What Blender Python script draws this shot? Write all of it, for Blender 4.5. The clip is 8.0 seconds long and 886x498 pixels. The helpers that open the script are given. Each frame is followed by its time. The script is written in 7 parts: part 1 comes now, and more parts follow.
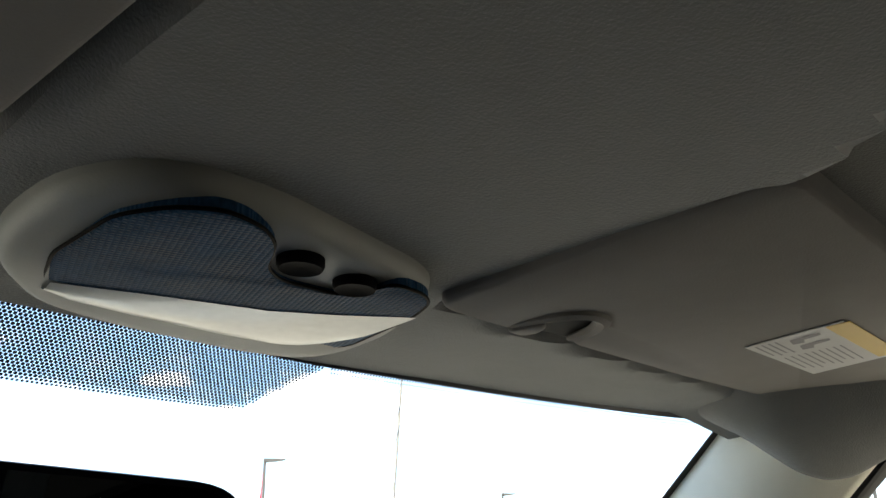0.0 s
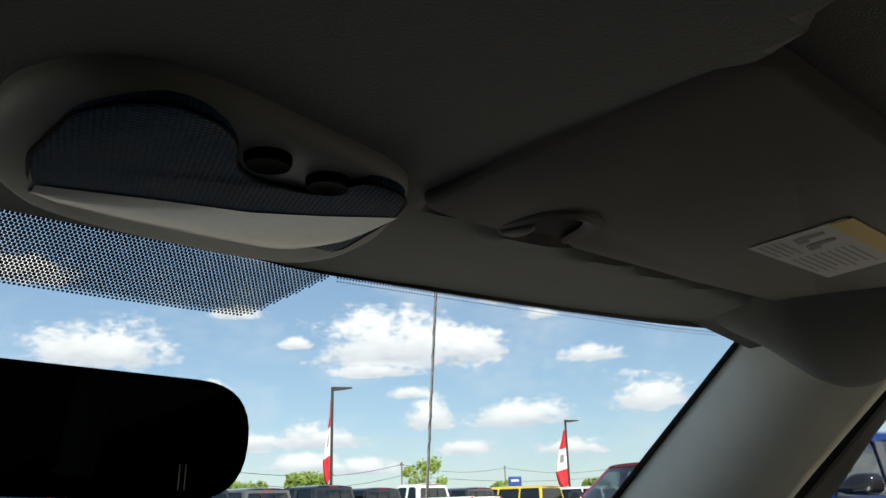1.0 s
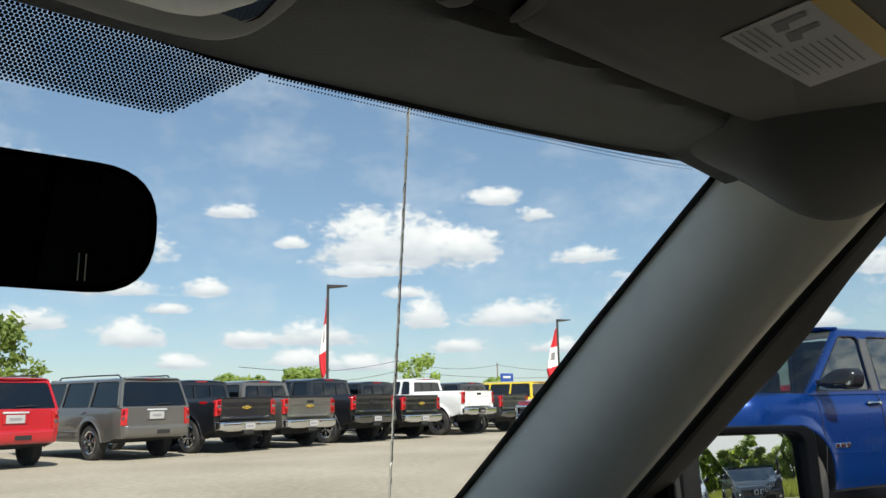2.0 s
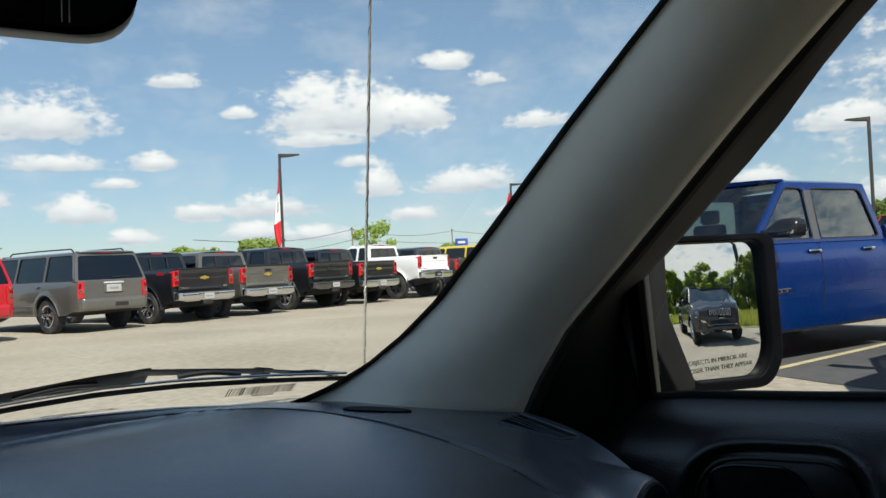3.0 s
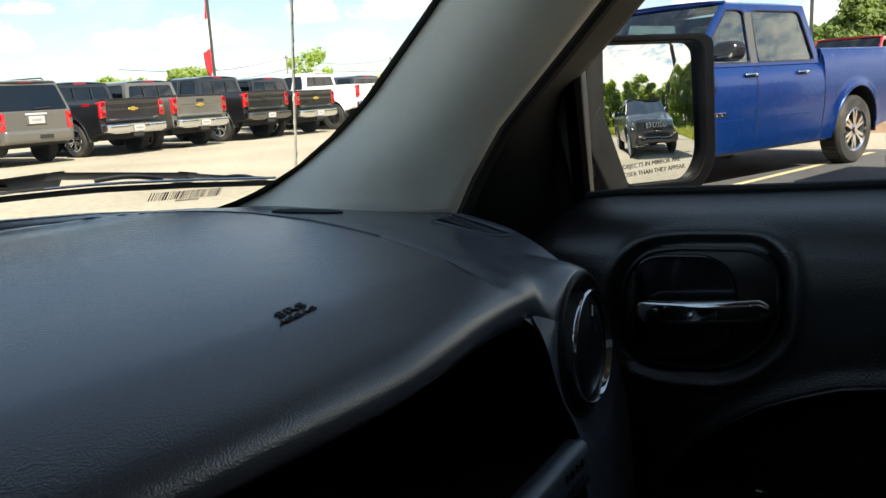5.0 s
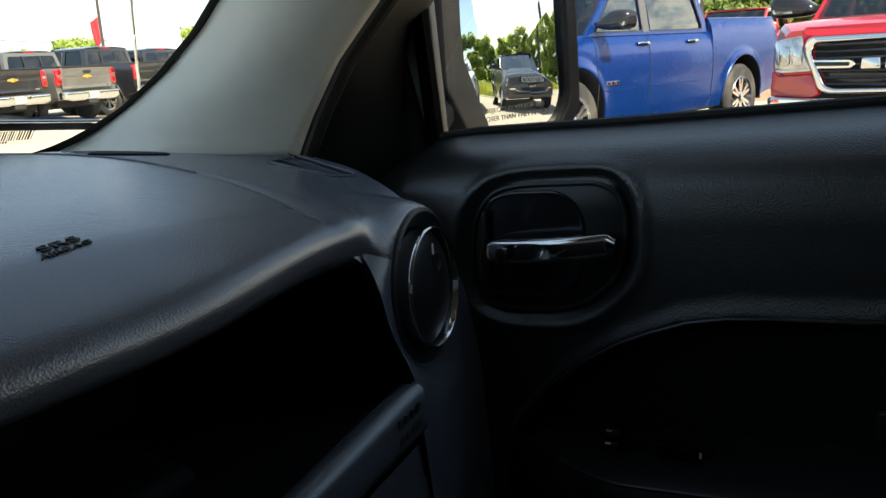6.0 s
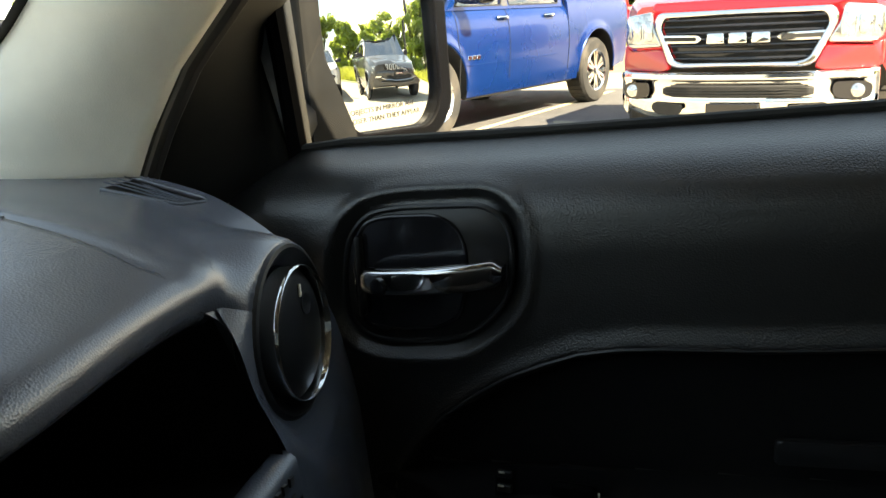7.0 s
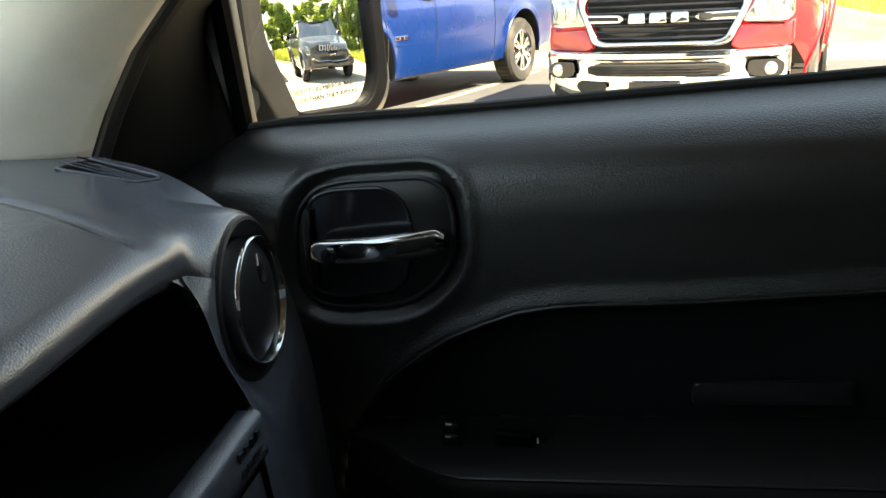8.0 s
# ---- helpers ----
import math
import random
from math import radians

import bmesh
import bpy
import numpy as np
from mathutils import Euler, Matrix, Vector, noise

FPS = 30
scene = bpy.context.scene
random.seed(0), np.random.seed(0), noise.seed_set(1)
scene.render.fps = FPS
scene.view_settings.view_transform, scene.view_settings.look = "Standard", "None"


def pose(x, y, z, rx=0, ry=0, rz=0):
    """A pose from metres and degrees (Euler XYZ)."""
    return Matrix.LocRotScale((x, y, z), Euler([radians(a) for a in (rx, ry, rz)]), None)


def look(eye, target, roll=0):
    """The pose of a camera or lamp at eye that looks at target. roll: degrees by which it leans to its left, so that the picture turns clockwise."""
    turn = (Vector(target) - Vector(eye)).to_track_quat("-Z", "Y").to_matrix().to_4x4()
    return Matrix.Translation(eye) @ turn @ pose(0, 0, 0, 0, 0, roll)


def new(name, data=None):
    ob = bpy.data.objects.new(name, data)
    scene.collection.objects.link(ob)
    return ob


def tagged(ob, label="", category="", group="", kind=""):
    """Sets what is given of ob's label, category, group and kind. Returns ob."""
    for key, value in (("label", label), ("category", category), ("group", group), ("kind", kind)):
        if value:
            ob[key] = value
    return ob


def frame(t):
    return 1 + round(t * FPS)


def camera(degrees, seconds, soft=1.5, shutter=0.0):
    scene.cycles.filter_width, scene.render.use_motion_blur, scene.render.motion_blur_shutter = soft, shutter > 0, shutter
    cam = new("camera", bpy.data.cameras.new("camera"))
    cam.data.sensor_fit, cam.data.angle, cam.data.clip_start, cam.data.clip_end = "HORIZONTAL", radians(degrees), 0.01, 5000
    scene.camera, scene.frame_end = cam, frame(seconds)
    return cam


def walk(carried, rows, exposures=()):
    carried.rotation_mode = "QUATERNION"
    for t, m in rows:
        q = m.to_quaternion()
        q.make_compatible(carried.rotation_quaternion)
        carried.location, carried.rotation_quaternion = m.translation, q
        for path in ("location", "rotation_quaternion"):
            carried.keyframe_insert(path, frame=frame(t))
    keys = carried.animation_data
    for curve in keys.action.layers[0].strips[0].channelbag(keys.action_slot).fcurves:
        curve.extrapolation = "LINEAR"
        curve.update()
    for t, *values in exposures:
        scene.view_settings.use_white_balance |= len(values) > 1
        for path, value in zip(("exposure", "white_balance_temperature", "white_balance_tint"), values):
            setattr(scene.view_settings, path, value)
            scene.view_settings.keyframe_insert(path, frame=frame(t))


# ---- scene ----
cam = camera(57.00, 8.0)

# seconds, eye, target, roll
PATH = [
    (0, (-0.1530, 0.0724, 1.3521), (1.2583, 1.2753, 2.1013), -2.01),
    (0.5, (-0.1667, 0.0733, 1.3481), (1.1840, 1.3868, 2.0189), -1.32),
    (1, (-0.1245, 0.0453, 1.3349), (1.2233, 1.3977, 1.9303), -1.56),
    (1.5, (-0.0749, 0.0536, 1.3254), (1.2939, 1.4243, 1.8228), -1.75),
    (1.7, (-0.0554, 0.0631, 1.3102), (1.3209, 1.4440, 1.7560), -1.17),
    (2.8, (-0.0758, 0.0684, 1.2337), (1.3876, 1.4277, 1.3389), -2.69),
    (3, (-0.0733, 0.0872, 1.2242), (1.4127, 1.4253, 1.2584), -2.74),
    (3.5, (-0.0700, 0.0953, 1.2110), (1.4260, 1.4055, 0.9981), -2.74),
    (4, (-0.0663, 0.1111, 1.2078), (1.4419, 1.3789, 0.8644), -2.73),
    (4.2, (-0.0663, 0.1129, 1.1996), (1.4406, 1.3780, 0.8404), -2.84),
    (5.3, (-0.0315, 0.0907, 1.1817), (1.5396, 1.2626, 0.7833), -3.20),
    (5.5, (-0.0126, 0.0885, 1.1665), (1.5887, 1.2139, 0.7554), -3.10),
    (6, (0.0138, 0.0720, 1.1490), (1.6654, 1.1021, 0.6894), -3.21),
    (6.5, (0.0424, 0.0839, 1.1424), (1.7634, 0.9642, 0.6291), -3.03),
    (7, (0.0836, 0.1120, 1.1769), (1.8621, 0.8502, 0.6364), -3.13),
    (7.5, (0.0606, 0.0862, 1.1707), (1.8482, 0.8031, 0.6316), -3.19),
    (8, (0.0352, 0.1060, 1.1803), (1.8559, 0.6842, 0.5880), -3.19),
]
EXPOSE = [(0.0, 2.6, 6500, 10), (0.2, 1.9, 6500, 10), (0.4, 1.25, 6500, 10), (0.6, 0.95, 6500, 10), (1.0, 0.8, 6500, 10), (1.5, 0.75, 6500, 10), (3.0, 0.62, 6500, 10),
          (4.0, 1.0, 6700, 10), (5.5, 1.65, 7400, 10), (6.5, 2.4, 8000, 10), (7.0, 2.95, 9200, 10), (8.0, 3.1, 9200, 10)]
walk(cam, [(t, look(eye, target, roll)) for t, eye, target, roll in PATH], EXPOSE)

# ---------------------------------------------------------------- light
SUN_AZ, SUN_EL = -157.0, 46.0        # degrees clockwise from +y, above the horizon


def build_world():
    w = bpy.data.worlds.new("sky")
    scene.world = w
    w.use_nodes = True
    nt = w.node_tree
    nt.nodes.clear()
    N, L = nt.nodes, nt.links

    def math_(op, a, b=None, clamp=False):
        n = N.new("ShaderNodeMath")
        n.operation, n.use_clamp = op, clamp
        for k, v in enumerate((a, b)):
            if v is None:
                continue
            if isinstance(v, (int, float)):
                n.inputs[k].default_value = v
            else:
                L.new(v, n.inputs[k])
        return n.outputs[0]

    sky = N.new("ShaderNodeTexSky")
    sky.sky_type, sky.sun_disc = "NISHITA", False
    sky.sun_elevation, sky.sun_rotation = radians(SUN_EL), radians(SUN_AZ)
    sky.air_density, sky.dust_density, sky.ozone_density = 1.0, 0.1, 2.5
    co = N.new("ShaderNodeTexCoord")
    sep = N.new("ShaderNodeSeparateXYZ")
    L.new(co.outputs["Generated"], sep.inputs[0])
    az = math_("MULTIPLY", math_("ARCTAN2", sep.outputs[0], sep.outputs[1]), 57.2958)
    el = math_("MULTIPLY", math_("ARCSINE", sep.outputs[2]), 57.2958)
    comb = N.new("ShaderNodeCombineXYZ")
    L.new(az, comb.inputs[0])
    L.new(math_("MULTIPLY", el, 1.7), comb.inputs[1])

    def fractal(scale, detail, rough):
        n = N.new("ShaderNodeTexNoise")
        n.inputs["Scale"].default_value, n.inputs["Detail"].default_value = scale, detail
        n.inputs["Roughness"].default_value = rough
        L.new(comb.outputs[0], n.inputs["Vector"])
        return math_("SUBTRACT", n.outputs["Fac"], 0.5)

    big, fine = fractal(0.30, 6, 0.62), fractal(1.1, 5, 0.6)
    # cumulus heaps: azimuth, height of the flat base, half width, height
    # the last three are unseen banks, added to light the door's shoulder
    heaps = [(41.5, 9.9, 7.2, 4.0), (46.5, 10.0, 3.4, 2.4), (22, 9.6, 5.4, 2.8), (28.8, 7.3, 1.8, 1.2), (43.6, 5.3, 2.0, 2.2),
             (42.3, 7.2, 1.8, 0.9), (36, 4.1, 4.4, 1.6), (31.5, 3.9, 2.4, 1.3), (50.2, 5.3, 4.2, 1.7), (58.6, 6.2, 3.2, 2.4),
             (48.8, 13.6, 2.6, 1.2), (51.4, 12.4, 1.6, 1.2), (24.2, 4.0, 2.6, 1.9), (16.6, 14.4, 4.0, 1.8), (69.5, 4.3, 2.6, 1.3),
             (74.6, 7.6, 3.8, 1.8), (35.4, 2.5, 3.0, 1.2), (39, 2.2, 2.8, 1.1), (27, 2.4, 2.2, 1.0), (22.5, 7.2, 4.2, 1.1),
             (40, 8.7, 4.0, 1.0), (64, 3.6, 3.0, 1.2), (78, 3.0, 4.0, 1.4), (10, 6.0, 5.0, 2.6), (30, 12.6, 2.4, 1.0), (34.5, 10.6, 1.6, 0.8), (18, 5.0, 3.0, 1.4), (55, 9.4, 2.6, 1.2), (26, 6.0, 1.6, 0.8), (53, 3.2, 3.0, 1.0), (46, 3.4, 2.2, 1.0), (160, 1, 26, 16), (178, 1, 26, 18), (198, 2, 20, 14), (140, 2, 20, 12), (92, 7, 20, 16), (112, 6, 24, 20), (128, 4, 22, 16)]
    field, tone = None, None
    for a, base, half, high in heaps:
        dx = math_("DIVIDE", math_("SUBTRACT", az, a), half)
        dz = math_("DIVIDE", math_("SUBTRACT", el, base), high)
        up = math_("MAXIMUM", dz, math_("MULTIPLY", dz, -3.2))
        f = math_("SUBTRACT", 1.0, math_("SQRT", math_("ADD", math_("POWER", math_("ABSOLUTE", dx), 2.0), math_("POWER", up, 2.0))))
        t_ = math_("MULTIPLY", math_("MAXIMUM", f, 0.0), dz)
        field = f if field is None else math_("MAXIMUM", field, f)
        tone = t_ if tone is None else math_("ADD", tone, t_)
    veil = math_("MULTIPLY", math_("ADD", fractal(0.11, 7, 0.68), 0.02), 2.6)
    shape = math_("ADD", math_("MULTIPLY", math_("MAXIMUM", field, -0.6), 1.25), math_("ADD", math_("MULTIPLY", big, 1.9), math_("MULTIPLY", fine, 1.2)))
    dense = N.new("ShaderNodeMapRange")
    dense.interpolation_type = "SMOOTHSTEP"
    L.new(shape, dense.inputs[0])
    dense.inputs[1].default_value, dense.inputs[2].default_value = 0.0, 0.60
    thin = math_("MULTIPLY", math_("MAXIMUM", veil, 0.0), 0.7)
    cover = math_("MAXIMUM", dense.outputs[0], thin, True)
    light = N.new("ShaderNodeMapRange")
    L.new(math_("ADD", math_("MULTIPLY", tone, 2.2), math_("ADD", math_("MULTIPLY", big, 0.8), math_("MULTIPLY", fine, 0.7))), light.inputs[0])
    light.inputs[1].default_value, light.inputs[2].default_value = -0.30, 0.75
    ramp = N.new("ShaderNodeMix")
    ramp.data_type = "RGBA"
    L.new(light.outputs[0], ramp.inputs["Factor"])
    ramp.inputs["A"].default_value, ramp.inputs["B"].default_value = (4.6, 5.0, 5.5, 1), (8.4, 8.4, 8.2, 1)
    # softer contrast between the upper sky and the hazy horizon
    soft = N.new("ShaderNodeGamma")
    soft.inputs[1].default_value = 0.62
    L.new(sky.outputs[0], soft.inputs[0])
    gain = N.new("ShaderNodeVectorMath")
    gain.operation = "MULTIPLY"
    gain.inputs[1].default_value = (1.28, 1.5, 1.66)
    L.new(soft.outputs[0], gain.inputs[0])
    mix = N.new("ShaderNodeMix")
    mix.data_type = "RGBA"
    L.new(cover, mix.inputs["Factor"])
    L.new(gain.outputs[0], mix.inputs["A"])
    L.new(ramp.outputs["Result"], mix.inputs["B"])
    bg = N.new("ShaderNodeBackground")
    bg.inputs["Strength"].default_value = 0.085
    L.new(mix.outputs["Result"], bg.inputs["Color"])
    out = N.new("ShaderNodeOutputWorld")
    L.new(bg.outputs[0], out.inputs["Surface"])


build_world()
sun = new("sun", bpy.data.lights.new("sun", "SUN"))
sun.data.energy, sun.data.angle, sun.data.color = 5.0, radians(0.53), (1.0, 0.95, 0.87)
_d = Vector((math.sin(radians(SUN_AZ)) * math.cos(radians(SUN_EL)), math.cos(radians(SUN_AZ)) * math.cos(radians(SUN_EL)), math.sin(radians(SUN_EL))))
sun.matrix_world = look(_d * 50, (0, 0, 0))

# ---------------------------------------------------------------- materials
def material(name, color, rough=0.6, metal=0.0, vary=0.12, vary_scale=8.0, grain=0.0, grain_scale=700.0, coat=0.0, spec=0.5, dirt=0.0, dirt_scale=1.5,
             random_tone=0.0, cells=False, sheen=0.0, rough_vary=0.12):
    """A surface with slow and fine changes of tone, uneven gloss and a fine relief."""
    m = bpy.data.materials.new(name)
    m.use_nodes = True
    nt = m.node_tree
    N, L = nt.nodes, nt.links
    p = N["Principled BSDF"]
    p.inputs["Metallic"].default_value = metal
    p.inputs["Specular IOR Level"].default_value = spec
    p.inputs["Coat Weight"].default_value = coat
    p.inputs["Coat Roughness"].default_value = 0.03
    p.inputs["Sheen Weight"].default_value = sheen
    co = N.new("ShaderNodeTexCoord")

    def tex(scale, detail=4.0):
        n = N.new("ShaderNodeTexNoise")
        n.inputs["Scale"].default_value, n.inputs["Detail"].default_value = scale, detail
        L.new(co.outputs["Object"], n.inputs["Vector"])
        return n.outputs["Fac"]

    slow, fast = tex(vary_scale), tex(vary_scale * 9, 3.0)
    add = N.new("ShaderNodeMath")
    add.operation = "ADD"
    L.new(slow, add.inputs[0])
    L.new(fast, add.inputs[1])
    tone = N.new("ShaderNodeMapRange")
    L.new(add.outputs[0], tone.inputs[0])
    tone.inputs[1].default_value, tone.inputs[2].default_value = 0.6, 1.4
    tone.inputs[3].default_value, tone.inputs[4].default_value = 1 - vary, 1 + vary
    value = tone.outputs[0]
    if random_tone:
        info = N.new("ShaderNodeObjectInfo")
        r = N.new("ShaderNodeMapRange")
        L.new(info.outputs["Random"], r.inputs[0])
        r.inputs[3].default_value, r.inputs[4].default_value = 1 - random_tone, 1 + random_tone
        mul = N.new("ShaderNodeMath")
        mul.operation = "MULTIPLY"
        L.new(value, mul.inputs[0])
        L.new(r.outputs[0], mul.inputs[1])
        value = mul.outputs[0]
    scl = N.new("ShaderNodeVectorMath")
    scl.operation = "SCALE"
    scl.inputs[0].default_value = color
    L.new(value, scl.inputs["Scale"])
    col = scl.outputs[0]
    if dirt:
        d = N.new("ShaderNodeMapRange")
        L.new(tex(dirt_scale, 7.0), d.inputs[0])
        d.inputs[1].default_value, d.inputs[2].default_value = 0.46, 0.72
        d.inputs[4].default_value = dirt
        mx = N.new("ShaderNodeMix")
        mx.data_type = "RGBA"
        L.new(d.outputs[0], mx.inputs["Factor"])
        L.new(col, mx.inputs["A"])
        mx.inputs["B"].default_value = (0.20, 0.17, 0.13, 1)
        col = mx.outputs["Result"]
    L.new(col, p.inputs["Base Color"])
    rr = N.new("ShaderNodeMapRange")
    L.new(slow, rr.inputs[0])
    rr.inputs[1].default_value, rr.inputs[2].default_value = 0.3, 0.7
    rr.inputs[3].default_value, rr.inputs[4].default_value = rough * (1 - rough_vary), min(1.0, rough * (1 + rough_vary))
    L.new(rr.outputs[0], p.inputs["Roughness"])
    if grain:
        if cells:
            n = N.new("ShaderNodeTexVoronoi")
            n.feature = "F1"
            n.inputs["Scale"].default_value = grain_scale
            L.new(co.outputs["Object"], n.inputs["Vector"])
            h = n.outputs["Distance"]
        else:
            h = tex(grain_scale, 2.0)
        b = N.new("ShaderNodeBump")
        b.inputs["Strength"].default_value, b.inputs["Distance"].default_value = grain, 0.6 / grain_scale
        L.new(h, b.inputs["Height"])
        L.new(b.outputs[0], p.inputs["Normal"])
    return m


def glass_material(name, tint=(1, 1, 1), gloss=0.9, rough=0.0, least=0.03):
    """Thin clear sheet: lets light straight through, mirrors a little by Fresnel."""
    m = bpy.data.materials.new(name)
    m.use_nodes = True
    N, L = m.node_tree.nodes, m.node_tree.links
    N.clear()
    t, g, f, pw, ad, mix, o = (N.new(k) for k in ("ShaderNodeBsdfTransparent", "ShaderNodeBsdfGlossy", "ShaderNodeLayerWeight", "ShaderNodeMath", "ShaderNodeMath", "ShaderNodeMixShader", "ShaderNodeOutputMaterial"))
    t.inputs[0].default_value = (*tint, 1)
    g.inputs[0].default_value = (gloss, gloss, gloss, 1)
    g.inputs["Roughness"].default_value = rough
    f.inputs[0].default_value = 0.5
    pw.operation, ad.operation = "POWER", "MULTIPLY_ADD"
    pw.inputs[1].default_value = 4.5
    ad.inputs[1].default_value, ad.inputs[2].default_value = 0.7, least
    L.new(f.outputs["Facing"], pw.inputs[0])
    L.new(pw.outputs[0], ad.inputs[0])
    L.new(ad.outputs[0], mix.inputs[0])
    L.new(t.outputs[0], mix.inputs[1])
    L.new(g.outputs[0], mix.inputs[2])
    L.new(mix.outputs[0], o.inputs[0])
    return m


def leaves(name, color, through_=0.45):
    """Leaf surface that lets some light through."""
    m = material(name, color, rough=0.6, vary=0.45, vary_scale=1.2, random_tone=0.18)
    N, L = m.node_tree.nodes, m.node_tree.links
    p, o = N["Principled BSDF"], N["Material Output"]
    t, mx = N.new("ShaderNodeBsdfTranslucent"), N.new("ShaderNodeMixShader")
    src = p.inputs["Base Color"].links[0].from_socket
    warm = N.new("ShaderNodeVectorMath")
    warm.operation = "MULTIPLY"
    warm.inputs[1].default_value = (1.6, 1.5, 0.8)
    L.new(src, warm.inputs[0])
    L.new(warm.outputs[0], t.inputs[0])
    mx.inputs[0].default_value = through_
    L.new(p.outputs[0], mx.inputs[1])
    L.new(t.outputs[0], mx.inputs[2])
    L.new(mx.outputs[0], o.inputs[0])
    return m


def paint(name, color, metal=0.25, rough=0.32, dust=0.0, coat=1.0):
    return material(name, color, rough=rough, metal=metal, vary=0.05, vary_scale=2.0, coat=coat, dirt=dust, dirt_scale=1.0)


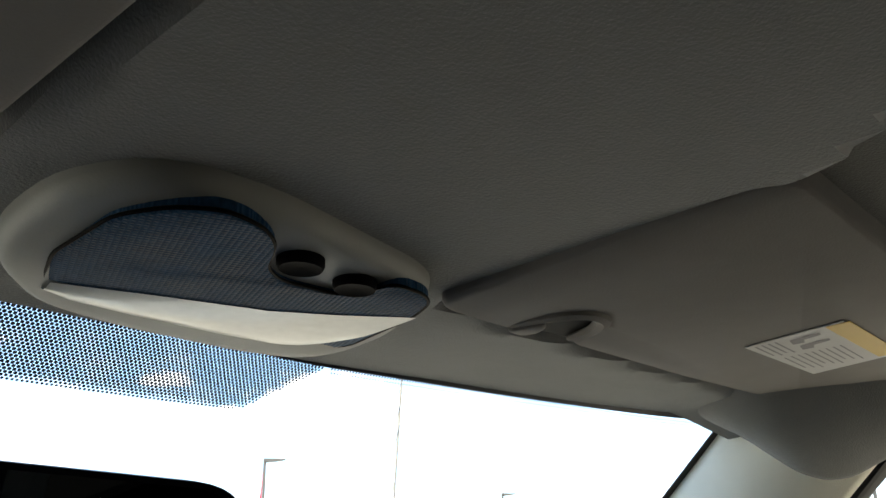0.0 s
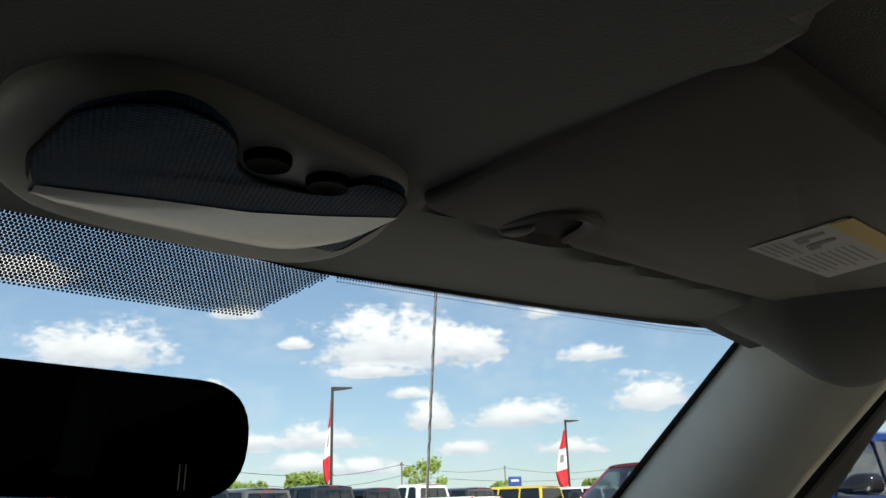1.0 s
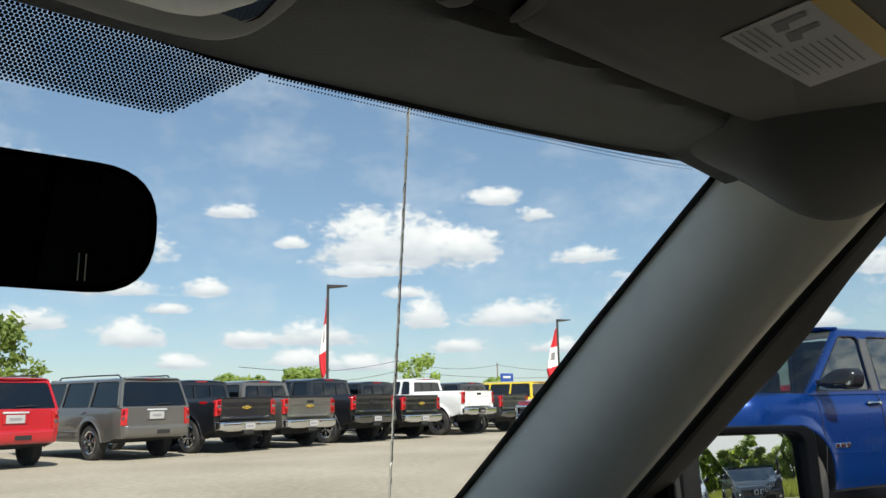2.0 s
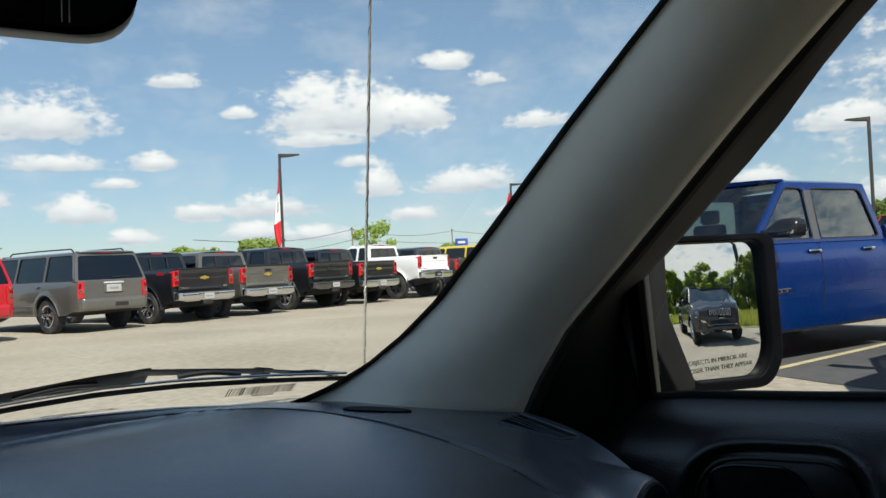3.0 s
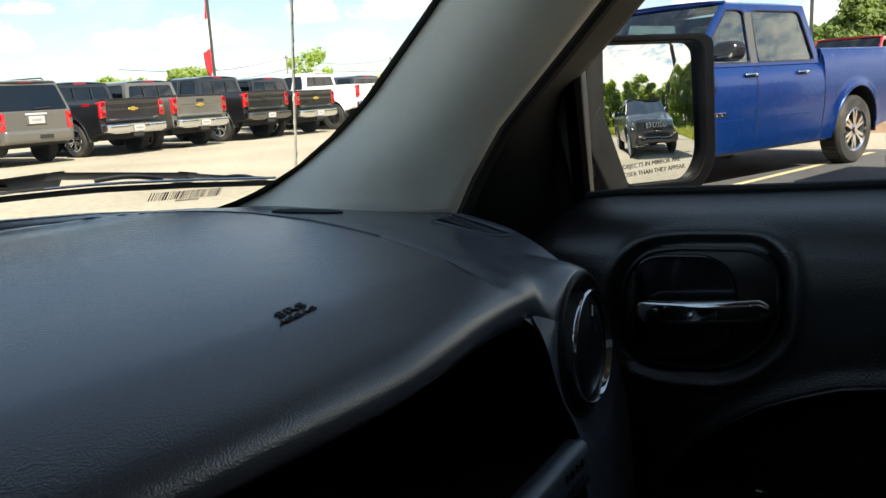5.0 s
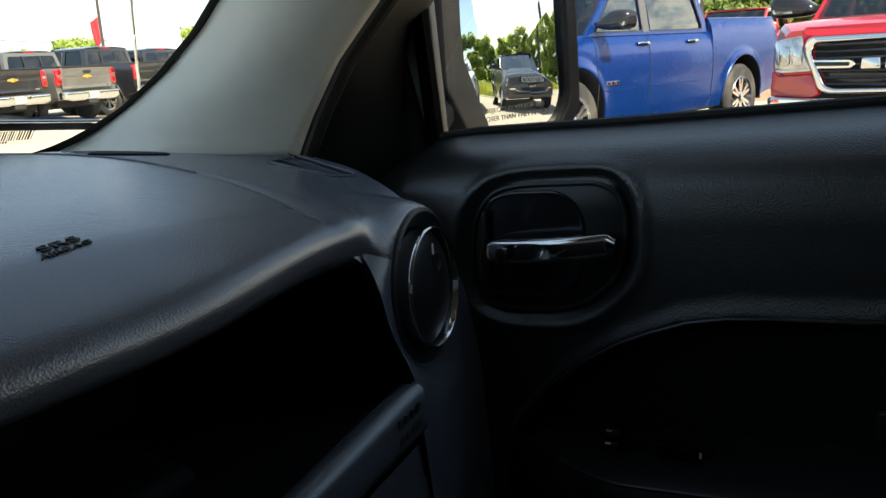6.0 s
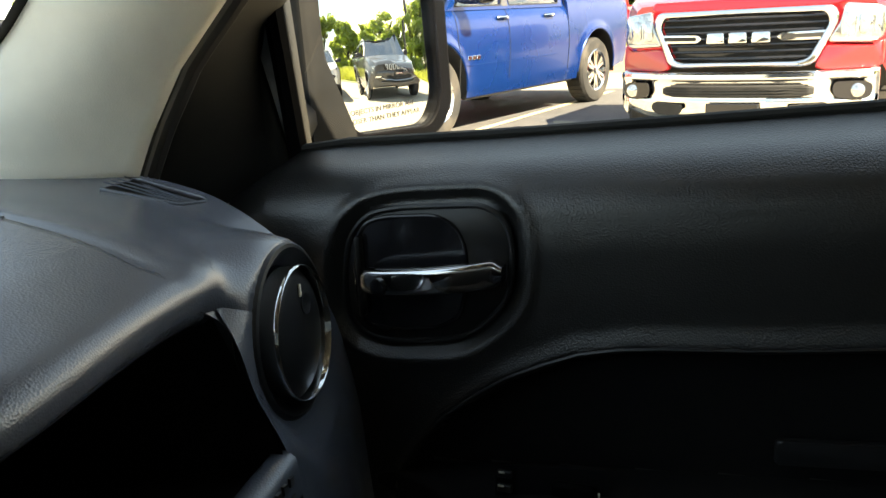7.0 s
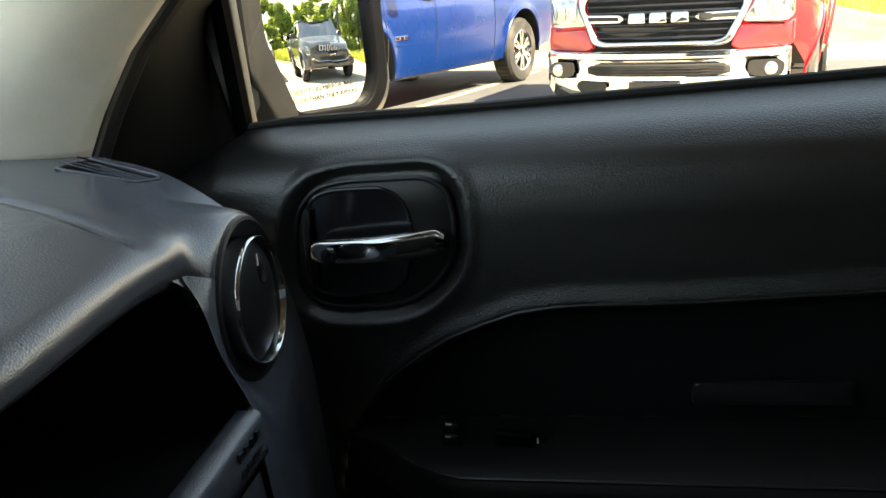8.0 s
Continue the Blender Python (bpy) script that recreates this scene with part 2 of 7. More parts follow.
M = dict(
    # Black plastic; the sky's bluish reflection is put into its base colour.
    dash=material("grained black dash plastic with painted sky sheen", (0.088, 0.099, 0.121), rough=0.26, rough_vary=0.03, vary=0.05, vary_scale=5, grain=0.20, grain_scale=720, cells=True, spec=1.0),
    # Shelf insides and one demister blade: much darker in colour than the dash.
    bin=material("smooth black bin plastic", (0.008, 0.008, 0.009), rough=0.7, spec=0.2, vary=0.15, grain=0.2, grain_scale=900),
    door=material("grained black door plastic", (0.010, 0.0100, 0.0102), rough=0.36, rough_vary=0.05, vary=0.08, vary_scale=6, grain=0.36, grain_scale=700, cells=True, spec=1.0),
    cloth=material("black door insert cloth", (0.006, 0.006, 0.006), rough=0.9, spec=0.2, vary=0.2, grain=0.5, grain_scale=1200),
    rest=material("black armrest vinyl", (0.006, 0.006, 0.006), rough=0.6, vary=0.10, vary_scale=6, grain=0.15, grain_scale=900, cells=True, spec=0.3),
    silver=material("silver painted plastic", (0.55, 0.56, 0.57), rough=0.35, metal=0.3, vary=0.1, vary_scale=20),
    foot=material("weathered grey black plastic", (0.006, 0.0064, 0.0066), rough=0.8, spec=0.2, vary=0.2, vary_scale=12, grain=0.2, grain_scale=600, dirt=0.02, dirt_scale=30),
    truckglass=glass_material("lightly tinted truck glass", (0.66, 0.72, 0.70), 1.0, least=0.12),
    truckscreen=glass_material("windscreen of a parked truck", (0.45, 0.50, 0.50), 1.0, least=0.08),
    suvscreen=glass_material("windscreen of a parked SUV", (0.40, 0.45, 0.45), 1.0, least=0.25),
    pillarblack=material("dark grey pillar film", (0.06, 0.06, 0.062), rough=0.35, vary=0.08),
    taildark=material("deep red lamp bowl", (0.16, 0.004, 0.006), rough=0.10, vary=0.3, vary_scale=60, coat=1.0),
    darkchrome=material("smoked dark chrome", (0.20, 0.20, 0.21), rough=0.14, metal=1.0, vary=0.06),
    deepblack=material("matt black frame tape", (0.010, 0.010, 0.009), rough=0.7, spec=0.2),
    satin=material("satin black trim", (0.012, 0.012, 0.013), rough=0.40, vary=0.08, grain=0.08, grain_scale=800),
    gloss=material("gloss black trim", (0.012, 0.012, 0.014), rough=0.16, vary=0.08),
    rubber=material("black rubber seal", (0.012, 0.012, 0.012), rough=0.75, vary=0.2, grain=0.2, grain_scale=500),
    chrome=material("chrome", (0.66, 0.67, 0.68), rough=0.08, metal=1.0, vary=0.04),
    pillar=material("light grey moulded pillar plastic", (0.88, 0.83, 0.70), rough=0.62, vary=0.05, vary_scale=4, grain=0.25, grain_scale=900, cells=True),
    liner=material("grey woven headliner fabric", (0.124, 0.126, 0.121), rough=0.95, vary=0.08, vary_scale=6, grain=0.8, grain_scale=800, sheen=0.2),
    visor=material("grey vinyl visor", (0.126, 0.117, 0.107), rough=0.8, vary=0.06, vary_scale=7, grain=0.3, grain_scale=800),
    console=material("grey console plastic", (0.21, 0.208, 0.194), rough=0.55, vary=0.05, grain=0.15, grain_scale=900),
    button=material("black push button", (0.004, 0.004, 0.005), rough=0.7, spec=0.02),
    white=material("white sticker paper", (0.50, 0.49, 0.48), rough=0.7, vary=0.04),
    amber=material("yellow sticker band", (0.55, 0.37, 0.08), rough=0.6, vary=0.05),
    ink=material("grey print", (0.22, 0.21, 0.22), rough=0.7),
    black=material("black print", (0.01, 0.01, 0.01), rough=0.6),
    frit=material("black ceramic frit", (0.006, 0.006, 0.007), rough=0.4),
    mirror=material("mirror silver", (0.64, 0.66, 0.66), rough=0.0, metal=1.0, vary=0.01, rough_vary=0.0),
    # Near-black copy of the silver: the dark reflection is put into the colour.
    darkmirror=material("mirror silver with its reflection darkened", (0.016, 0.017, 0.018), rough=0.01, metal=1.0, vary=0.01),
    shell=material("dark cabin carpet", (0.03, 0.029, 0.027), rough=0.95, vary=0.2, grain=0.4, grain_scale=300),
    hood=paint("pale sand car paint", (0.62, 0.57, 0.46), metal=0.2),
    glass=glass_material("windscreen glass", (0.93, 0.96, 0.95)),
    # Unseen left and rear panes, darkened to hold light off the door's face.
    tint=glass_material("rear glass darkened to cut light", (0.04, 0.044, 0.044)),
    leftdim=glass_material("left door glass darkened to cut light", (0.03, 0.031, 0.031)),
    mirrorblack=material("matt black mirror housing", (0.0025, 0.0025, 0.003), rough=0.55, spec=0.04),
    sideglass=glass_material("door glass", (0.90, 0.93, 0.92)),
    tyre=material("tyre rubber", (0.018, 0.018, 0.018), rough=0.85, vary=0.25, vary_scale=6, dirt=0.25, dirt_scale=4),
    rim=material("bright alloy rim", (0.80, 0.81, 0.82), rough=0.16, metal=1.0, vary=0.06),
    rimdark=material("dark alloy rim", (0.05, 0.05, 0.055), rough=0.3, metal=0.6, vary=0.1),
    carglass=glass_material("dark tinted car glass", (0.16, 0.19, 0.19), 1.0, least=0.085),
    tail=material("red tail lamp lens", (0.40, 0.008, 0.010), rough=0.12, vary=0.15, vary_scale=30, coat=1.0),
    lens=material("clear lamp lens", (0.42, 0.44, 0.46), rough=0.10, metal=0.85, vary=0.6, vary_scale=9, coat=1.0),
    under=material("black underbody", (0.012, 0.012, 0.012), rough=0.8),
    plate=material("pale number plate", (0.34, 0.34, 0.33), rough=0.5, vary=0.08),
    gold=material("gold emblem", (0.75, 0.52, 0.12), rough=0.25, metal=0.9),
    red=paint("red car paint", (0.36, 0.006, 0.012), metal=0.0),
    blue=paint("blue metallic car paint", (0.0002, 0.030, 0.170), metal=0.50, rough=0.28, coat=0.30),
    grey=paint("grey brown metallic car paint", (0.13, 0.125, 0.115), metal=0.45, dust=0.08),
    darkgrey=paint("dark grey metallic car paint", (0.045, 0.047, 0.050), metal=0.4),
    blackpaint=paint("black car paint", (0.010, 0.010, 0.012), metal=0.1),
    whitepaint=paint("white car paint", (0.78, 0.78, 0.77), metal=0.0),
    yellow=paint("yellow car paint", (0.70, 0.50, 0.02), metal=0.0),
    pole=material("dark bronze pole", (0.035, 0.032, 0.03), rough=0.5, metal=0.3),
    steel=material("stainless aerial", (0.55, 0.56, 0.57), rough=0.25, metal=1.0),
    wood=material("grey weathered pole wood", (0.20, 0.17, 0.14), rough=0.9, vary=0.2, grain=0.4, grain_scale=60),
    flagred=material("red flag cloth", (0.55, 0.02, 0.03), rough=0.8, vary=0.1),
    flagwhite=material("white flag cloth", (0.75, 0.75, 0.74), rough=0.8, vary=0.06),
    leaf=leaves("green leaves", (0.15, 0.205, 0.06), 0.5),
    leaflight=leaves("light green leaves", (0.25, 0.33, 0.09), 0.6),
    bark=material("bark", (0.10, 0.075, 0.05), rough=0.95, vary=0.3, grain=0.5, grain_scale=40),
    grass=leaves("long grass", (0.30, 0.33, 0.09), 0.3),
    soil=material("bare reddish soil", (0.23, 0.14, 0.09), rough=0.95, vary=0.35, vary_scale=1.2, grain=0.6, grain_scale=20),
    line=material("worn pale yellow road paint", (0.42, 0.37, 0.22), rough=0.8, vary=0.3, vary_scale=5),
    signblue=material("blue sign face", (0.02, 0.06, 0.25), rough=0.4),
)

# ---------------------------------------------------------------- building helpers
def smooth(a, b, v):
    v = min(1.0, max(0.0, (v - a) / (b - a)))
    return v * v * (3 - 2 * v)


def interp(v, pts):
    """Piecewise straight line through (v, value) pairs."""
    if v <= pts[0][0]:
        return pts[0][1]
    for (a, p), (b, q) in zip(pts, pts[1:]):
        if v <= b:
            return p + (q - p) * (v - a) / (b - a)
    return pts[-1][1]


def shade(me, angle=40):
    me.polygons.foreach_set("use_smooth", [True] * len(me.polygons))
    try:
        me.set_sharp_from_angle(angle=radians(angle))
    except Exception:
        pass


def mesh_of(name, bm, mats, angle=40):
    me = bpy.data.meshes.new(name)
    bmesh.ops.recalc_face_normals(bm, faces=bm.faces)
    bm.to_mesh(me)
    bm.free()
    for m in mats if isinstance(mats, (list, tuple)) else [mats]:
        me.materials.append(m)
    shade(me, angle)
    return me


def part(name, bm, mats, parent=None, label="", angle=40, bevel=0.0, segments=2, thick=0.0):
    """Links a bmesh (or a mesh) as one mesh object under a thing or a part."""
    me = bm if isinstance(bm, bpy.types.Mesh) else mesh_of(name, bm, mats, angle)
    ob = new(name, me)
    if parent is not None:
        ob.parent = parent
    if label:
        tagged(ob, label)
    if thick:
        s = ob.modifiers.new("thick", "SOLIDIFY")
        s.thickness, s.offset = thick, -1
    if bevel:
        b = ob.modifiers.new("bevel", "BEVEL")
        b.width, b.segments, b.limit_method, b.angle_limit = bevel, segments, "ANGLE", radians(35)
    return ob


def thing(name, label, category, m=None, group="", kind=""):
    ob = new(name)
    ob.empty_display_size = 0.1
    if m is not None:
        ob.matrix_basis = m
    return tagged(ob, label, category, group, kind)


def box(c, s, bm=None, m=None):
    bm = bm or bmesh.new()
    r = bmesh.ops.create_cube(bm, size=1.0)
    t = Matrix.Translation(c) @ Matrix.Diagonal((*s, 1))
    bmesh.ops.transform(bm, matrix=(m @ t) if m is not None else t, verts=r["verts"])
    return bm


def grid(nu, nv, f, bm=None, mat=None, close_u=False):
    """A sheet of nu x nv quads through f(u, v), u and v from 0 to 1. mat(i, j): material slot."""
    bm = bm or bmesh.new()
    vs = [[bm.verts.new(f(i / nu, j / nv)) for j in range(nv + 1)] for i in range(nu if close_u else nu + 1)]
    n = len(vs)
    for i in range(nu):
        for j in range(nv):
            fc = bm.faces.new((vs[i][j], vs[(i + 1) % n][j], vs[(i + 1) % n][j + 1], vs[i][j + 1]))
            if mat:
                fc.material_index = mat(i, j)
    return bm


def tube(points, radius, sides=8, bm=None, radii=None, cap=True):
    """A round rod along points."""
    bm = bm or bmesh.new()
    pts = [Vector(p) for p in points]
    rings = []
    side = None
    for i, p in enumerate(pts):
        d = (pts[min(i + 1, len(pts) - 1)] - pts[max(i - 1, 0)]).normalized()
        if side is None:
            side = d.orthogonal().normalized()
        side = (side - d * side.dot(d)).normalized()
        up = d.cross(side)
        r = radii[i] if radii else radius
        rings.append([bm.verts.new(p + r * (math.cos(a) * side + math.sin(a) * up)) for a in (2 * math.pi * k / sides for k in range(sides))])
    for a, b in zip(rings, rings[1:]):
        for k in range(sides):
            bm.faces.new((a[k], a[(k + 1) % sides], b[(k + 1) % sides], b[k]))
    if cap:
        bm.faces.new(rings[0][::-1])
        bm.faces.new(rings[-1])
    return bm


def outline_round(corners, radius, n=6):
    """A closed 2D outline through corners with rounded turns."""
    out, k = [], len(corners)
    for i in range(k):
        p, a, b = Vector(corners[i]), Vector(corners[i - 1]), Vector(corners[(i + 1) % k])
        r = radius[i] if isinstance(radius, (list, tuple)) else radius
        ra = min(r, 0.48 * (a - p).length, 0.48 * (b - p).length)
        s, e = p + (a - p).normalized() * ra, p + (b - p).normalized() * ra
        for j in range(n + 1):
            t = j / n
            out.append((1 - t) ** 2 * s + 2 * t * (1 - t) * p + t * t * e)
    return out


def plate(outline, depth, place, bm=None, hole=None, chamfer=0.0):
    """A plate with the given 2D outline; place(u, v, w) puts it into space, w from 0 (back) to depth (front)."""
    bm = bm or bmesh.new()
    o = [Vector(p) for p in outline]
    c = sum(o, Vector((0, 0))) / len(o)

    def ring(pts, w):
        return [bm.verts.new(place(p[0], p[1], w)) for p in pts]

    def strip(a, b):
        for k in range(len(a)):
            bm.faces.new((a[k], a[(k + 1) % len(a)], b[(k + 1) % len(a)], b[k]))

    def shrunk(d):
        return [p + (c - p).normalized() * d for p in o]

    levels = [ring(o, 0)]
    if chamfer:
        levels += [ring(o, depth - chamfer), ring(shrunk(chamfer * 0.35), depth - chamfer * 0.35), ring(shrunk(chamfer), depth)]
    else:
        levels += [ring(o, depth)]
    for a, b in zip(levels, levels[1:]):
        strip(a, b)
    if hole:
        h = [Vector(p) for p in hole]
        inner = [ring(h, 0), ring(h, depth)]
        strip(inner[1], inner[0])
        strip(levels[-1], inner[1])
        strip(inner[0], levels[0])
    else:
        bm.faces.new(levels[-1])
        bm.faces.new(levels[0][::-1])
    return bm


def lathe(profile, sides=24, bm=None, m=None, slot=0, cap=True):
    """Turns (radius, height) pairs about z."""
    bm = bm or bmesh.new()
    rings = []
    for r, h in profile:
        rings.append([bm.verts.new((r * math.cos(2 * math.pi * k / sides), r * math.sin(2 * math.pi * k / sides), h)) for k in range(sides)])
    for a, b in zip(rings, rings[1:]):
        for k in range(sides):
            fc = bm.faces.new((a[k], a[(k + 1) % sides], b[(k + 1) % sides], b[k]))
            fc.material_index = slot
    if cap and profile[0][0] > 1e-4:
        bm.faces.new(rings[0][::-1]).material_index = slot
    if cap and profile[-1][0] > 1e-4:
        bm.faces.new(rings[-1]).material_index = slot
    if m is not None:
        bmesh.ops.transform(bm, matrix=m, verts=[v for r in rings for v in r])
    return bm


def words(name, text, size, m, mat, parent=None, thick=0.0004, spacing=1.0):
    """Built-in lettering as a mesh."""
    cu = bpy.data.curves.new(name, "FONT")
    cu.body, cu.size, cu.extrude, cu.align_x, cu.align_y, cu.space_character = text, size, thick, "CENTER", "CENTER", spacing
    cu.resolution_u = 3
    ob = bpy.data.objects.new(name, cu)
    scene.collection.objects.link(ob)
    me = bpy.data.meshes.new_from_object(ob.evaluated_get(bpy.context.evaluated_depsgraph_get()))
    bpy.data.objects.remove(ob)
    me.transform(m)
    me.materials.clear()
    me.materials.append(mat)
    return part(name, me, mat, parent)


def spline(pts, t):
    """A smooth curve through the points, t from 0 to 1."""
    k = t * (len(pts) - 1)
    i = min(len(pts) - 2, int(k))
    f = k - i
    p = [Vector(pts[min(len(pts) - 1, max(0, i + j))]) for j in (-1, 0, 1, 2)]
    return 0.5 * (2 * p[1] + (p[2] - p[0]) * f + (2 * p[0] - 5 * p[1] + 4 * p[2] - p[3]) * f * f + (3 * p[1] - p[0] - 3 * p[2] + p[3]) * f ** 3)

# ---------------------------------------------------------------- the cabin that the camera sits in
CX = 0.045                                   # the car's middle line


def screen_y(x, z):
    """The windscreen: raked and bowed."""
    return 0.513 + (1.47 - z) * 1.01 - 0.366 * x * x


def header_z(x):
    return 1.4925 - 0.0035 * smooth(0.1, 0.2, x) - 0.006 * smooth(0.2, 0.58, abs(x))


def pillar_edge(z):
    """x of the pillar trim's edge on the windscreen."""
    return interp(z, [(1.075, 0.490), (1.082, 0.512), (1.10, 0.534), (1.12, 0.550), (1.15, 0.567), (1.186, 0.578), (1.26, 0.583), (1.352, 0.586), (1.48, 0.597)])


# windscreen with its dark ceramic edge and dotted shade band
screen = thing("windshield", "clear raked windscreen with black ceramic border and dotted shade band", "windshield", kind="structure")
part("glass_sheet", grid(24, 16, lambda u, v: (-0.62 + 1.27 * u, screen_y(-0.62 + 1.27 * u, 1.05 + 0.455 * v), 1.05 + 0.455 * v)), M["glass"], screen)


def on_screen(x, z, off=0.0):
    return Vector((x, screen_y(x, z) - off * 0.70, z - off * 0.71))


def foot_z(x):
    """Height at which the dash meets the windscreen."""
    return interp(abs(x), [(0.0, 1.110), (0.1, 1.106), (0.22, 1.099), (0.355, 1.091), (0.418, 1.084), (0.5, 1.078), (0.62, 1.070)])


def side_band(u, v):
    z = 1.066 + (1.484 - 1.066) * u
    e = pillar_edge(z)
    return on_screen(e - interp(z, [(1.07, 0.05), (1.09, 0.022), (1.12, 0.012), (1.48, 0.0105)]) + v * 0.08, z, 0.003)


part("side_border", grid(60, 4, side_band), M["frit"], screen, "black ceramic border")
part("lower_border", grid(40, 2, lambda u, v: on_screen(-0.6 + 1.13 * u, 1.06 + v * (foot_z(-0.6 + 1.13 * u) - 1.058), 0.003)), M["frit"], screen, "black ceramic border")
part("upper_border", grid(60, 2, lambda u, v: on_screen(-0.6 + 1.2 * u, header_z(-0.6 + 1.2 * u) + 0.004 - v * (0.0058 + 0.001 * smooth(0.40, 0.58, -0.6 + 1.2 * u)), 0.003)), M["frit"], screen, "black ceramic border")


def shade_band():
    """Small black dots in staggered rows, denser and larger towards the roof."""
    verts, faces = [], []
    pitch = 0.0026
    row = 0
    z = 1.4965
    while z > 1.45:
        off = (row % 2) * pitch / 2
        for k in range(-70, 71):
            x = 0.035 + k * pitch + off
            low = interp(abs(x - 0.035), [(0.0, 1.4590), (0.112, 1.4580), (0.124, 1.4605), (0.143, 1.4725), (0.168, 1.4885), (0.18, 1.495)])
            if z < low or z > header_z(x) + 0.004:
                continue
            r = 0.00122 * (0.75 + 0.25 * smooth(low, low + 0.004, z))
            c = on_screen(x, z, 0.0028)
            b = len(verts)
            ux, uz = Vector((1, -0.73 * x, 0)).normalized(), Vector((0, -0.71, 0.704))
            verts += [tuple(c + r * (math.cos(a) * ux + math.sin(a) * uz)) for a in (math.pi / 3 * i for i in range(6))]
            faces.append(tuple(range(b, b + 6)))
        z -= pitch * 0.55
        row += 1
    # fine edge dots along the whole header
    for k in range(0, 150):
        for j in range(2):
            x = 0.205 + k * 0.0024 + j * 0.0012
            c = on_screen(x, header_z(x) - 0.0024 - 0.0021 * j - 0.003 * smooth(0.40, 0.58, x), 0.0028)
            b, r = len(verts), 0.0009 - 0.0002 * j
            verts += [tuple(c + r * (math.cos(a) * Vector((1, 0, 0)) + math.sin(a) * Vector((0, -0.71, 0.704)))) for a in (math.pi / 3 * i for i in range(6))]
            faces.append(tuple(range(b, b + 6)))
    me = bpy.data.meshes.new("shade_band")
    me.from_pydata(verts, [], faces)
    me.materials.append(M["frit"])
    return me


tagged(part("shade_band", shade_band(), M["frit"], screen, "dotted black shade band"), kind="stuff")


def barcode():
    rnd = random.Random(5)
    bm = bmesh.new()
    x = 0.400
    while x < 0.470:
        w = rnd.choice((0.0007, 0.0007, 0.0012, 0.0018))
        q = [on_screen(x + a, 1.1000 + b - 0.038 * (x - 0.40), 0.0035) for a, b in ((0, -0.001), (w, -0.001), (w, 0.0078), (0, 0.0078))]
        bm.faces.new([bm.verts.new(p) for p in q])
        x += w + rnd.choice((0.0008, 0.0012, 0.0016))
    x = 0.428
    while x < 0.452:
        q = [on_screen(x + a, 1.0965 + b - 0.038 * (x - 0.40), 0.0035) for a, b in ((0, 0), (0.0016, 0), (0.0016, 0.002), (0, 0.002))]
        bm.faces.new([bm.verts.new(p) for p in q])
        x += 0.0024
    return bm


part("printed_bars", barcode(), M["black"], screen, "black printed bar label")

# -------- headliner, with the roof skin above
def spine(x, y):
    """1 on the lower middle strip of the headliner, 0 over the visors' recesses."""
    right = interp(y, [(-0.4, -0.05), (0.0, 0.042), (0.09, 0.111), (0.125, 0.142), (0.15, 0.152), (0.40, 0.164)])
    left = 2 * CX - right - 0.005
    return smooth(right + 0.006, right - 0.004, x) * smooth(left - 0.006, left + 0.004, x)


def liner_z(x, y):
    a = abs(x - CX)
    hollow = (1 - spine(x, y)) * smooth(0.352 - 0.10 * a * a, 0.335 - 0.10 * a * a, y)
    z = 1.487 + 0.024 * hollow + 0.010 * smooth(0.0, -0.9, y)
    z -= (0.034 + 0.024 * hollow) * smooth(0.44, 0.585, a) ** 1.3
    edge = header_z(x) - 0.0012
    k = smooth(0.36, 0.46, y + 0.366 * x * x)
    return z * (1 - k) + min(z, edge) * k


def liner_point(u, v):
    x = CX - 0.585 + 1.17 * u
    y1 = screen_y(x, header_z(x)) - 0.002
    y = -1.9 + (y1 + 1.9) * (1 - (1 - v) ** 1.8)
    return x, y, liner_z(x, y)


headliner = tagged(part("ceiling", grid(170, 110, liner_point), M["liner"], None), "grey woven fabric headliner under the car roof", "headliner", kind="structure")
tagged(part("roof", grid(24, 30, lambda u, v: (CX - 0.66 + 1.32 * u, -2.0 + (screen_y(CX - 0.66 + 1.32 * u, 1.5) + 2.0) * v, 1.575 - 0.05 * (2 * u - 1) ** 4 - 0.04 * v ** 6)), M["hood"], None, thick=0.008),
       "painted steel car roof over the cabin", "car roof", kind="structure")

# -------- front pillar
def pillar_trim(u, v):
    """u upwards, v from the windscreen's edge round to the door seal."""
    z0 = 1.066 + 0.419 * u
    a = on_screen(pillar_edge(z0), z0, 0.004)
    zb = 1.062 + 0.400 * u
    b = Vector((0.622 + 0.010 * smooth(0.7, 1.0, u), interp(zb, [(1.062, 0.612), (1.10, 0.590), (1.153, 0.552), (1.232, 0.470), (1.334, 0.367), (1.46, 0.235)]), zb))
    p = a.lerp(b, v)
    bulge = 0.030 * math.sin(math.pi * v ** 0.85) * interp(u, [(0, 0.6), (0.2, 0.9), (1, 1.0)])
    return p + Vector((-0.62, -0.70, -0.10)) * bulge


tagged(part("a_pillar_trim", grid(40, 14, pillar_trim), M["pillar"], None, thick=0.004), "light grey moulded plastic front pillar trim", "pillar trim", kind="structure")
# the headliner's corner that laps over the pillar's top and runs back as the roof rail trim
SEAM = [(0.586, 0.378, 1.485), (0.584, 0.356, 1.4663), (0.581, 0.340, 1.4545), (0.584, 0.322, 1.4378), (0.591, 0.310, 1.4269), (0.602, 0.299, 1.4209),
        (0.611, 0.290, 1.4198), (0.620, 0.276, 1.4225), (0.625, 0.245, 1.4360), (0.628, 0.19, 1.452), (0.628, -0.1, 1.462), (0.628, -0.6, 1.466)]
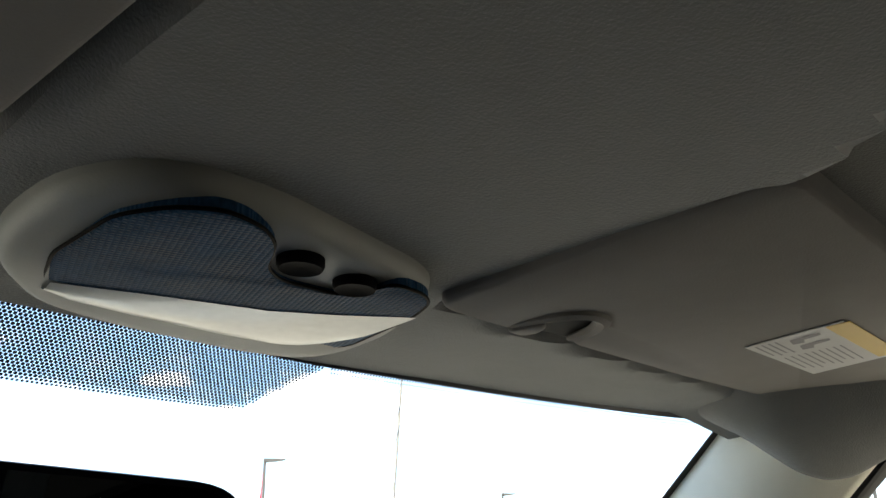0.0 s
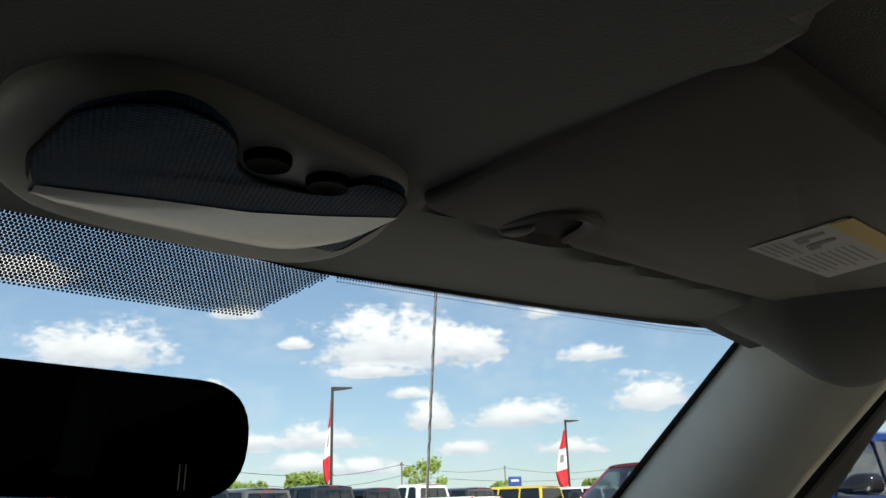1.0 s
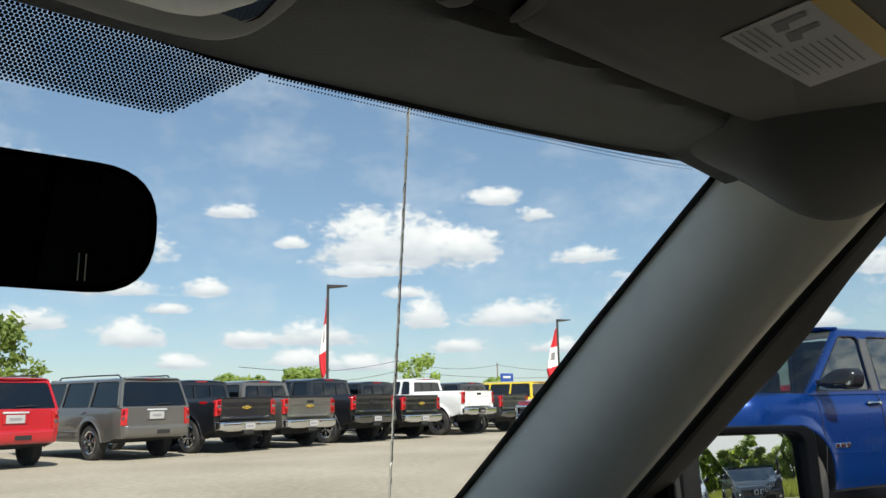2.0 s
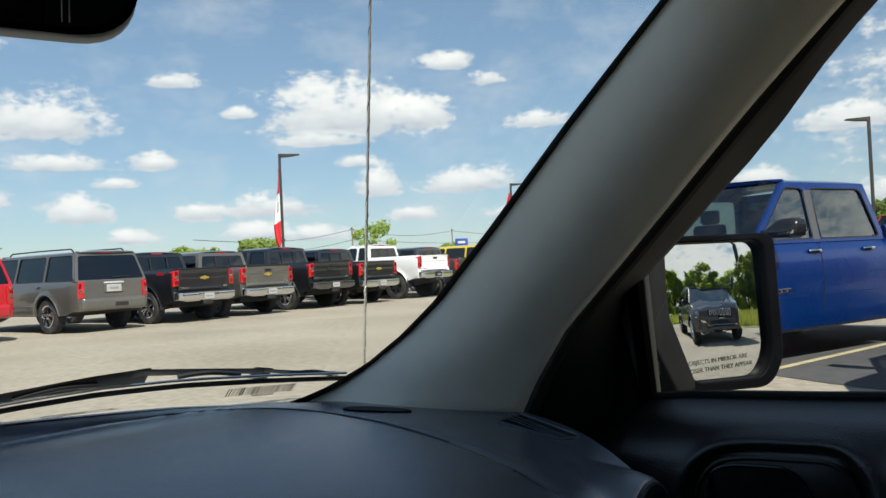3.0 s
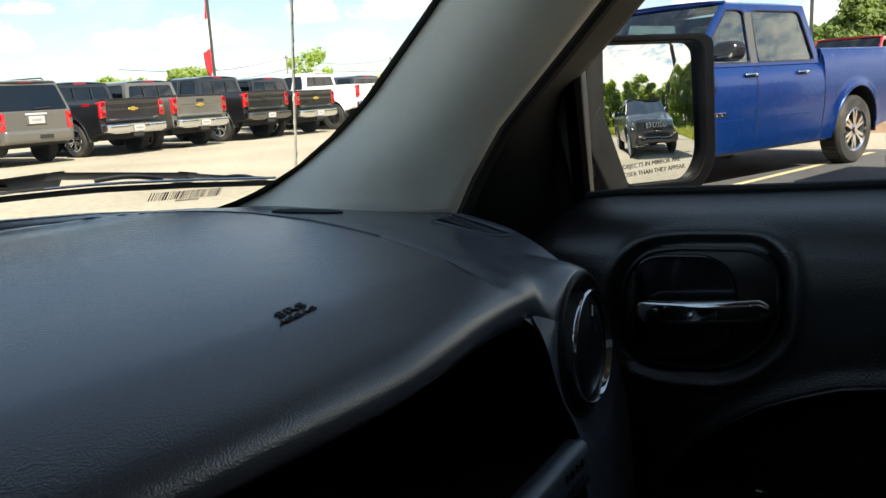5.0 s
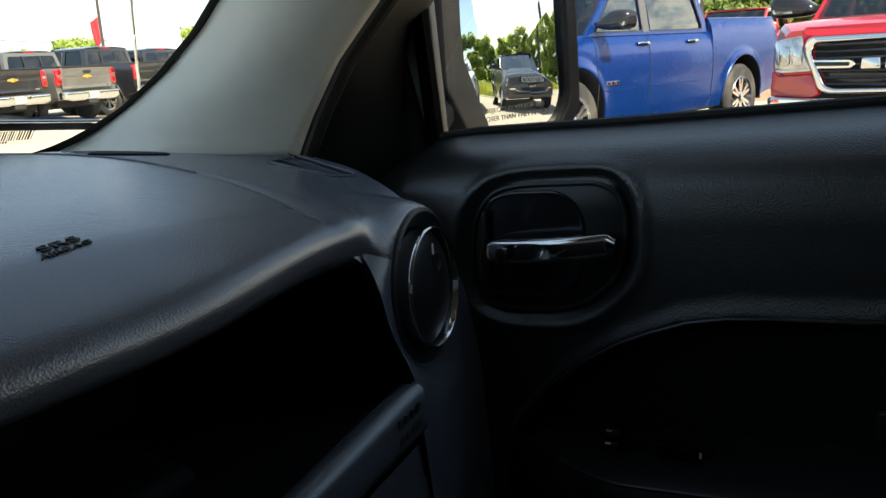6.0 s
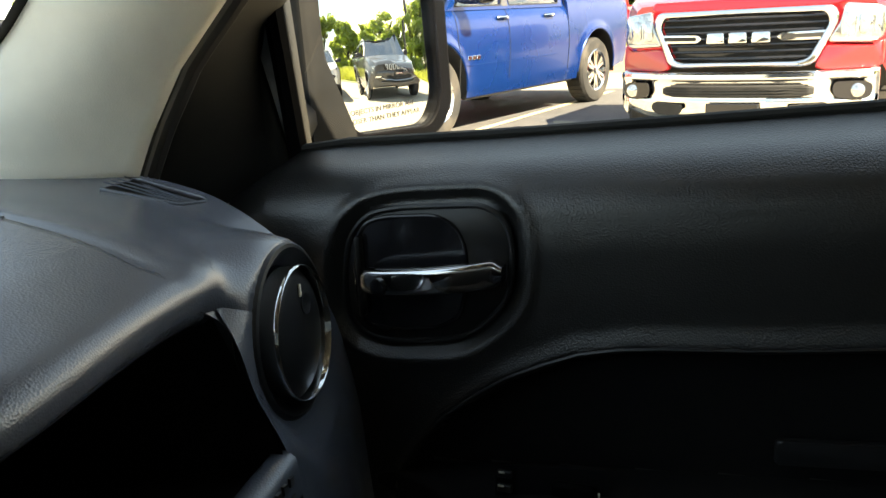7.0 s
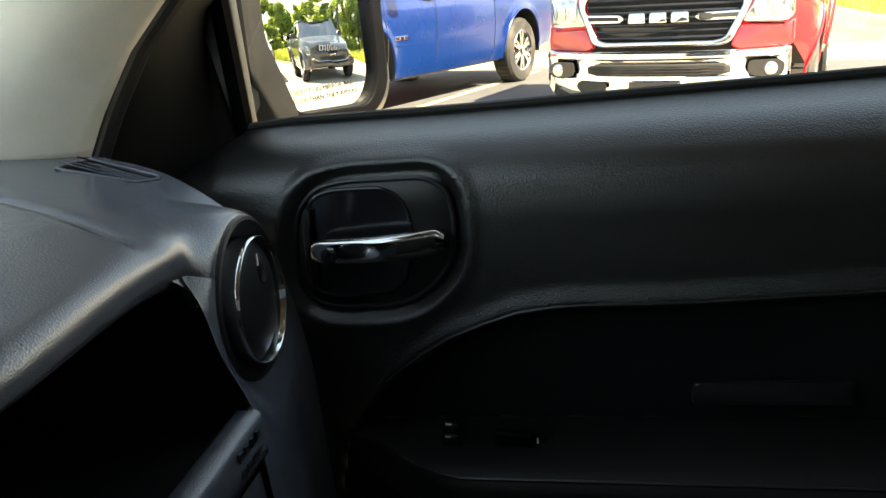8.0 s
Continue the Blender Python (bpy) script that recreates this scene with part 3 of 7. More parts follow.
BROW = [(0.560, 0.400, 1.489), (0.535, 0.385, 1.490), (0.515, 0.360, 1.491), (0.505, 0.335, 1.492), (0.50, 0.315, 1.493), (0.50, 0.300, 1.494),
        (0.505, 0.285, 1.495), (0.515, 0.262, 1.497), (0.530, 0.235, 1.498), (0.545, 0.18, 1.498), (0.555, -0.1, 1.498), (0.555, -0.6, 1.50)]


def corner_liner(u, v):
    a, b = spline(BROW, u), spline(SEAM, u)
    p = a.lerp(b, v)
    p += Vector((-0.35, -0.35, -0.85)) * (0.010 * math.sin(math.pi * v) * smooth(0.0, 0.25, u))
    if v > 0.93:
        p += Vector((0.012, 0.012, 0.004)) * ((v - 0.93) / 0.07) ** 2
    return p


tagged(part("headliner_corner", grid(66, 28, corner_liner), M["liner"], None, thick=0.003), "grey fabric headliner corner lapping over the pillar", "headliner", kind="structure")
# faint moulded square on the pillar
MARK = outline_round([(0.815, 0.69), (0.810, 0.86), (0.770, 0.93), (0.775, 0.73)], 0.012, 3)
tagged(part("pillar_mark", tube([pillar_trim(p.x, p.y) + Vector((-0.62, -0.7, -0.1)) * 0.0002 for p in MARK + MARK[:1]], 0.0007, 5), M["satin"], None), "faint square moulded line on the pillar trim", "trim mark", kind="structure")


# black rubber seal between pillar trim and door frame
def seal_line(z):
    return interp(z, [(1.03, 0.628), (1.062, 0.612), (1.10, 0.590), (1.153, 0.552), (1.232, 0.470), (1.334, 0.367), (1.46, 0.235)])


part_seal = tagged(part("door_seal", tube([(0.640, seal_line(1.035 + 0.43 * k / 30) + 0.000, 1.035 + 0.43 * k / 30) for k in range(31)] + [(0.637, 0.0, 1.468), (0.635, -0.6, 1.466)], 0.007, 8), M["rubber"], None),
                   "black rubber door seal along the front pillar", "door seal", kind="structure")

# -------- sun visors
def visor_low(y):
    return 1.4805 + 0.0375 * (0.32 - y)


def visor(name, x0, x1, side, label):
    """A flat padded visor; x0 the inboard end."""
    v = thing(name, label, "sun visor")
    w_ = abs(x1 - x0)
    def at(d):
        return x0 + side * d

    corners = [(x0, 0.331), (at(-0.006), 0.150), (at(w_ - 0.03), 0.132), (at(w_), 0.150), (at(w_ + 0.020), 0.254), (at(w_ - 0.046), 0.268), (at(w_ - 0.088), 0.285), (at(w_ - 0.100), 0.308), (at(0.230), 0.322),
               (at(0.113), 0.325), (at(0.108), 0.306), (at(0.091), 0.290), (at(0.073), 0.287), (at(0.062), 0.300), (at(0.058), 0.330), (at(0.03), 0.332)]
    radius = [0.008, 0.02, 0.03, 0.03, 0.02, 0.02, 0.02, 0.02, 0.03, 0.006, 0.012, 0.014, 0.014, 0.012, 0.008, 0.02]
    out = outline_round(corners, radius)

    def place(a, b, w):
        return Vector((a, b, visor_low(b) + 0.014 - w))

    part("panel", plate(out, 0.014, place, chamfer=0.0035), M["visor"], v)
    return v


vis = visor("sun_visor", 0.144, 0.612, 1, "folded-up grey vinyl passenger sun visor with a warning sticker")
drv = visor("sun_visor", -0.080, -0.52, -1, "folded-up grey vinyl driver sun visor")


# clip notch in the visor's front edge: a black sheet as the hollow's shade, a rounded rim and a hook
def notch(t):
    return spline([(0.202, 0.330, 0), (0.2035, 0.314, 0), (0.208, 0.298, 0), (0.219, 0.287, 0), (0.235, 0.288, 0), (0.248, 0.302, 0), (0.254, 0.324, 0)], t)


part("clip_rim", tube([(lambda p: (p.x, p.y, visor_low(p.y) + 0.0020))(notch(k / 30)) for k in range(31)], 0.0042, 8, radii=[0.001 + 0.0046 * math.sin(math.pi * k / 30) ** 0.5 for k in range(31)]), M["visor"], vis, "rounded clip rim")
part("clip_hole", plate([(p.x, p.y) for p in (notch(k / 24) for k in range(25))], 0.001, lambda a, b, w: Vector((a, b, visor_low(b) + 0.0045 - w))), M["mirrorblack"], vis, "black sheet for the shaded clip opening")
part("clip_hook", plate(outline_round([(0.203, 0.332), (0.216, 0.332), (0.221, 0.322), (0.216, 0.312), (0.207, 0.316)], 0.004, 3), 0.006, lambda a, b, w: Vector((a, b, visor_low(b) + 0.004 - w)), chamfer=0.002), M["visor"], vis, "grey plastic hook")


def sticker():
    st = part("warning_sticker", plate([(0.356, 0.257), (0.350, 0.195), (0.462, 0.190), (0.470, 0.252)], 0.0006, lambda a, b, w: Vector((a, b, visor_low(b) - 0.0004 - w))), M["white"], vis, "white printed warning sticker")
    part("yellow_band", plate([(0.352, 0.206), (0.352, 0.192), (0.458, 0.190), (0.458, 0.204)], 0.0004, lambda a, b, w: Vector((a, b, visor_low(b) - 0.0010 - w))), M["amber"], st)
    bm = bmesh.new()

    def bar(x0, x1, y0, y1):
        bm.faces.new([bm.verts.new((a, b, visor_low(b) - 0.0014)) for a, b in ((x0, y0), (x1, y0), (x1, y1), (x0, y1))])

    for k in range(9):
        bar(0.402, 0.453 - 0.005 * (k % 3), 0.212 + k * 0.0045, 0.2132 + k * 0.0045)
    for k in range(4):
        bar(0.358, 0.394 - 0.004 * (k % 2), 0.238 + k * 0.0042, 0.2393 + k * 0.0042)
    # two plain silhouettes of a seat
    for dx in (0.0, 0.018):
        bm.faces.new([bm.verts.new((0.360 + dx + a, 0.212 + b, visor_low(0.212 + b) - 0.0014)) for a, b in ((0, 0), (0.006, 0.001), (0.008, 0.012), (0.015, 0.014), (0.014, 0.021), (0.002, 0.019))])
    part("print", bm, M["ink"], st, "grey printed bars")


sticker()
# hinge rod and mount at the outboard end
part("hinge", tube([(-0.475, 0.292, 1.486), (-0.495, 0.296, 1.482), (-0.515, 0.300, 1.478)], 0.009, 10), M["visor"], drv)
part("clip_rim", tube([(-(0.108 + 0.5 * (q.x - 0.202)) - 0.03, q.y, visor_low(q.y) + 0.002) for q in (notch(k / 20) for k in range(21))], 0.003, 8), M["visor"], drv, "rounded clip rim")
part("hinge", tube([(0.560, 0.292, 1.486), (0.580, 0.296, 1.482), (0.600, 0.300, 1.478)], 0.009, 10), M["visor"], vis)

# -------- overhead console
con = thing("overhead_console", "grey plastic overhead console with tinted reading lamp lens", "overhead console")


def con_place(dz):
    return lambda a, b, w: Vector((a, b, 1.500 - dz - w))


con_out = outline_round([(-0.045, 0.384), (-0.048, 0.351), (-0.047, 0.316), (-0.034, 0.287), (-0.018, 0.274), (0.013, 0.270), (0.061, 0.279), (0.099, 0.286), (0.118, 0.296), (0.134, 0.320), (0.151, 0.367), (0.153, 0.414), (0.141, 0.440), (0.101, 0.449), (0.033, 0.448), (-0.009, 0.440), (-0.032, 0.413)], 0.016, 3)
lens_out = outline_round([(-0.020, 0.405), (-0.030, 0.375), (-0.031, 0.327), (-0.021, 0.307), (-0.006, 0.296), (0.013, 0.299), (0.026, 0.309), (0.038, 0.331), (0.053, 0.340), (0.083, 0.337), (0.091, 0.330), (0.091, 0.309), (0.112, 0.310), (0.123, 0.317), (0.133, 0.338), (0.145, 0.397), (0.131, 0.423), (0.086, 0.428), (0.021, 0.424), (-0.011, 0.416)], 0.007, 3)


def con_shell():
    bm = bmesh.new()
    o = [Vector(p) for p in con_out]
    c = Vector((0.055, 0.362))

    def ring(k, z):
        return [bm.verts.new((c.x + (p.x - c.x) * k * 1.04 + 0.002, c.y + (p.y - c.y) * k * 0.875 + 0.0105, z - 0.03 * (p.y - 0.355))) for p in o]

    rings = [ring(1.0, 1.500), ring(1.0, 1.4825), ring(0.985, 1.479), ring(0.955, 1.4762), ring(0.91, 1.4745), ring(0.80, 1.474)]
    for a, b in zip(rings, rings[1:]):
        for k in range(len(a)):
            bm.faces.new((a[k], a[(k + 1) % len(a)], b[(k + 1) % len(a)], b[k]))
    bm.faces.new(rings[-1])
    return bm


part("shell", con_shell(), M["console"], con, angle=60)
# lens: dark tinted with a moulded prism grid, and a frosted clear front strip


def prism_lens():
    m = material("blue tinted prismatic lamp lens", (0.018, 0.052, 0.105), rough=0.5, vary=0.35, vary_scale=45, spec=0.03)
    N, L = m.node_tree.nodes, m.node_tree.links
    co = N.new("ShaderNodeTexCoord")
    hs = []
    for turn in (20, 110):
        mp = N.new("ShaderNodeMapping")
        mp.inputs["Rotation"].default_value = (0, 0, radians(turn))
        L.new(co.outputs["Object"], mp.inputs[0])
        wv = N.new("ShaderNodeTexWave")
        wv.inputs["Scale"].default_value = 130.0
        L.new(mp.outputs[0], wv.inputs["Vector"])
        hs.append(wv.outputs["Fac"])
    mn = N.new("ShaderNodeMath")
    mn.operation = "MINIMUM"
    L.new(hs[0], mn.inputs[0])
    L.new(hs[1], mn.inputs[1])
    b = N.new("ShaderNodeBump")
    b.inputs["Strength"].default_value, b.inputs["Distance"].default_value = 0.7, 0.0010
    L.new(mn.outputs[0], b.inputs["Height"])
    L.new(b.outputs[0], N["Principled BSDF"].inputs["Normal"])
    return m


lens_mat = prism_lens()
frost = material("frosted clear lens edge", (0.62, 0.62, 0.58), rough=0.35, vary=0.08, vary_scale=20, coat=0.4)
# black rod laid round the lens, drawn as the shade in its recess
part("lens_gap", tube([(p.x, p.y, 1.4735) for p in lens_out + lens_out[:1]], 0.0009, 6), M["mirrorblack"], con, "dark rod for the shaded gap round the lens")
part("lamp_lens", plate(lens_out, 0.006, con_place(0.0215), chamfer=0.002), lens_mat, con, "blue tinted prismatic lens")


def lens_front(u, v):
    x = -0.017 + 0.149 * u
    y0 = interp(u, [(0, 0.408), (0.3, 0.392), (0.6, 0.378), (0.8, 0.360), (1.0, 0.338)]) - 0.004
    y1 = interp(u, [(0, 0.413), (0.1, 0.4215), (0.3, 0.4255), (0.65, 0.4265), (0.85, 0.4245), (0.93, 0.418), (0.98, 0.404), (1.0, 0.390)])
    y = y0 + (y1 - y0) * v
    return x, y, 1.4720 - 0.0020 * math.sin(math.pi * v * 0.5) + 0.003 * v ** 6


part("lens_edge", grid(30, 6, lens_front), frost, con, "frosted clear lens edge")
for bx, by in ((0.047, 0.320), (0.081, 0.324)):
    part("push_button", lathe([(0.0105, 0.006), (0.0105, -0.001), (0.0095, -0.003), (0.006, -0.0022), (0.0, -0.0018)], 24, m=Matrix.Translation((bx, by, 1.4745)) @ Matrix.Diagonal((1.0, 0.9, 1, 1))), M["button"], con, "black round push button")

# -------- rear view mirror
rv = thing("rear_view_mirror", "black rear view mirror hung from the windscreen", "rear view mirror")
RVM = look((0.010, 0.510, 1.378), (-0.33, -0.21, 1.265)) @ pose(0, 0, 0, 0, 0, 3)
rv_out = outline_round([(-0.128, -0.0325), (0.125, -0.034), (0.125, 0.040), (-0.128, 0.0305)], [0.034] * 4, 8)
part("housing", plate(rv_out[::-1], 0.03, lambda a, b, w: RVM @ Vector((a, b, 0.028 - w)), chamfer=0.012), M["satin"], rv)
part("mirror_glass", plate([(p.x * 0.972, p.y * 0.90) for p in rv_out], 0.001, lambda a, b, w: RVM @ Vector((a, b, -0.0296 - w + 0.0265))), M["darkmirror"], rv, "mirror glass with its reflection darkened by colour")
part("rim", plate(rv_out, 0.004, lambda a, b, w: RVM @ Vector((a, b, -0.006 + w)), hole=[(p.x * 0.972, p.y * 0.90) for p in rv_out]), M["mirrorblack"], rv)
part("stem", tube([RVM @ Vector((0, 0.01, 0.025)), Vector((-0.040, 0.530, 1.405)), on_screen(-0.040, 1.432, 0.012)], 0.011, 12), M["satin"], rv)
part("foot", lathe([(0.020, 0.0), (0.020, 0.006), (0.012, 0.016), (0.0, 0.017)], 20, m=Matrix.Translation(on_screen(-0.040, 1.436, 0.004)) @ pose(0, 0, 0, 135)), M["satin"], rv)

for ma in (-0.0935, -0.0967):
    part("glass_mark", tube([RVM @ Vector((ma, -0.0138, -0.0048)), RVM @ Vector((ma - 0.0004, -0.0272, -0.0048))], 0.0003, 5), M["pillar"], rv, "thin light mark on the glass")

# -------- dashboard
dash = thing("dashboard", "black grained plastic dashboard with open glove shelf", "dashboard")
TOP_A = [(0.80, 1.083), (0.74, 1.082), (0.68, 1.080), (0.62, 1.077), (0.56, 1.071), (0.51, 1.064), (0.47, 1.056), (0.445, 1.048), (0.425, 1.039), (0.412, 1.029), (0.406, 1.018), (0.407, 1.008), (0.416, 1.001), (0.432, 1.0)]
TOP_B = [(0.74, 1.070), (0.71, 1.070), (0.68, 1.069), (0.65, 1.067), (0.62, 1.064), (0.59, 1.060), (0.56, 1.054), (0.534, 1.046), (0.502, 1.030), (0.474, 1.010), (0.452, 0.983), (0.434, 0.952), (0.424, 0.915), (0.417, 0.875)]


def dome(x, y):
    """The raised airbag lid with a groove round it."""
    d = abs((x + 0.02) / 0.462) ** 6 + (abs((y - 0.50) / 0.335) ** 6 if y > 0.5 else 0.0)
    return 0.0055 * (1 - smooth(0.88, 1.01, d)) - 0.0035 * smooth(0.93, 1.0, d) * smooth(1.14, 1.03, d)


VENT = Matrix.Translation((0.542, 0.424, 0.969)) @ pose(0, 0, 0, 90 - 4, 0, 10) @ Matrix.Translation((0, 0, 0.008))
VENT_IN = VENT.inverted()


def round_vent(x, y, z):
    """Brings the dash's face forward into a smooth collar round the side vent."""
    p = VENT_IN @ Vector((x, y, z))
    r = math.hypot(p.x, p.y)
    if x < 0.455 or r > 0.090 or abs(p.z) > 0.08:
        return x, y, z
    target = -0.004 - 0.022 * smooth(0.060, 0.050, r)
    p.z += (target - p.z) * smooth(0.088, 0.063, r)
    q = VENT @ p
    return min(q.x, 0.622), q.y, q.z


def dash_top(u, v):
    x = -0.60 + 1.222 * u
    k = smooth(0.455, 0.60, x)
    s = v * 14
    yb = screen_y(x, foot_z(x)) + 0.006
    A = [(yb, 1.076)] + TOP_A
    B = [(min(yb, 0.80), 1.066)] + TOP_B
    back = 0.016 * smooth(0.30, 0.466, x)
    pa, pb = spline([(0, *p) for p in A], s / 14), spline([(0, *p) for p in B], s / 14)
    ya, za, yq, zq = pa.y, pa.z, pb.y, pb.z
    ya += back * smooth(0.6, 0.42, ya)
    za += 0.016 * smooth(0.25, 0.466, x) * smooth(0.47, 0.41, ya) * (0.6 + 0.4 * smooth(0.44, 0.40, ya))
    y, z = ya + (yq - ya) * k, za + (zq - za) * k
    z += (foot_z(x) - z) * smooth(yb - 0.075, yb, y) * (1 - k)
    return round_vent(x, y, z + dome(x, y) * smooth(0.42, 0.47, y))


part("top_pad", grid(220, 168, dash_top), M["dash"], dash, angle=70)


def end_y(x, z):
    """The dash face round the vent, outboard of the shelf."""
    a = interp(z, [(0.5, 0.36), (0.80, 0.372), (0.92, 0.384), (1.02, 0.428)])
    b = interp(z, [(0.5, 0.40), (0.70, 0.405), (0.875, 0.417), (0.952, 0.434), (1.010, 0.474), (1.02, 0.485)])
    return a + (b - a) * smooth(0.47, 0.62, x) ** 0.8


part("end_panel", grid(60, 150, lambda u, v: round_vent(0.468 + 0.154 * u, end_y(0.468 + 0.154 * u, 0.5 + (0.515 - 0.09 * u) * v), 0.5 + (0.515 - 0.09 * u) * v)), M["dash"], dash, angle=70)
def side_cap(u, v):
    y = 0.419 + 0.31 * u
    return 0.622, y, 0.5 + (interp(y, TOP_B[::-1]) - 0.5) * v


part("side_cap", grid(30, 8, side_cap), M["dash"], dash)


def lip_z(x):
    return 0.921 + 0.17 * (x - 0.469) if x > 0.15 else 0.8667 + 0.05 * (x - 0.15)


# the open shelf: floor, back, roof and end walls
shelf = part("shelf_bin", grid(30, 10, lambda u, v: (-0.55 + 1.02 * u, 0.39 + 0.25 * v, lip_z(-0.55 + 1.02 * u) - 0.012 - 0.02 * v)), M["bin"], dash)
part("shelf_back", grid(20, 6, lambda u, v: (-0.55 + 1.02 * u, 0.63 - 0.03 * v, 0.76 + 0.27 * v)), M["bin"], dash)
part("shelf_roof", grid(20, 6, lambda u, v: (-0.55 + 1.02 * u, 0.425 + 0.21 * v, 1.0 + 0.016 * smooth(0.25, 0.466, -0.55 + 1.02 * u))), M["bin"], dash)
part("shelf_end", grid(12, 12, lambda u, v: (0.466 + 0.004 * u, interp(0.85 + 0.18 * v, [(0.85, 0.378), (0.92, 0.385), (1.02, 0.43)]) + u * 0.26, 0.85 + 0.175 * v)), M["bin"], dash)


def lip(u, v):
    x = -0.55 + 1.02 * u
    ring = [(0.405, -0.012), (0.396, -0.001), (0.386, 0.0), (0.380, -0.004), (0.377, -0.020), (0.378, -0.034), (0.386, -0.038), (0.40, -0.040)]
    k = v * 7
    i = min(6, int(k))
    f = k - i
    return x, ring[i][0] + (ring[i + 1][0] - ring[i][0]) * f, lip_z(x) + ring[i][1] + (ring[i + 1][1] - ring[i][1]) * f


part("shelf_lip", grid(40, 14, lip), M["dash"], dash, angle=60)
part("glovebox_door", grid(30, 16, lambda u, v: (-0.55 + 1.02 * u, 0.384 - 0.012 * math.sin(math.pi * v), lip_z(-0.55 + 1.02 * u) - 0.046 - 0.30 * v)), M["dash"], dash)
# raised badge on the lip, unreadable: plain studs
for k in range(4):
    for j in range(2):
        part("stud", box((0.436 + 0.0075 * k, 0.3775, lip_z(0.436 + 0.0075 * k) - 0.012 - 0.012 * j), (0.004, 0.002, 0.006)), M["satin"], dash)
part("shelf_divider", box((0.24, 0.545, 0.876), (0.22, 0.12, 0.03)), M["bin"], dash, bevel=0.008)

def shelf_corner():
    bm = bmesh.new()
    rad = 0.026

    def at(x, z, dy):
        return bm.verts.new((x, interp(z, [(0.85, 0.378), (0.92, 0.385), (1.02, 0.43)]) - 0.0005 + dy, z))

    pts = [(0.4715, 1.0215)] + [(0.4715 - rad + rad * math.cos(a), 1.0175 - rad + rad * math.sin(a)) for a in (math.pi / 2 * k / 8 for k in range(9))] + [(0.4715 - rad, 1.0215)]
    f, b_ = [at(x, z, 0) for x, z in pts], [at(x, z, 0.02) for x, z in pts]
    for k in range(1, len(pts) - 1):
        bm.faces.new((f[0], f[k], f[k + 1]))
        bm.faces.new((b_[0], b_[k + 1], b_[k]))
        bm.faces.new((f[k], b_[k], b_[k + 1], f[k + 1]))
    return bm


part("shelf_corner", shelf_corner(), M["dash"], dash)
# round side vent
part("vent_socket", lathe([(0.0635, -0.0065), (0.0615, -0.0020), (0.0590, -0.0012), (0.0565, -0.0030), (0.0530, -0.0080), (0.0470, -0.0130)], 56, m=VENT @ Matrix.Translation((-0.0015, 0.002, 0.0)), cap=False), M["satin"], dash, "dark recessed vent socket")
part("vent_ring", lathe([(0.0472, -0.01), (0.0484, 0.003), (0.0480, 0.0052), (0.0474, 0.0057), (0.0468, 0.005), (0.0464, -0.004)], 48, m=VENT), M["chrome"], dash, "chrome ring")
part("vent_disc", lathe([(0.0466, -0.004), (0.043, -0.001), (0.034, 0.002), (0.018, 0.0035), (0.0, 0.004)], 40, m=VENT), M["satin"], dash, "black vent disc")
part("vent_dimple", lathe([(0.008, 0.0022), (0.0075, 0.0046), (0.005, 0.0036), (0.0, 0.003)], 20, m=VENT @ Matrix.Translation((0.010, 0.018, 0))), M["satin"], dash)
part("vent_mark", box((0.0, 0.030, 0.0035), (0.0025, 0.009, 0.0012), m=VENT @ pose(0, 0, 0, 0, 0, -10)), M["pillar"], dash)

# demist grille on the top and slatted side demister
def dash_z(x, y):
    """Height of the dash's top at x, y."""
    u = (x + 0.60) / 1.222
    rows = sorted((lambda p: (p[1], p[2]))(dash_top(u, k / 112)) for k in range(0, 92))
    return interp(y, rows)


def grille_at(a, b, z):
    x, y = 0.492 + 0.67 * a + 0.74 * b, 0.696 - 0.74 * a + 0.67 * b
    return Vector((x, y, dash_z(x, y) + z))


dg = part("demist_grille", plate([(0.035 * math.cos(a), 0.0155 * math.sin(a)) for a in (2 * math.pi * k / 28 for k in range(28))], 0.0018, lambda a, b, w: grille_at(a, b, w - 0.0006)), M["mirrorblack"], dash, "oval black demister grille")
for k in range(7):
    b_ = (k - 3) * 0.0039
    h = 0.033 * math.sqrt(max(0.05, 1 - (b_ / 0.0155) ** 2))
    part("slat", tube([grille_at(-h, b_, 0.0013), grille_at(0, b_, 0.0013), grille_at(h, b_, 0.0013)], 0.0008, 6), M["satin"], dg)


# the seam round the airbag lid: a raised dark rod drawn as its shadow line
def seam_at(t):
    x, y = -0.02 + 0.4545 * math.cos(t) ** (1 / 3), 0.50 + 0.3295 * math.sin(t) ** (1 / 3)
    return Vector((x, y, dash_z(x, y) + 0.0003))


part("lid_seam", tube([seam_at(math.pi / 2 * (0.002 + 0.994 * k / 70)) for k in range(71)], 0.0011, 6), M["satin"], dash, "dark rod for the shaded seam round the airbag lid")

# side demister: a long dark opening with leaning blades and a raised edge
SD = [(0.561, 0.597), (0.609, 0.605), (0.611, 0.533), (0.578, 0.538)]


def sd_at(p, z):
    return Vector((p[0], p[1], dash_z(p[0], p[1]) + z))


sd_o = outline_round(SD, 0.006, 4)
sd = part("side_demister", plate(sd_o, 0.0012, lambda a, b, w: sd_at((a, b), w - 0.0002)), M["mirrorblack"], dash, "black slatted side demister")
part("edge", tube([sd_at(p, 0.0008) for p in sd_o + sd_o[:1]], 0.0014, 6), M["dash"], sd)
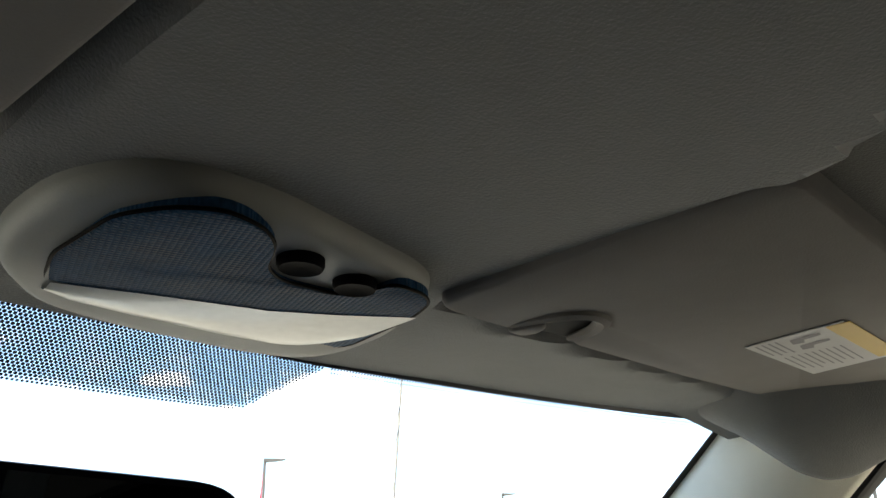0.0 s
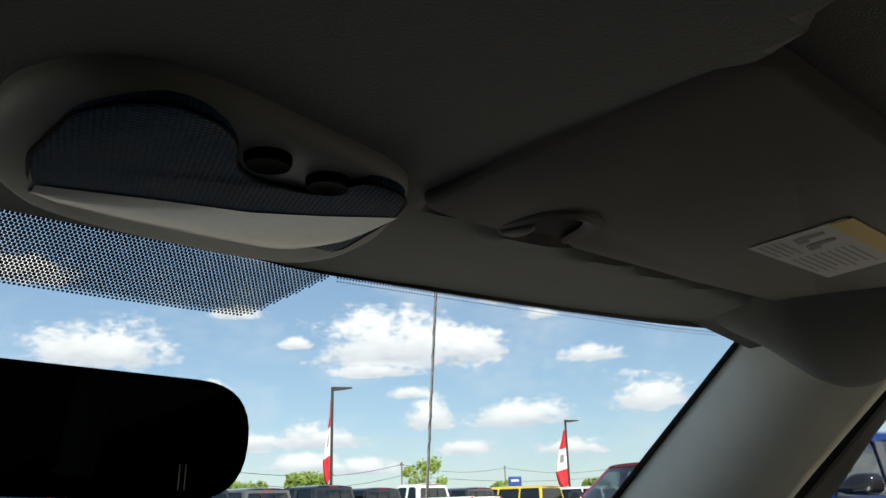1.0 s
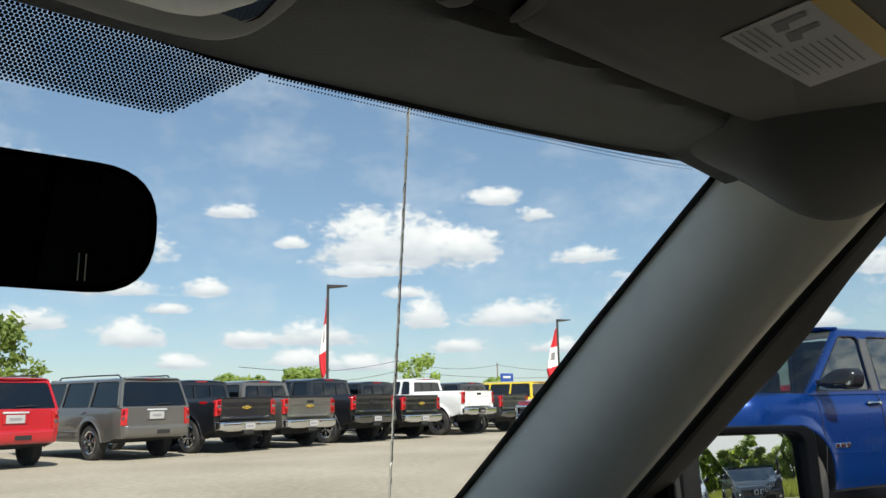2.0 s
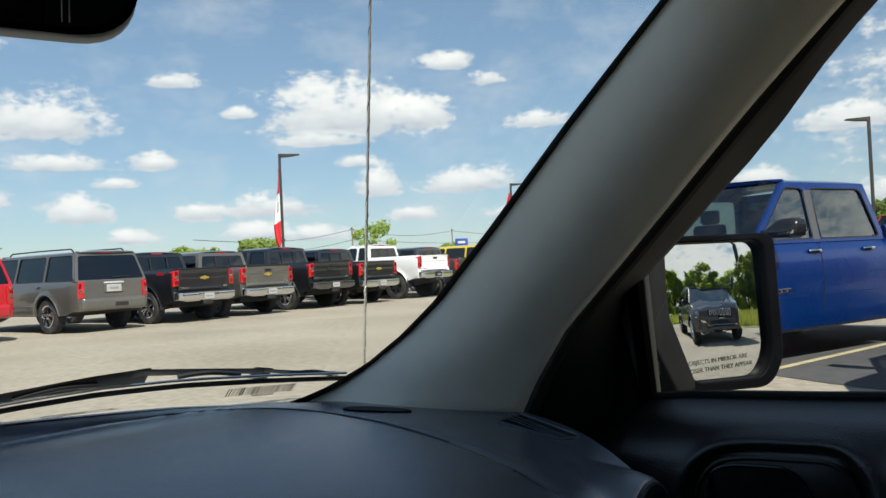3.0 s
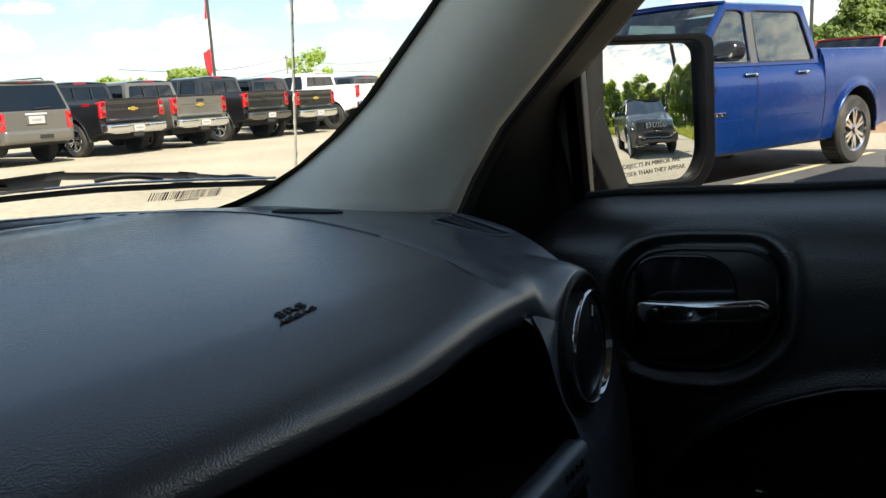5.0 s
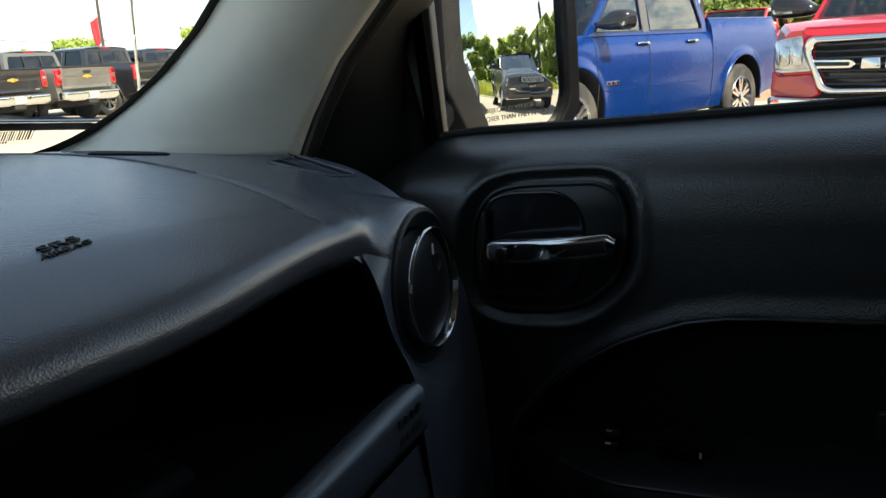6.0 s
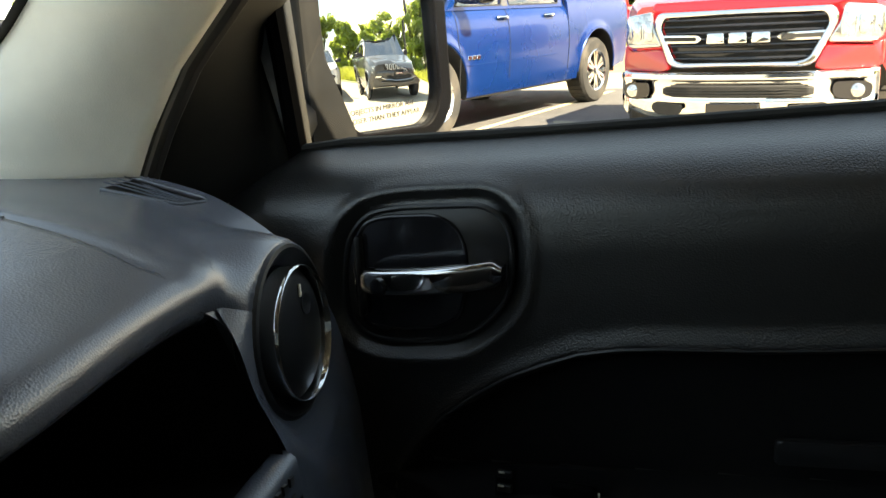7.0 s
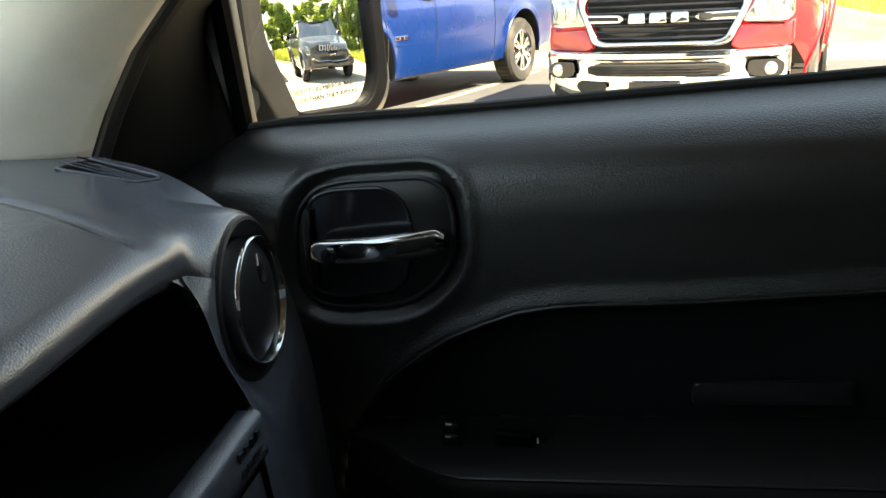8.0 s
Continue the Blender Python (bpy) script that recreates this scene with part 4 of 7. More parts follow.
for k in range(4):
    t = 0.16 + 0.19 * k
    lo = Vector(SD[3]).lerp(Vector(SD[2]), min(1, t * 1.0))
    hi = Vector(SD[0]).lerp(Vector(SD[1]), t)
    lo2 = Vector(SD[3]).lerp(Vector(SD[2]), min(1, t + 0.16))
    bm = bmesh.new()
    tri = [bm.verts.new(sd_at(q, zz)) for q, zz in ((hi, 0.0060), (lo, 0.0016), (lo2, 0.0016))]
    low_ = [bm.verts.new(v_.co - Vector((0, 0, 0.001))) for v_ in tri]
    bm.faces.new(tri)
    bm.faces.new(low_[::-1])
    for i in range(3):
        bm.faces.new((tri[i], low_[i], low_[(i + 1) % 3], tri[(i + 1) % 3]))
    part("slat", bm, M["bin"] if k == 3 else M["dash"], sd)


for txt, size, dx, dy in (("SRS", 0.0120, 0.0, 0.0038), ("AIRBAG", 0.0066, -0.001, -0.0036)):
    ob = words("embossed_words", txt, size, Matrix.Translation((0.268 + dx, 0.468 + dy, 0.0)) @ pose(0, 0, 0, 0, 0, 8) @ Matrix.Diagonal((1.5, 0.72, 1, 1)), M["black"], dash, 0.0006)
    for vert in ob.data.vertices:
        vert.co.z += dash_z(vert.co.x, vert.co.y) + 0.0007

# -------- passenger door
door = thing("passenger_door", "closed black passenger door with chrome inner handle", "car door")


def sill_z(y):
    return 1.068 + 0.07 * (0.513 - y) + 0.002 * smooth(0.30, 0.50, y) if y < 0.52 else 1.0695 - 0.50 * (y - 0.52)


def crease_z(y):
    return interp(y, [(-0.6, 0.985), (-0.031, 0.960), (0.113, 0.942), (0.20, 0.935), (0.249, 0.924), (0.304, 0.897), (0.354, 0.861), (0.40, 0.80), (0.42, 0.70)])


def rest_z(y):
    return 0.802 + 0.105 * (0.351 - y)


BEZ = [(0.447, 0.977), (0.441, 1.007), (0.421, 1.031), (0.390, 1.038), (0.314, 1.043), (0.295, 1.032), (0.289, 1.010), (0.290, 0.978), (0.298, 0.956), (0.324, 0.930), (0.348, 0.920), (0.405, 0.913), (0.432, 0.917), (0.447, 0.936)]
CUP = [(0.431, 0.975), (0.429, 1.003), (0.420, 1.020), (0.401, 1.026), (0.356, 1.029), (0.340, 1.021), (0.332, 1.003), (0.332, 0.975), (0.339, 0.946), (0.357, 0.935), (0.404, 0.929), (0.425, 0.932), (0.431, 0.953)]
FACE = [(0.369 + (a - 0.369) * 0.94, 0.979 + (b - 0.979) * 0.93) for a, b in BEZ]


BEZ_R = [tuple(p) for p in outline_round(BEZ, 0.012, 2)]


def inside(y, z, poly):
    """Signed distance-like value: positive inside a convex outline."""
    best, k = 9.0, len(poly)
    cy, cz = sum(p[0] for p in poly) / k, sum(p[1] for p in poly) / k
    for i in range(k):
        (a, b), (c, d) = poly[i], poly[(i + 1) % k]
        n = Vector((d - b, a - c)).normalized()
        s = (y - a) * n.x + (z - b) * n.y
        s0 = (cy - a) * n.x + (cz - b) * n.y
        best = min(best, s if s0 > 0 else -s)
    return best


# the shoulder under the window: nearly flat at first, then rounding down; even steps over 0.12 m
SHOULDER = [(v_, 0, 0) for v_ in (0.740, 0.693, 0.671, 0.660, 0.6565, 0.655, 0.655, 0.655, 0.655)]


def door_x(y, z):
    d = sill_z(y) - z
    x = spline(SHOULDER, min(1.0, max(0.0, d / 0.12))).x
    x += 0.012 * smooth(0.46, 0.60, y)
    c = crease_z(y) - z
    x += 0.016 * smooth(0.0, 0.012, c) - 0.004 * smooth(-0.02, 0.0, c) * (1 - smooth(0.0, 0.008, c))
    b = inside(y, z, BEZ_R) if 0.25 < y < 0.49 and 0.88 < z < 1.08 else -1.0
    x += 0.010 * smooth(-0.012, 0.004, b) - 0.003 * smooth(-0.020, -0.010, b) * (1 - smooth(-0.010, 0.0, b))
    x += 0.04 * smooth(0.012, 0.016, b)
    return x


def door_point(u, v):
    y = 0.600 - 1.25 * u ** 1.15
    z = 0.42 + (sill_z(y) - 0.42) * (1 - (1 - v) ** 1.45)
    return door_x(y, z), y, z


def door_slot(i, j):
    y = 0.600 - 1.25 * ((i + 0.5) / 240) ** 1.15
    z = 0.42 + (sill_z(y) - 0.42) * (1 - (1 - (j + 0.5) / 190) ** 1.45)
    return 1 if crease_z(y) - z > 0.006 and z > rest_z(y) + 0.006 else 0


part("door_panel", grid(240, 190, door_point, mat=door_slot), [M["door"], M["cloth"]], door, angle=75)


def door_place(x):
    return lambda a, b, w: Vector((x - w, a, b))


bez = part("handle_bezel", plate(outline_round(FACE, 0.012, 3), 0.007, door_place(0.668), hole=None, chamfer=0.003), M["satin"], door, "satin black handle surround")
cup_o = outline_round(CUP, 0.008, 3)


def cup():
    bm = bmesh.new()
    o = [Vector(p) for p in cup_o]
    c = Vector((0.38, 0.978))

    def ring(k, x):
        return [bm.verts.new((x, c.x + (p.x - c.x) * k, c.y + (p.y - c.y) * k)) for p in o]

    rings = [ring(1.03, 0.6605), ring(1.0, 0.6598), ring(0.985, 0.6603)]
    for a, b in zip(rings, rings[1:]):
        for k in range(len(a)):
            bm.faces.new((a[k], a[(k + 1) % len(a)], b[(k + 1) % len(a)], b[k]))
    return bm


part("cup_edge", cup(), M["satin"], door)
part("cup_recess", plate([(c[0], c[1]) for c in cup_o], 0.0006, door_place(0.6606)), M["gloss"], door, "gloss black finger recess")


part("bezel_lip", tube([(0.6615, p.x, p.y) for p in outline_round(FACE, 0.012, 3) + outline_round(FACE, 0.012, 3)[:1]], 0.0026, 8), M["satin"], door)
part("cup_lip", tube([(0.6600, p.x, p.y) for p in cup_o + cup_o[:1]], 0.0019, 8), M["gloss"], door)


def lever(u, v):
    """The pull lever: u along, v round."""
    y = 0.416 - 0.118 * u
    z0 = 0.976 + 0.012 * u
    h = 0.0105 + 0.0008 * u
    x0 = 0.650 - 0.012 * math.sin(math.pi * min(1, u * 1.05 + 0.05)) ** 0.6
    if u > 0.92:
        h *= max(0.30, 1 - ((u - 0.92) / 0.08) ** 2) ** 0.5
    if u < 0.06:
        h *= 0.75 + 0.25 * (u / 0.06) ** 0.5
    c, k = math.cos(2 * math.pi * v), math.sin(2 * math.pi * v)
    return x0 + 0.0075 * math.copysign(abs(c) ** 0.55, c), y, z0 + h * math.copysign(abs(k) ** 0.55, k)


lev = part("handle_lever", grid(40, 32, lambda u, v: lever(u, v)), M["chrome"], door, "polished chrome pull lever", angle=70)
part("lock_knob", lathe([(0.0072, -0.004), (0.0072, 0.003), (0.0050, 0.0042), (0.0, 0.0036)], 18, m=Matrix.Translation((0.6340, 0.397, 0.9755)) @ pose(0, 0, 0, 0, -90, 0)), M["gloss"], lev, "black lock knob")
part("finger_fin", box((0.656, 0.425, 0.975), (0.010, 0.006, 0.07)), M["satin"], door, bevel=0.003)

part("insert_piping", tube([(door_x(y_, crease_z(y_) + 0.001) - 0.0006, y_, crease_z(y_) + 0.001) for y_ in (0.36 - 0.03 * k for k in range(31))], 0.0016, 6), M["satin"], door)
# armrest
def armrest(u, v):
    y = 0.425 - 1.05 * u
    k = smooth(0.42, 0.27, y)
    prof = [(0.012, 0.006), (-0.020, 0.007), (-0.055, 0.003), (-0.075, -0.001), (-0.083, -0.008), (-0.086, -0.020), (-0.083, -0.045), (-0.060, -0.085), (-0.020, -0.115), (0.012, -0.13)]
    p = spline([(a_, b_, 0) for a_, b_ in prof], v)
    return 0.668 + p.x * (0.15 + 0.85 * k), y, rest_z(y) + p.y * (0.35 + 0.65 * k)


part("armrest", grid(60, 40, armrest), M["rest"], door, "grained black armrest", angle=70)
part("armrest_piping", tube([(lambda q: (q[0] - 0.0005, q[1], q[2] + 0.0005))(armrest(k / 50, 0.40)) for k in range(4, 51)], 0.0014, 6), M["satin"], door)
# armrest switches and pull pocket
sw = part("switch_panel", plate(outline_round([(0.305, 0.835), (0.215, 0.842), (0.213, 0.816), (0.303, 0.809)], 0.006, 4), 0.004, lambda a, b, w: Vector((0.640 - (0.84 - b) * 0.55 - w * 0.5, a, b - 0.006 + w * 0.6))), M["mirrorblack"], door, "black window switch panel")
part("lock_switch", box((0.626, 0.295, 0.830), (0.004, 0.012, 0.006)), M["satin"], sw, bevel=0.001)
part("lock_switch", box((0.622, 0.294, 0.820), (0.004, 0.012, 0.006)), M["satin"], sw, bevel=0.001)
part("window_switch", box((0.624, 0.240, 0.826), (0.008, 0.034, 0.012)), M["mirrorblack"], sw, bevel=0.003)
for yy, zz in ((0.296, 0.8335), (0.296, 0.8235)):
    part("lock_mark", box((0.6185 + (zz - 0.8235) * 0.3, yy, zz), (0.0006, 0.005, 0.0016)), M["pillar"], sw)
part("switch_mark", box((0.618, 0.219, 0.829), (0.0006, 0.0015, 0.005)), M["pillar"], sw)
part("pull_pocket", plate(outline_round([(0.10, 0.872), (-0.02, 0.884), (-0.02, 0.864), (0.10, 0.852)], 0.005, 4), 0.006, door_place(0.664), chamfer=0.003), M["satin"], door)

# window sill strip, glass, sail cover and frame
part("sill_strip", tube([(0.740, 0.528 - 1.15 * k / 20, sill_z(0.528 - 1.15 * k / 20) + 0.001) for k in range(21)], 0.0045, 8), M["rubber"], door, "black rubber sill strip")


def glass_x(z):
    return 0.746 - 0.12 * (z - 1.07)


def frame_y(z):
    """Front edge of the window opening."""
    return interp(z, [(1.044, 0.520), (1.191, 0.541), (1.201, 0.530), (1.238, 0.484), (1.281, 0.433), (1.314, 0.389), (1.348, 0.353), (1.393, 0.317), (1.421, 0.289), (1.464, 0.235), (1.485, 0.17)])


part("window_glass", grid(10, 12, lambda u, v: (glass_x(1.055 + 0.43 * v) + 0.004, (frame_y(1.055 + 0.43 * v) + 0.004) * (1 - u) - 0.60 * u, 1.055 + 0.43 * v)), M["sideglass"], door, "clear side window")


def frame_strip(u, v):
    z = 0.98 + 0.49 * u
    e = frame_y(max(z, 1.05)) + 0.012 * smooth(1.20, 1.18, z)
    return glass_x(z) - 0.004 + (0.646 - glass_x(z)) * smooth(0.2, 1.0, v), e + (seal_line(min(z, 1.458)) - e + 0.02) * v, z


part("window_frame", grid(50, 8, frame_strip), M["deepblack"], door, "black door frame", thick=0.01)
part("upper_frame", tube([(glass_x(1.46) - 0.004, 0.20, 1.475), (glass_x(1.468), 0.05, 1.483), (glass_x(1.47), -0.6, 1.483)], 0.016, 8), M["mirrorblack"], door, "black door frame")
sail_o = outline_round([(0.519, 1.050), (0.6145, 1.006), (0.640, 1.020), (0.6145, 1.107), (0.518, 1.2065)], 0.006, 3)
part("sail_cover", plate(sail_o, 0.012, lambda a, b, w: Vector((glass_x(b) - 0.004 - w + 0.012 - 0.20 * max(0, a - 0.52) * (b < 9), a, b)), chamfer=0.004), M["door"], door, "black mirror sail cover")
part("division_post", tube([(glass_x(1.06) - 0.004, 0.527, 1.060), (glass_x(1.13) - 0.004, 0.528, 1.130), (glass_x(1.21) - 0.004, 0.530, 1.212)], 0.0098, 8), M["mirrorblack"], door, "black division post")

# -------- door mirror outside
mir = thing("door_mirror", "black door mirror with printed flat glass", "door mirror")
MN = Vector((-0.4756, -0.8797, 0.03)).normalized()
MC = Vector((0.955, 0.5395, 1.142))
MT = Vector((0.8797, -0.4756, 0)).normalized()
MU = MT.cross(-MN).normalized()
if MU.z < 0:
    MU = -MU


def mir_place(off):
    return lambda a, b, w: MC + MT * a + MU * b + MN * (off + w)


gl = outline_round([(-0.088, 0.0), (-0.044, -0.087), (0.062, -0.088), (0.080, -0.058), (0.078, 0.084), (0.066, 0.093), (-0.086, 0.093)], [0.02, 0.015, 0.03, 0.03, 0.02, 0.02, 0.02], 6)
rim_o = outline_round([(-0.098, -0.040), (-0.090, -0.099), (0.074, -0.102), (0.099, -0.068), (0.097, 0.094), (0.084, 0.102), (-0.096, 0.102)], [0.03, 0.03, 0.035, 0.03, 0.03, 0.03, 0.03], 6)
MIRROR_R = 1.30                              # convex glass


def mirror_sheet():
    bm = bmesh.new()
    n, rings = len(gl), []
    for k in range(1, 15):
        f = k / 14
        rings.append([bm.verts.new(MC + MT * (p.x * f) + MU * (p.y * f) - MN * ((p.x * f) ** 2 + (p.y * f) ** 2) / (2 * MIRROR_R)) for p in gl])
    c = bm.verts.new(MC)
    for i in range(n):
        bm.faces.new((c, rings[0][i], rings[0][(i + 1) % n]))
    for a, b in zip(rings, rings[1:]):
        for i in range(n):
            bm.faces.new((a[i], a[(i + 1) % n], b[(i + 1) % n], b[i]))
    return bm


part("mirror_glass", mirror_sheet(), M["mirror"], mir, "convex mirror glass", angle=180)
part("rim", plate(rim_o, 0.022, mir_place(-0.014), hole=gl), M["mirrorblack"], mir, "black mirror rim", bevel=0.003)


part("mirror_foot", plate(outline_round([(-0.112, 0.100), (-0.086, 0.096), (-0.088, 0.010), (-0.050, -0.094), (-0.112, -0.112)], [0.01, 0.01, 0.05, 0.01, 0.02], 6), 0.014, mir_place(0.006), chamfer=0.006), M["foot"], mir, "weathered grey mirror foot")


def mir_shell():
    bm = bmesh.new()
    rings = []
    for k, off in ((1.0, -0.010), (1.01, -0.03), (0.95, -0.06), (0.80, -0.085), (0.5, -0.10)):
        rings.append([bm.verts.new(MC + MT * (p.x * k) + MU * (p.y * k) + MN * off) for p in rim_o])
    for a, b in zip(rings, rings[1:]):
        for k in range(len(a)):
            bm.faces.new((a[k], a[(k + 1) % len(a)], b[(k + 1) % len(a)], b[k]))
    bm.faces.new(rings[-1])
    return bm


part("housing", mir_shell(), M["mirrorblack"], mir, angle=60)
part("arm", tube([(0.765, 0.56, 1.07), (0.81, 0.585, 1.075), (0.87, 0.60, 1.085)], 0.026, 12), M["satin"], mir)
for txt, dz in (("OBJECTS IN MIRROR ARE", 0.0), ("CLOSER THAN THEY APPEAR", -0.0105)):
    basis = Matrix((MT, MU, MN)).transposed().to_4x4()
    w_ob = words("printed_words", txt, 0.0083, Matrix.Translation(MC + MU * (-0.061 + dz)) @ basis @ pose(0, 0, 0, 0, 0, 2.5), M["black"], mir, 0.0)
    for vert in w_ob.data.vertices:
        d_ = vert.co - MC
        vert.co = vert.co + MN * (0.0003 - (d_.dot(MT) ** 2 + d_.dot(MU) ** 2) / (2 * MIRROR_R))

# -------- plain shell that closes the cabin: left side, back, floor
shell = thing("cabin_shell", "plain dark cabin sides, floor and tail", "car cabin", kind="structure")
part("floor", box((CX, -0.7, 0.38), (1.40, 2.9, 0.04)), M["shell"], shell)
part("firewall", box((CX, 0.74, 0.70), (1.30, 0.03, 0.62)), M["shell"], shell)
part("left_side", box((CX - 0.68, -0.65, 0.73), (0.05, 2.75, 0.68)), M["shell"], shell)
part("right_rear_side", box((0.72, -1.31, 0.75), (0.05, 1.35, 0.70)), M["shell"], shell)
part("tail_panel", box((CX, -2.03, 0.75), (1.35, 0.05, 0.72)), M["shell"], shell)
for px, py in ((CX - 0.645, -0.62), (0.685, -0.62), (CX - 0.645, -1.5), (0.685, -1.5), (CX - 0.62, -2.0), (0.66, -2.0)):
    part("pillar", tube([(px, py, 1.05), (px + (0.08 if px < 0 else -0.08), py, 1.52)], 0.05, 8), M["pillar"], shell)
part("left_front_pillar", tube([(-0.52, 0.80, 1.05), (-0.50, 0.60, 1.27), (-0.50, 0.33, 1.49)], 0.04, 8), M["pillar"], shell)
part("left_roof_rail", tube([(-0.50, 0.33, 1.49), (CX - 0.57, -0.3, 1.50), (CX - 0.56, -2.0, 1.50)], 0.035, 8), M["pillar"], shell)
part("right_roof_rail", tube([(0.605, 0.22, 1.475), (0.615, -0.3, 1.485), (0.61, -2.0, 1.49)], 0.022, 8), M["liner"], shell)
part("tail_header", tube([(CX - 0.56, -2.0, 1.50), (CX + 0.56, -2.0, 1.50)], 0.05, 8), M["pillar"], shell)

# panes out of view, near-black so that little light enters from left and behind
for nm, quad, mt in (("left_front_glass", [(-0.60, 0.72, 1.06), (-0.60, -0.60, 1.06), (-0.535, -0.60, 1.50), (-0.52, 0.30, 1.50)], "leftdim"),
                     ("left_rear_glass", [(-0.61, -0.62, 1.06), (-0.61, -2.0, 1.06), (-0.54, -2.0, 1.50), (-0.54, -0.62, 1.50)], "tint"),
                     ("right_rear_glass", [(0.70, -0.64, 1.09), (0.70, -2.0, 1.09), (0.61, -2.0, 1.49), (0.61, -0.64, 1.48)], "tint"),
                     ("tail_glass", [(-0.6, -2.03, 1.10), (0.68, -2.03, 1.10), (0.62, -2.0, 1.50), (-0.54, -2.0, 1.50)], "tint")):
    bm = bmesh.new()
    bm.faces.new([bm.verts.new(q) for q in quad])
    part(nm, bm, M[mt], shell)

# -------- outside of our own car: bonnet, cowl, wipers, aerial
own = thing("car_front", "pale sand coloured bonnet and cowl of the car", "car bonnet", kind="structure")


def hood_z(x, y):
    return 1.045 - 0.085 * smooth(0.95, 1.95, y) - 0.02 * ((x - CX) / 0.75) ** 2 - 0.25 * smooth(1.80, 2.0, y) ** 2


part("bonnet", grid(30, 30, lambda u, v: (CX - 0.74 + 1.48 * u, 0.985 + 0.98 * v, hood_z(CX - 0.74 + 1.48 * u, 0.985 + 0.98 * v))), M["hood"], own, thick=0.01)
part("cowl", grid(30, 6, lambda u, v: (CX - 0.70 + 1.40 * u, screen_y(min(0.6, abs(CX - 0.70 + 1.40 * u)), 1.06) - 0.02 + (0.99 - screen_y(min(0.6, abs(CX - 0.70 + 1.40 * u)), 1.06) + 0.02) * v, 1.046 - 0.003 * math.sin(math.pi * v))), M["hood"], own)
part("wing", grid(4, 20, lambda u, v: (0.785 + 0.06 * u, 0.70 + 1.26 * v, hood_z(0.785, max(0.985, 0.70 + 1.26 * v)) - 0.004 - 0.10 * u * u)), M["hood"], own, thick=0.02)
part("outer_door", grid(4, 16, lambda u, v: (0.81 - 0.02 * (2 * u - 1) ** 2 - 0.02 * smooth(0.8, 1.0, u), 0.72 - 2.6 * v, 0.40 + 0.655 * u)), M["darkgrey"], own, thick=0.02)

def wiper_at(x, z, out=0.012):
    return on_screen(x, z) + Vector((0.42, 0.90, -0.11)) * (out * 1.8)


def arm_z(x):
    return interp(x, [(-0.1, 1.108), (0.20, 1.131), (0.26, 1.136), (0.31, 1.138), (0.36, 1.133), (0.424, 1.126), (0.47, 1.118), (0.53, 1.109)])


def blade_z(x):
    return interp(x, [(-0.2, 1.088), (0.08, 1.107), (0.206, 1.1155), (0.275, 1.1185), (0.351, 1.117), (0.438, 1.111), (0.53, 1.103)])


def bar_strip(x0, x1, zf, h0, h1, out, n=24):
    """A flat pressed bar standing on the glass."""
    bm = bmesh.new()
    rows = []
    for i in range(n + 1):
        t = i / n
        x, h = x0 + (x1 - x0) * t, h0 + (h1 - h0) * t
        z = zf(x)
        rows.append([bm.verts.new(wiper_at(x, z + a * h, out + b)) for a, b in ((-0.5, 0), (-0.5, 0.008), (0.5, 0.006), (0.5, -0.002))])
    for a, b in zip(rows, rows[1:]):
        for k in range(4):
            bm.faces.new((a[k], a[(k + 1) % 4], b[(k + 1) % 4], b[k]))
    bm.faces.new(rows[0][::-1])
    bm.faces.new(rows[-1])
    return bm


wip = thing("windshield_wiper", "black windscreen wiper parked low on the glass", "wiper")
part("arm", bar_strip(-0.20, 0.30, lambda x: arm_z(x) - 0.006, 0.008, 0.013, 0.016), M["satin"], wip, "pressed black wiper arm")
part("hinge", bar_strip(0.235, 0.315, lambda x: arm_z(x) - 0.007, 0.011, 0.016, 0.021), M["satin"], wip)
for hx, hr in ((0.266, 0.0045), (0.283, 0.0055)):
    part("pivot", lathe([(hr, -0.002), (hr, 0.003), (0.0, 0.004)], 14, m=Matrix.Translation(wiper_at(hx, arm_z(hx) - 0.009, 0.036)) @ pose(0, 0, 0, 135)), M["rubber"] if hr < 0.005 else M["satin"], wip)
part("bridge", bar_strip(0.30, 0.435, lambda x: arm_z(x) - 0.004, 0.007, 0.006, 0.020), M["satin"], wip)
part("bridge_end", bar_strip(0.425, 0.445, lambda x: arm_z(x) - 0.006, 0.013, 0.013, 0.022, 4), M["satin"], wip)
part("spine", bar_strip(0.435, 0.525, lambda x: arm_z(x) - 0.003, 0.004, 0.005, 0.018), M["satin"], wip)
for xa, xb in ((0.20, 0.27), (0.345, 0.41), (0.465, 0.515), (0.08, 0.19)):
    part("claw", tube([wiper_at(xa + (xb - xa) * k / 8, (arm_z(xa + (xb - xa) * k / 8) + blade_z(xa + (xb - xa) * k / 8)) / 2 - 0.001 + 0.0035 * math.sin(math.pi * k / 8), 0.014) for k in range(9)], 0.0026, 6), M["satin"], wip)
part("backing", tube([wiper_at(-0.1 + 0.63 * k / 20, blade_z(-0.1 + 0.63 * k / 20) + 0.004, 0.010) for k in range(21)], 0.0016, 6), M["steel"], wip, "bright steel backing strip")
part("rubber_blade", bar_strip(-0.16, 0.528, lambda x: blade_z(x) - 0.002, 0.0062, 0.0055, 0.003), M["rubber"], wip)

aer = thing("antenna", "thin twisted steel aerial on the front wing", "antenna")


def aerial_at(z):
    """The mast leans back a little."""
    return Vector((0.773 - 0.19 * (z - 1.0), 1.03 - 0.30 * (z - 1.0), z))


part("mast", tube([aerial_at(1.0), aerial_at(1.4), aerial_at(1.85)], 0.0019, 8), M["steel"], aer)
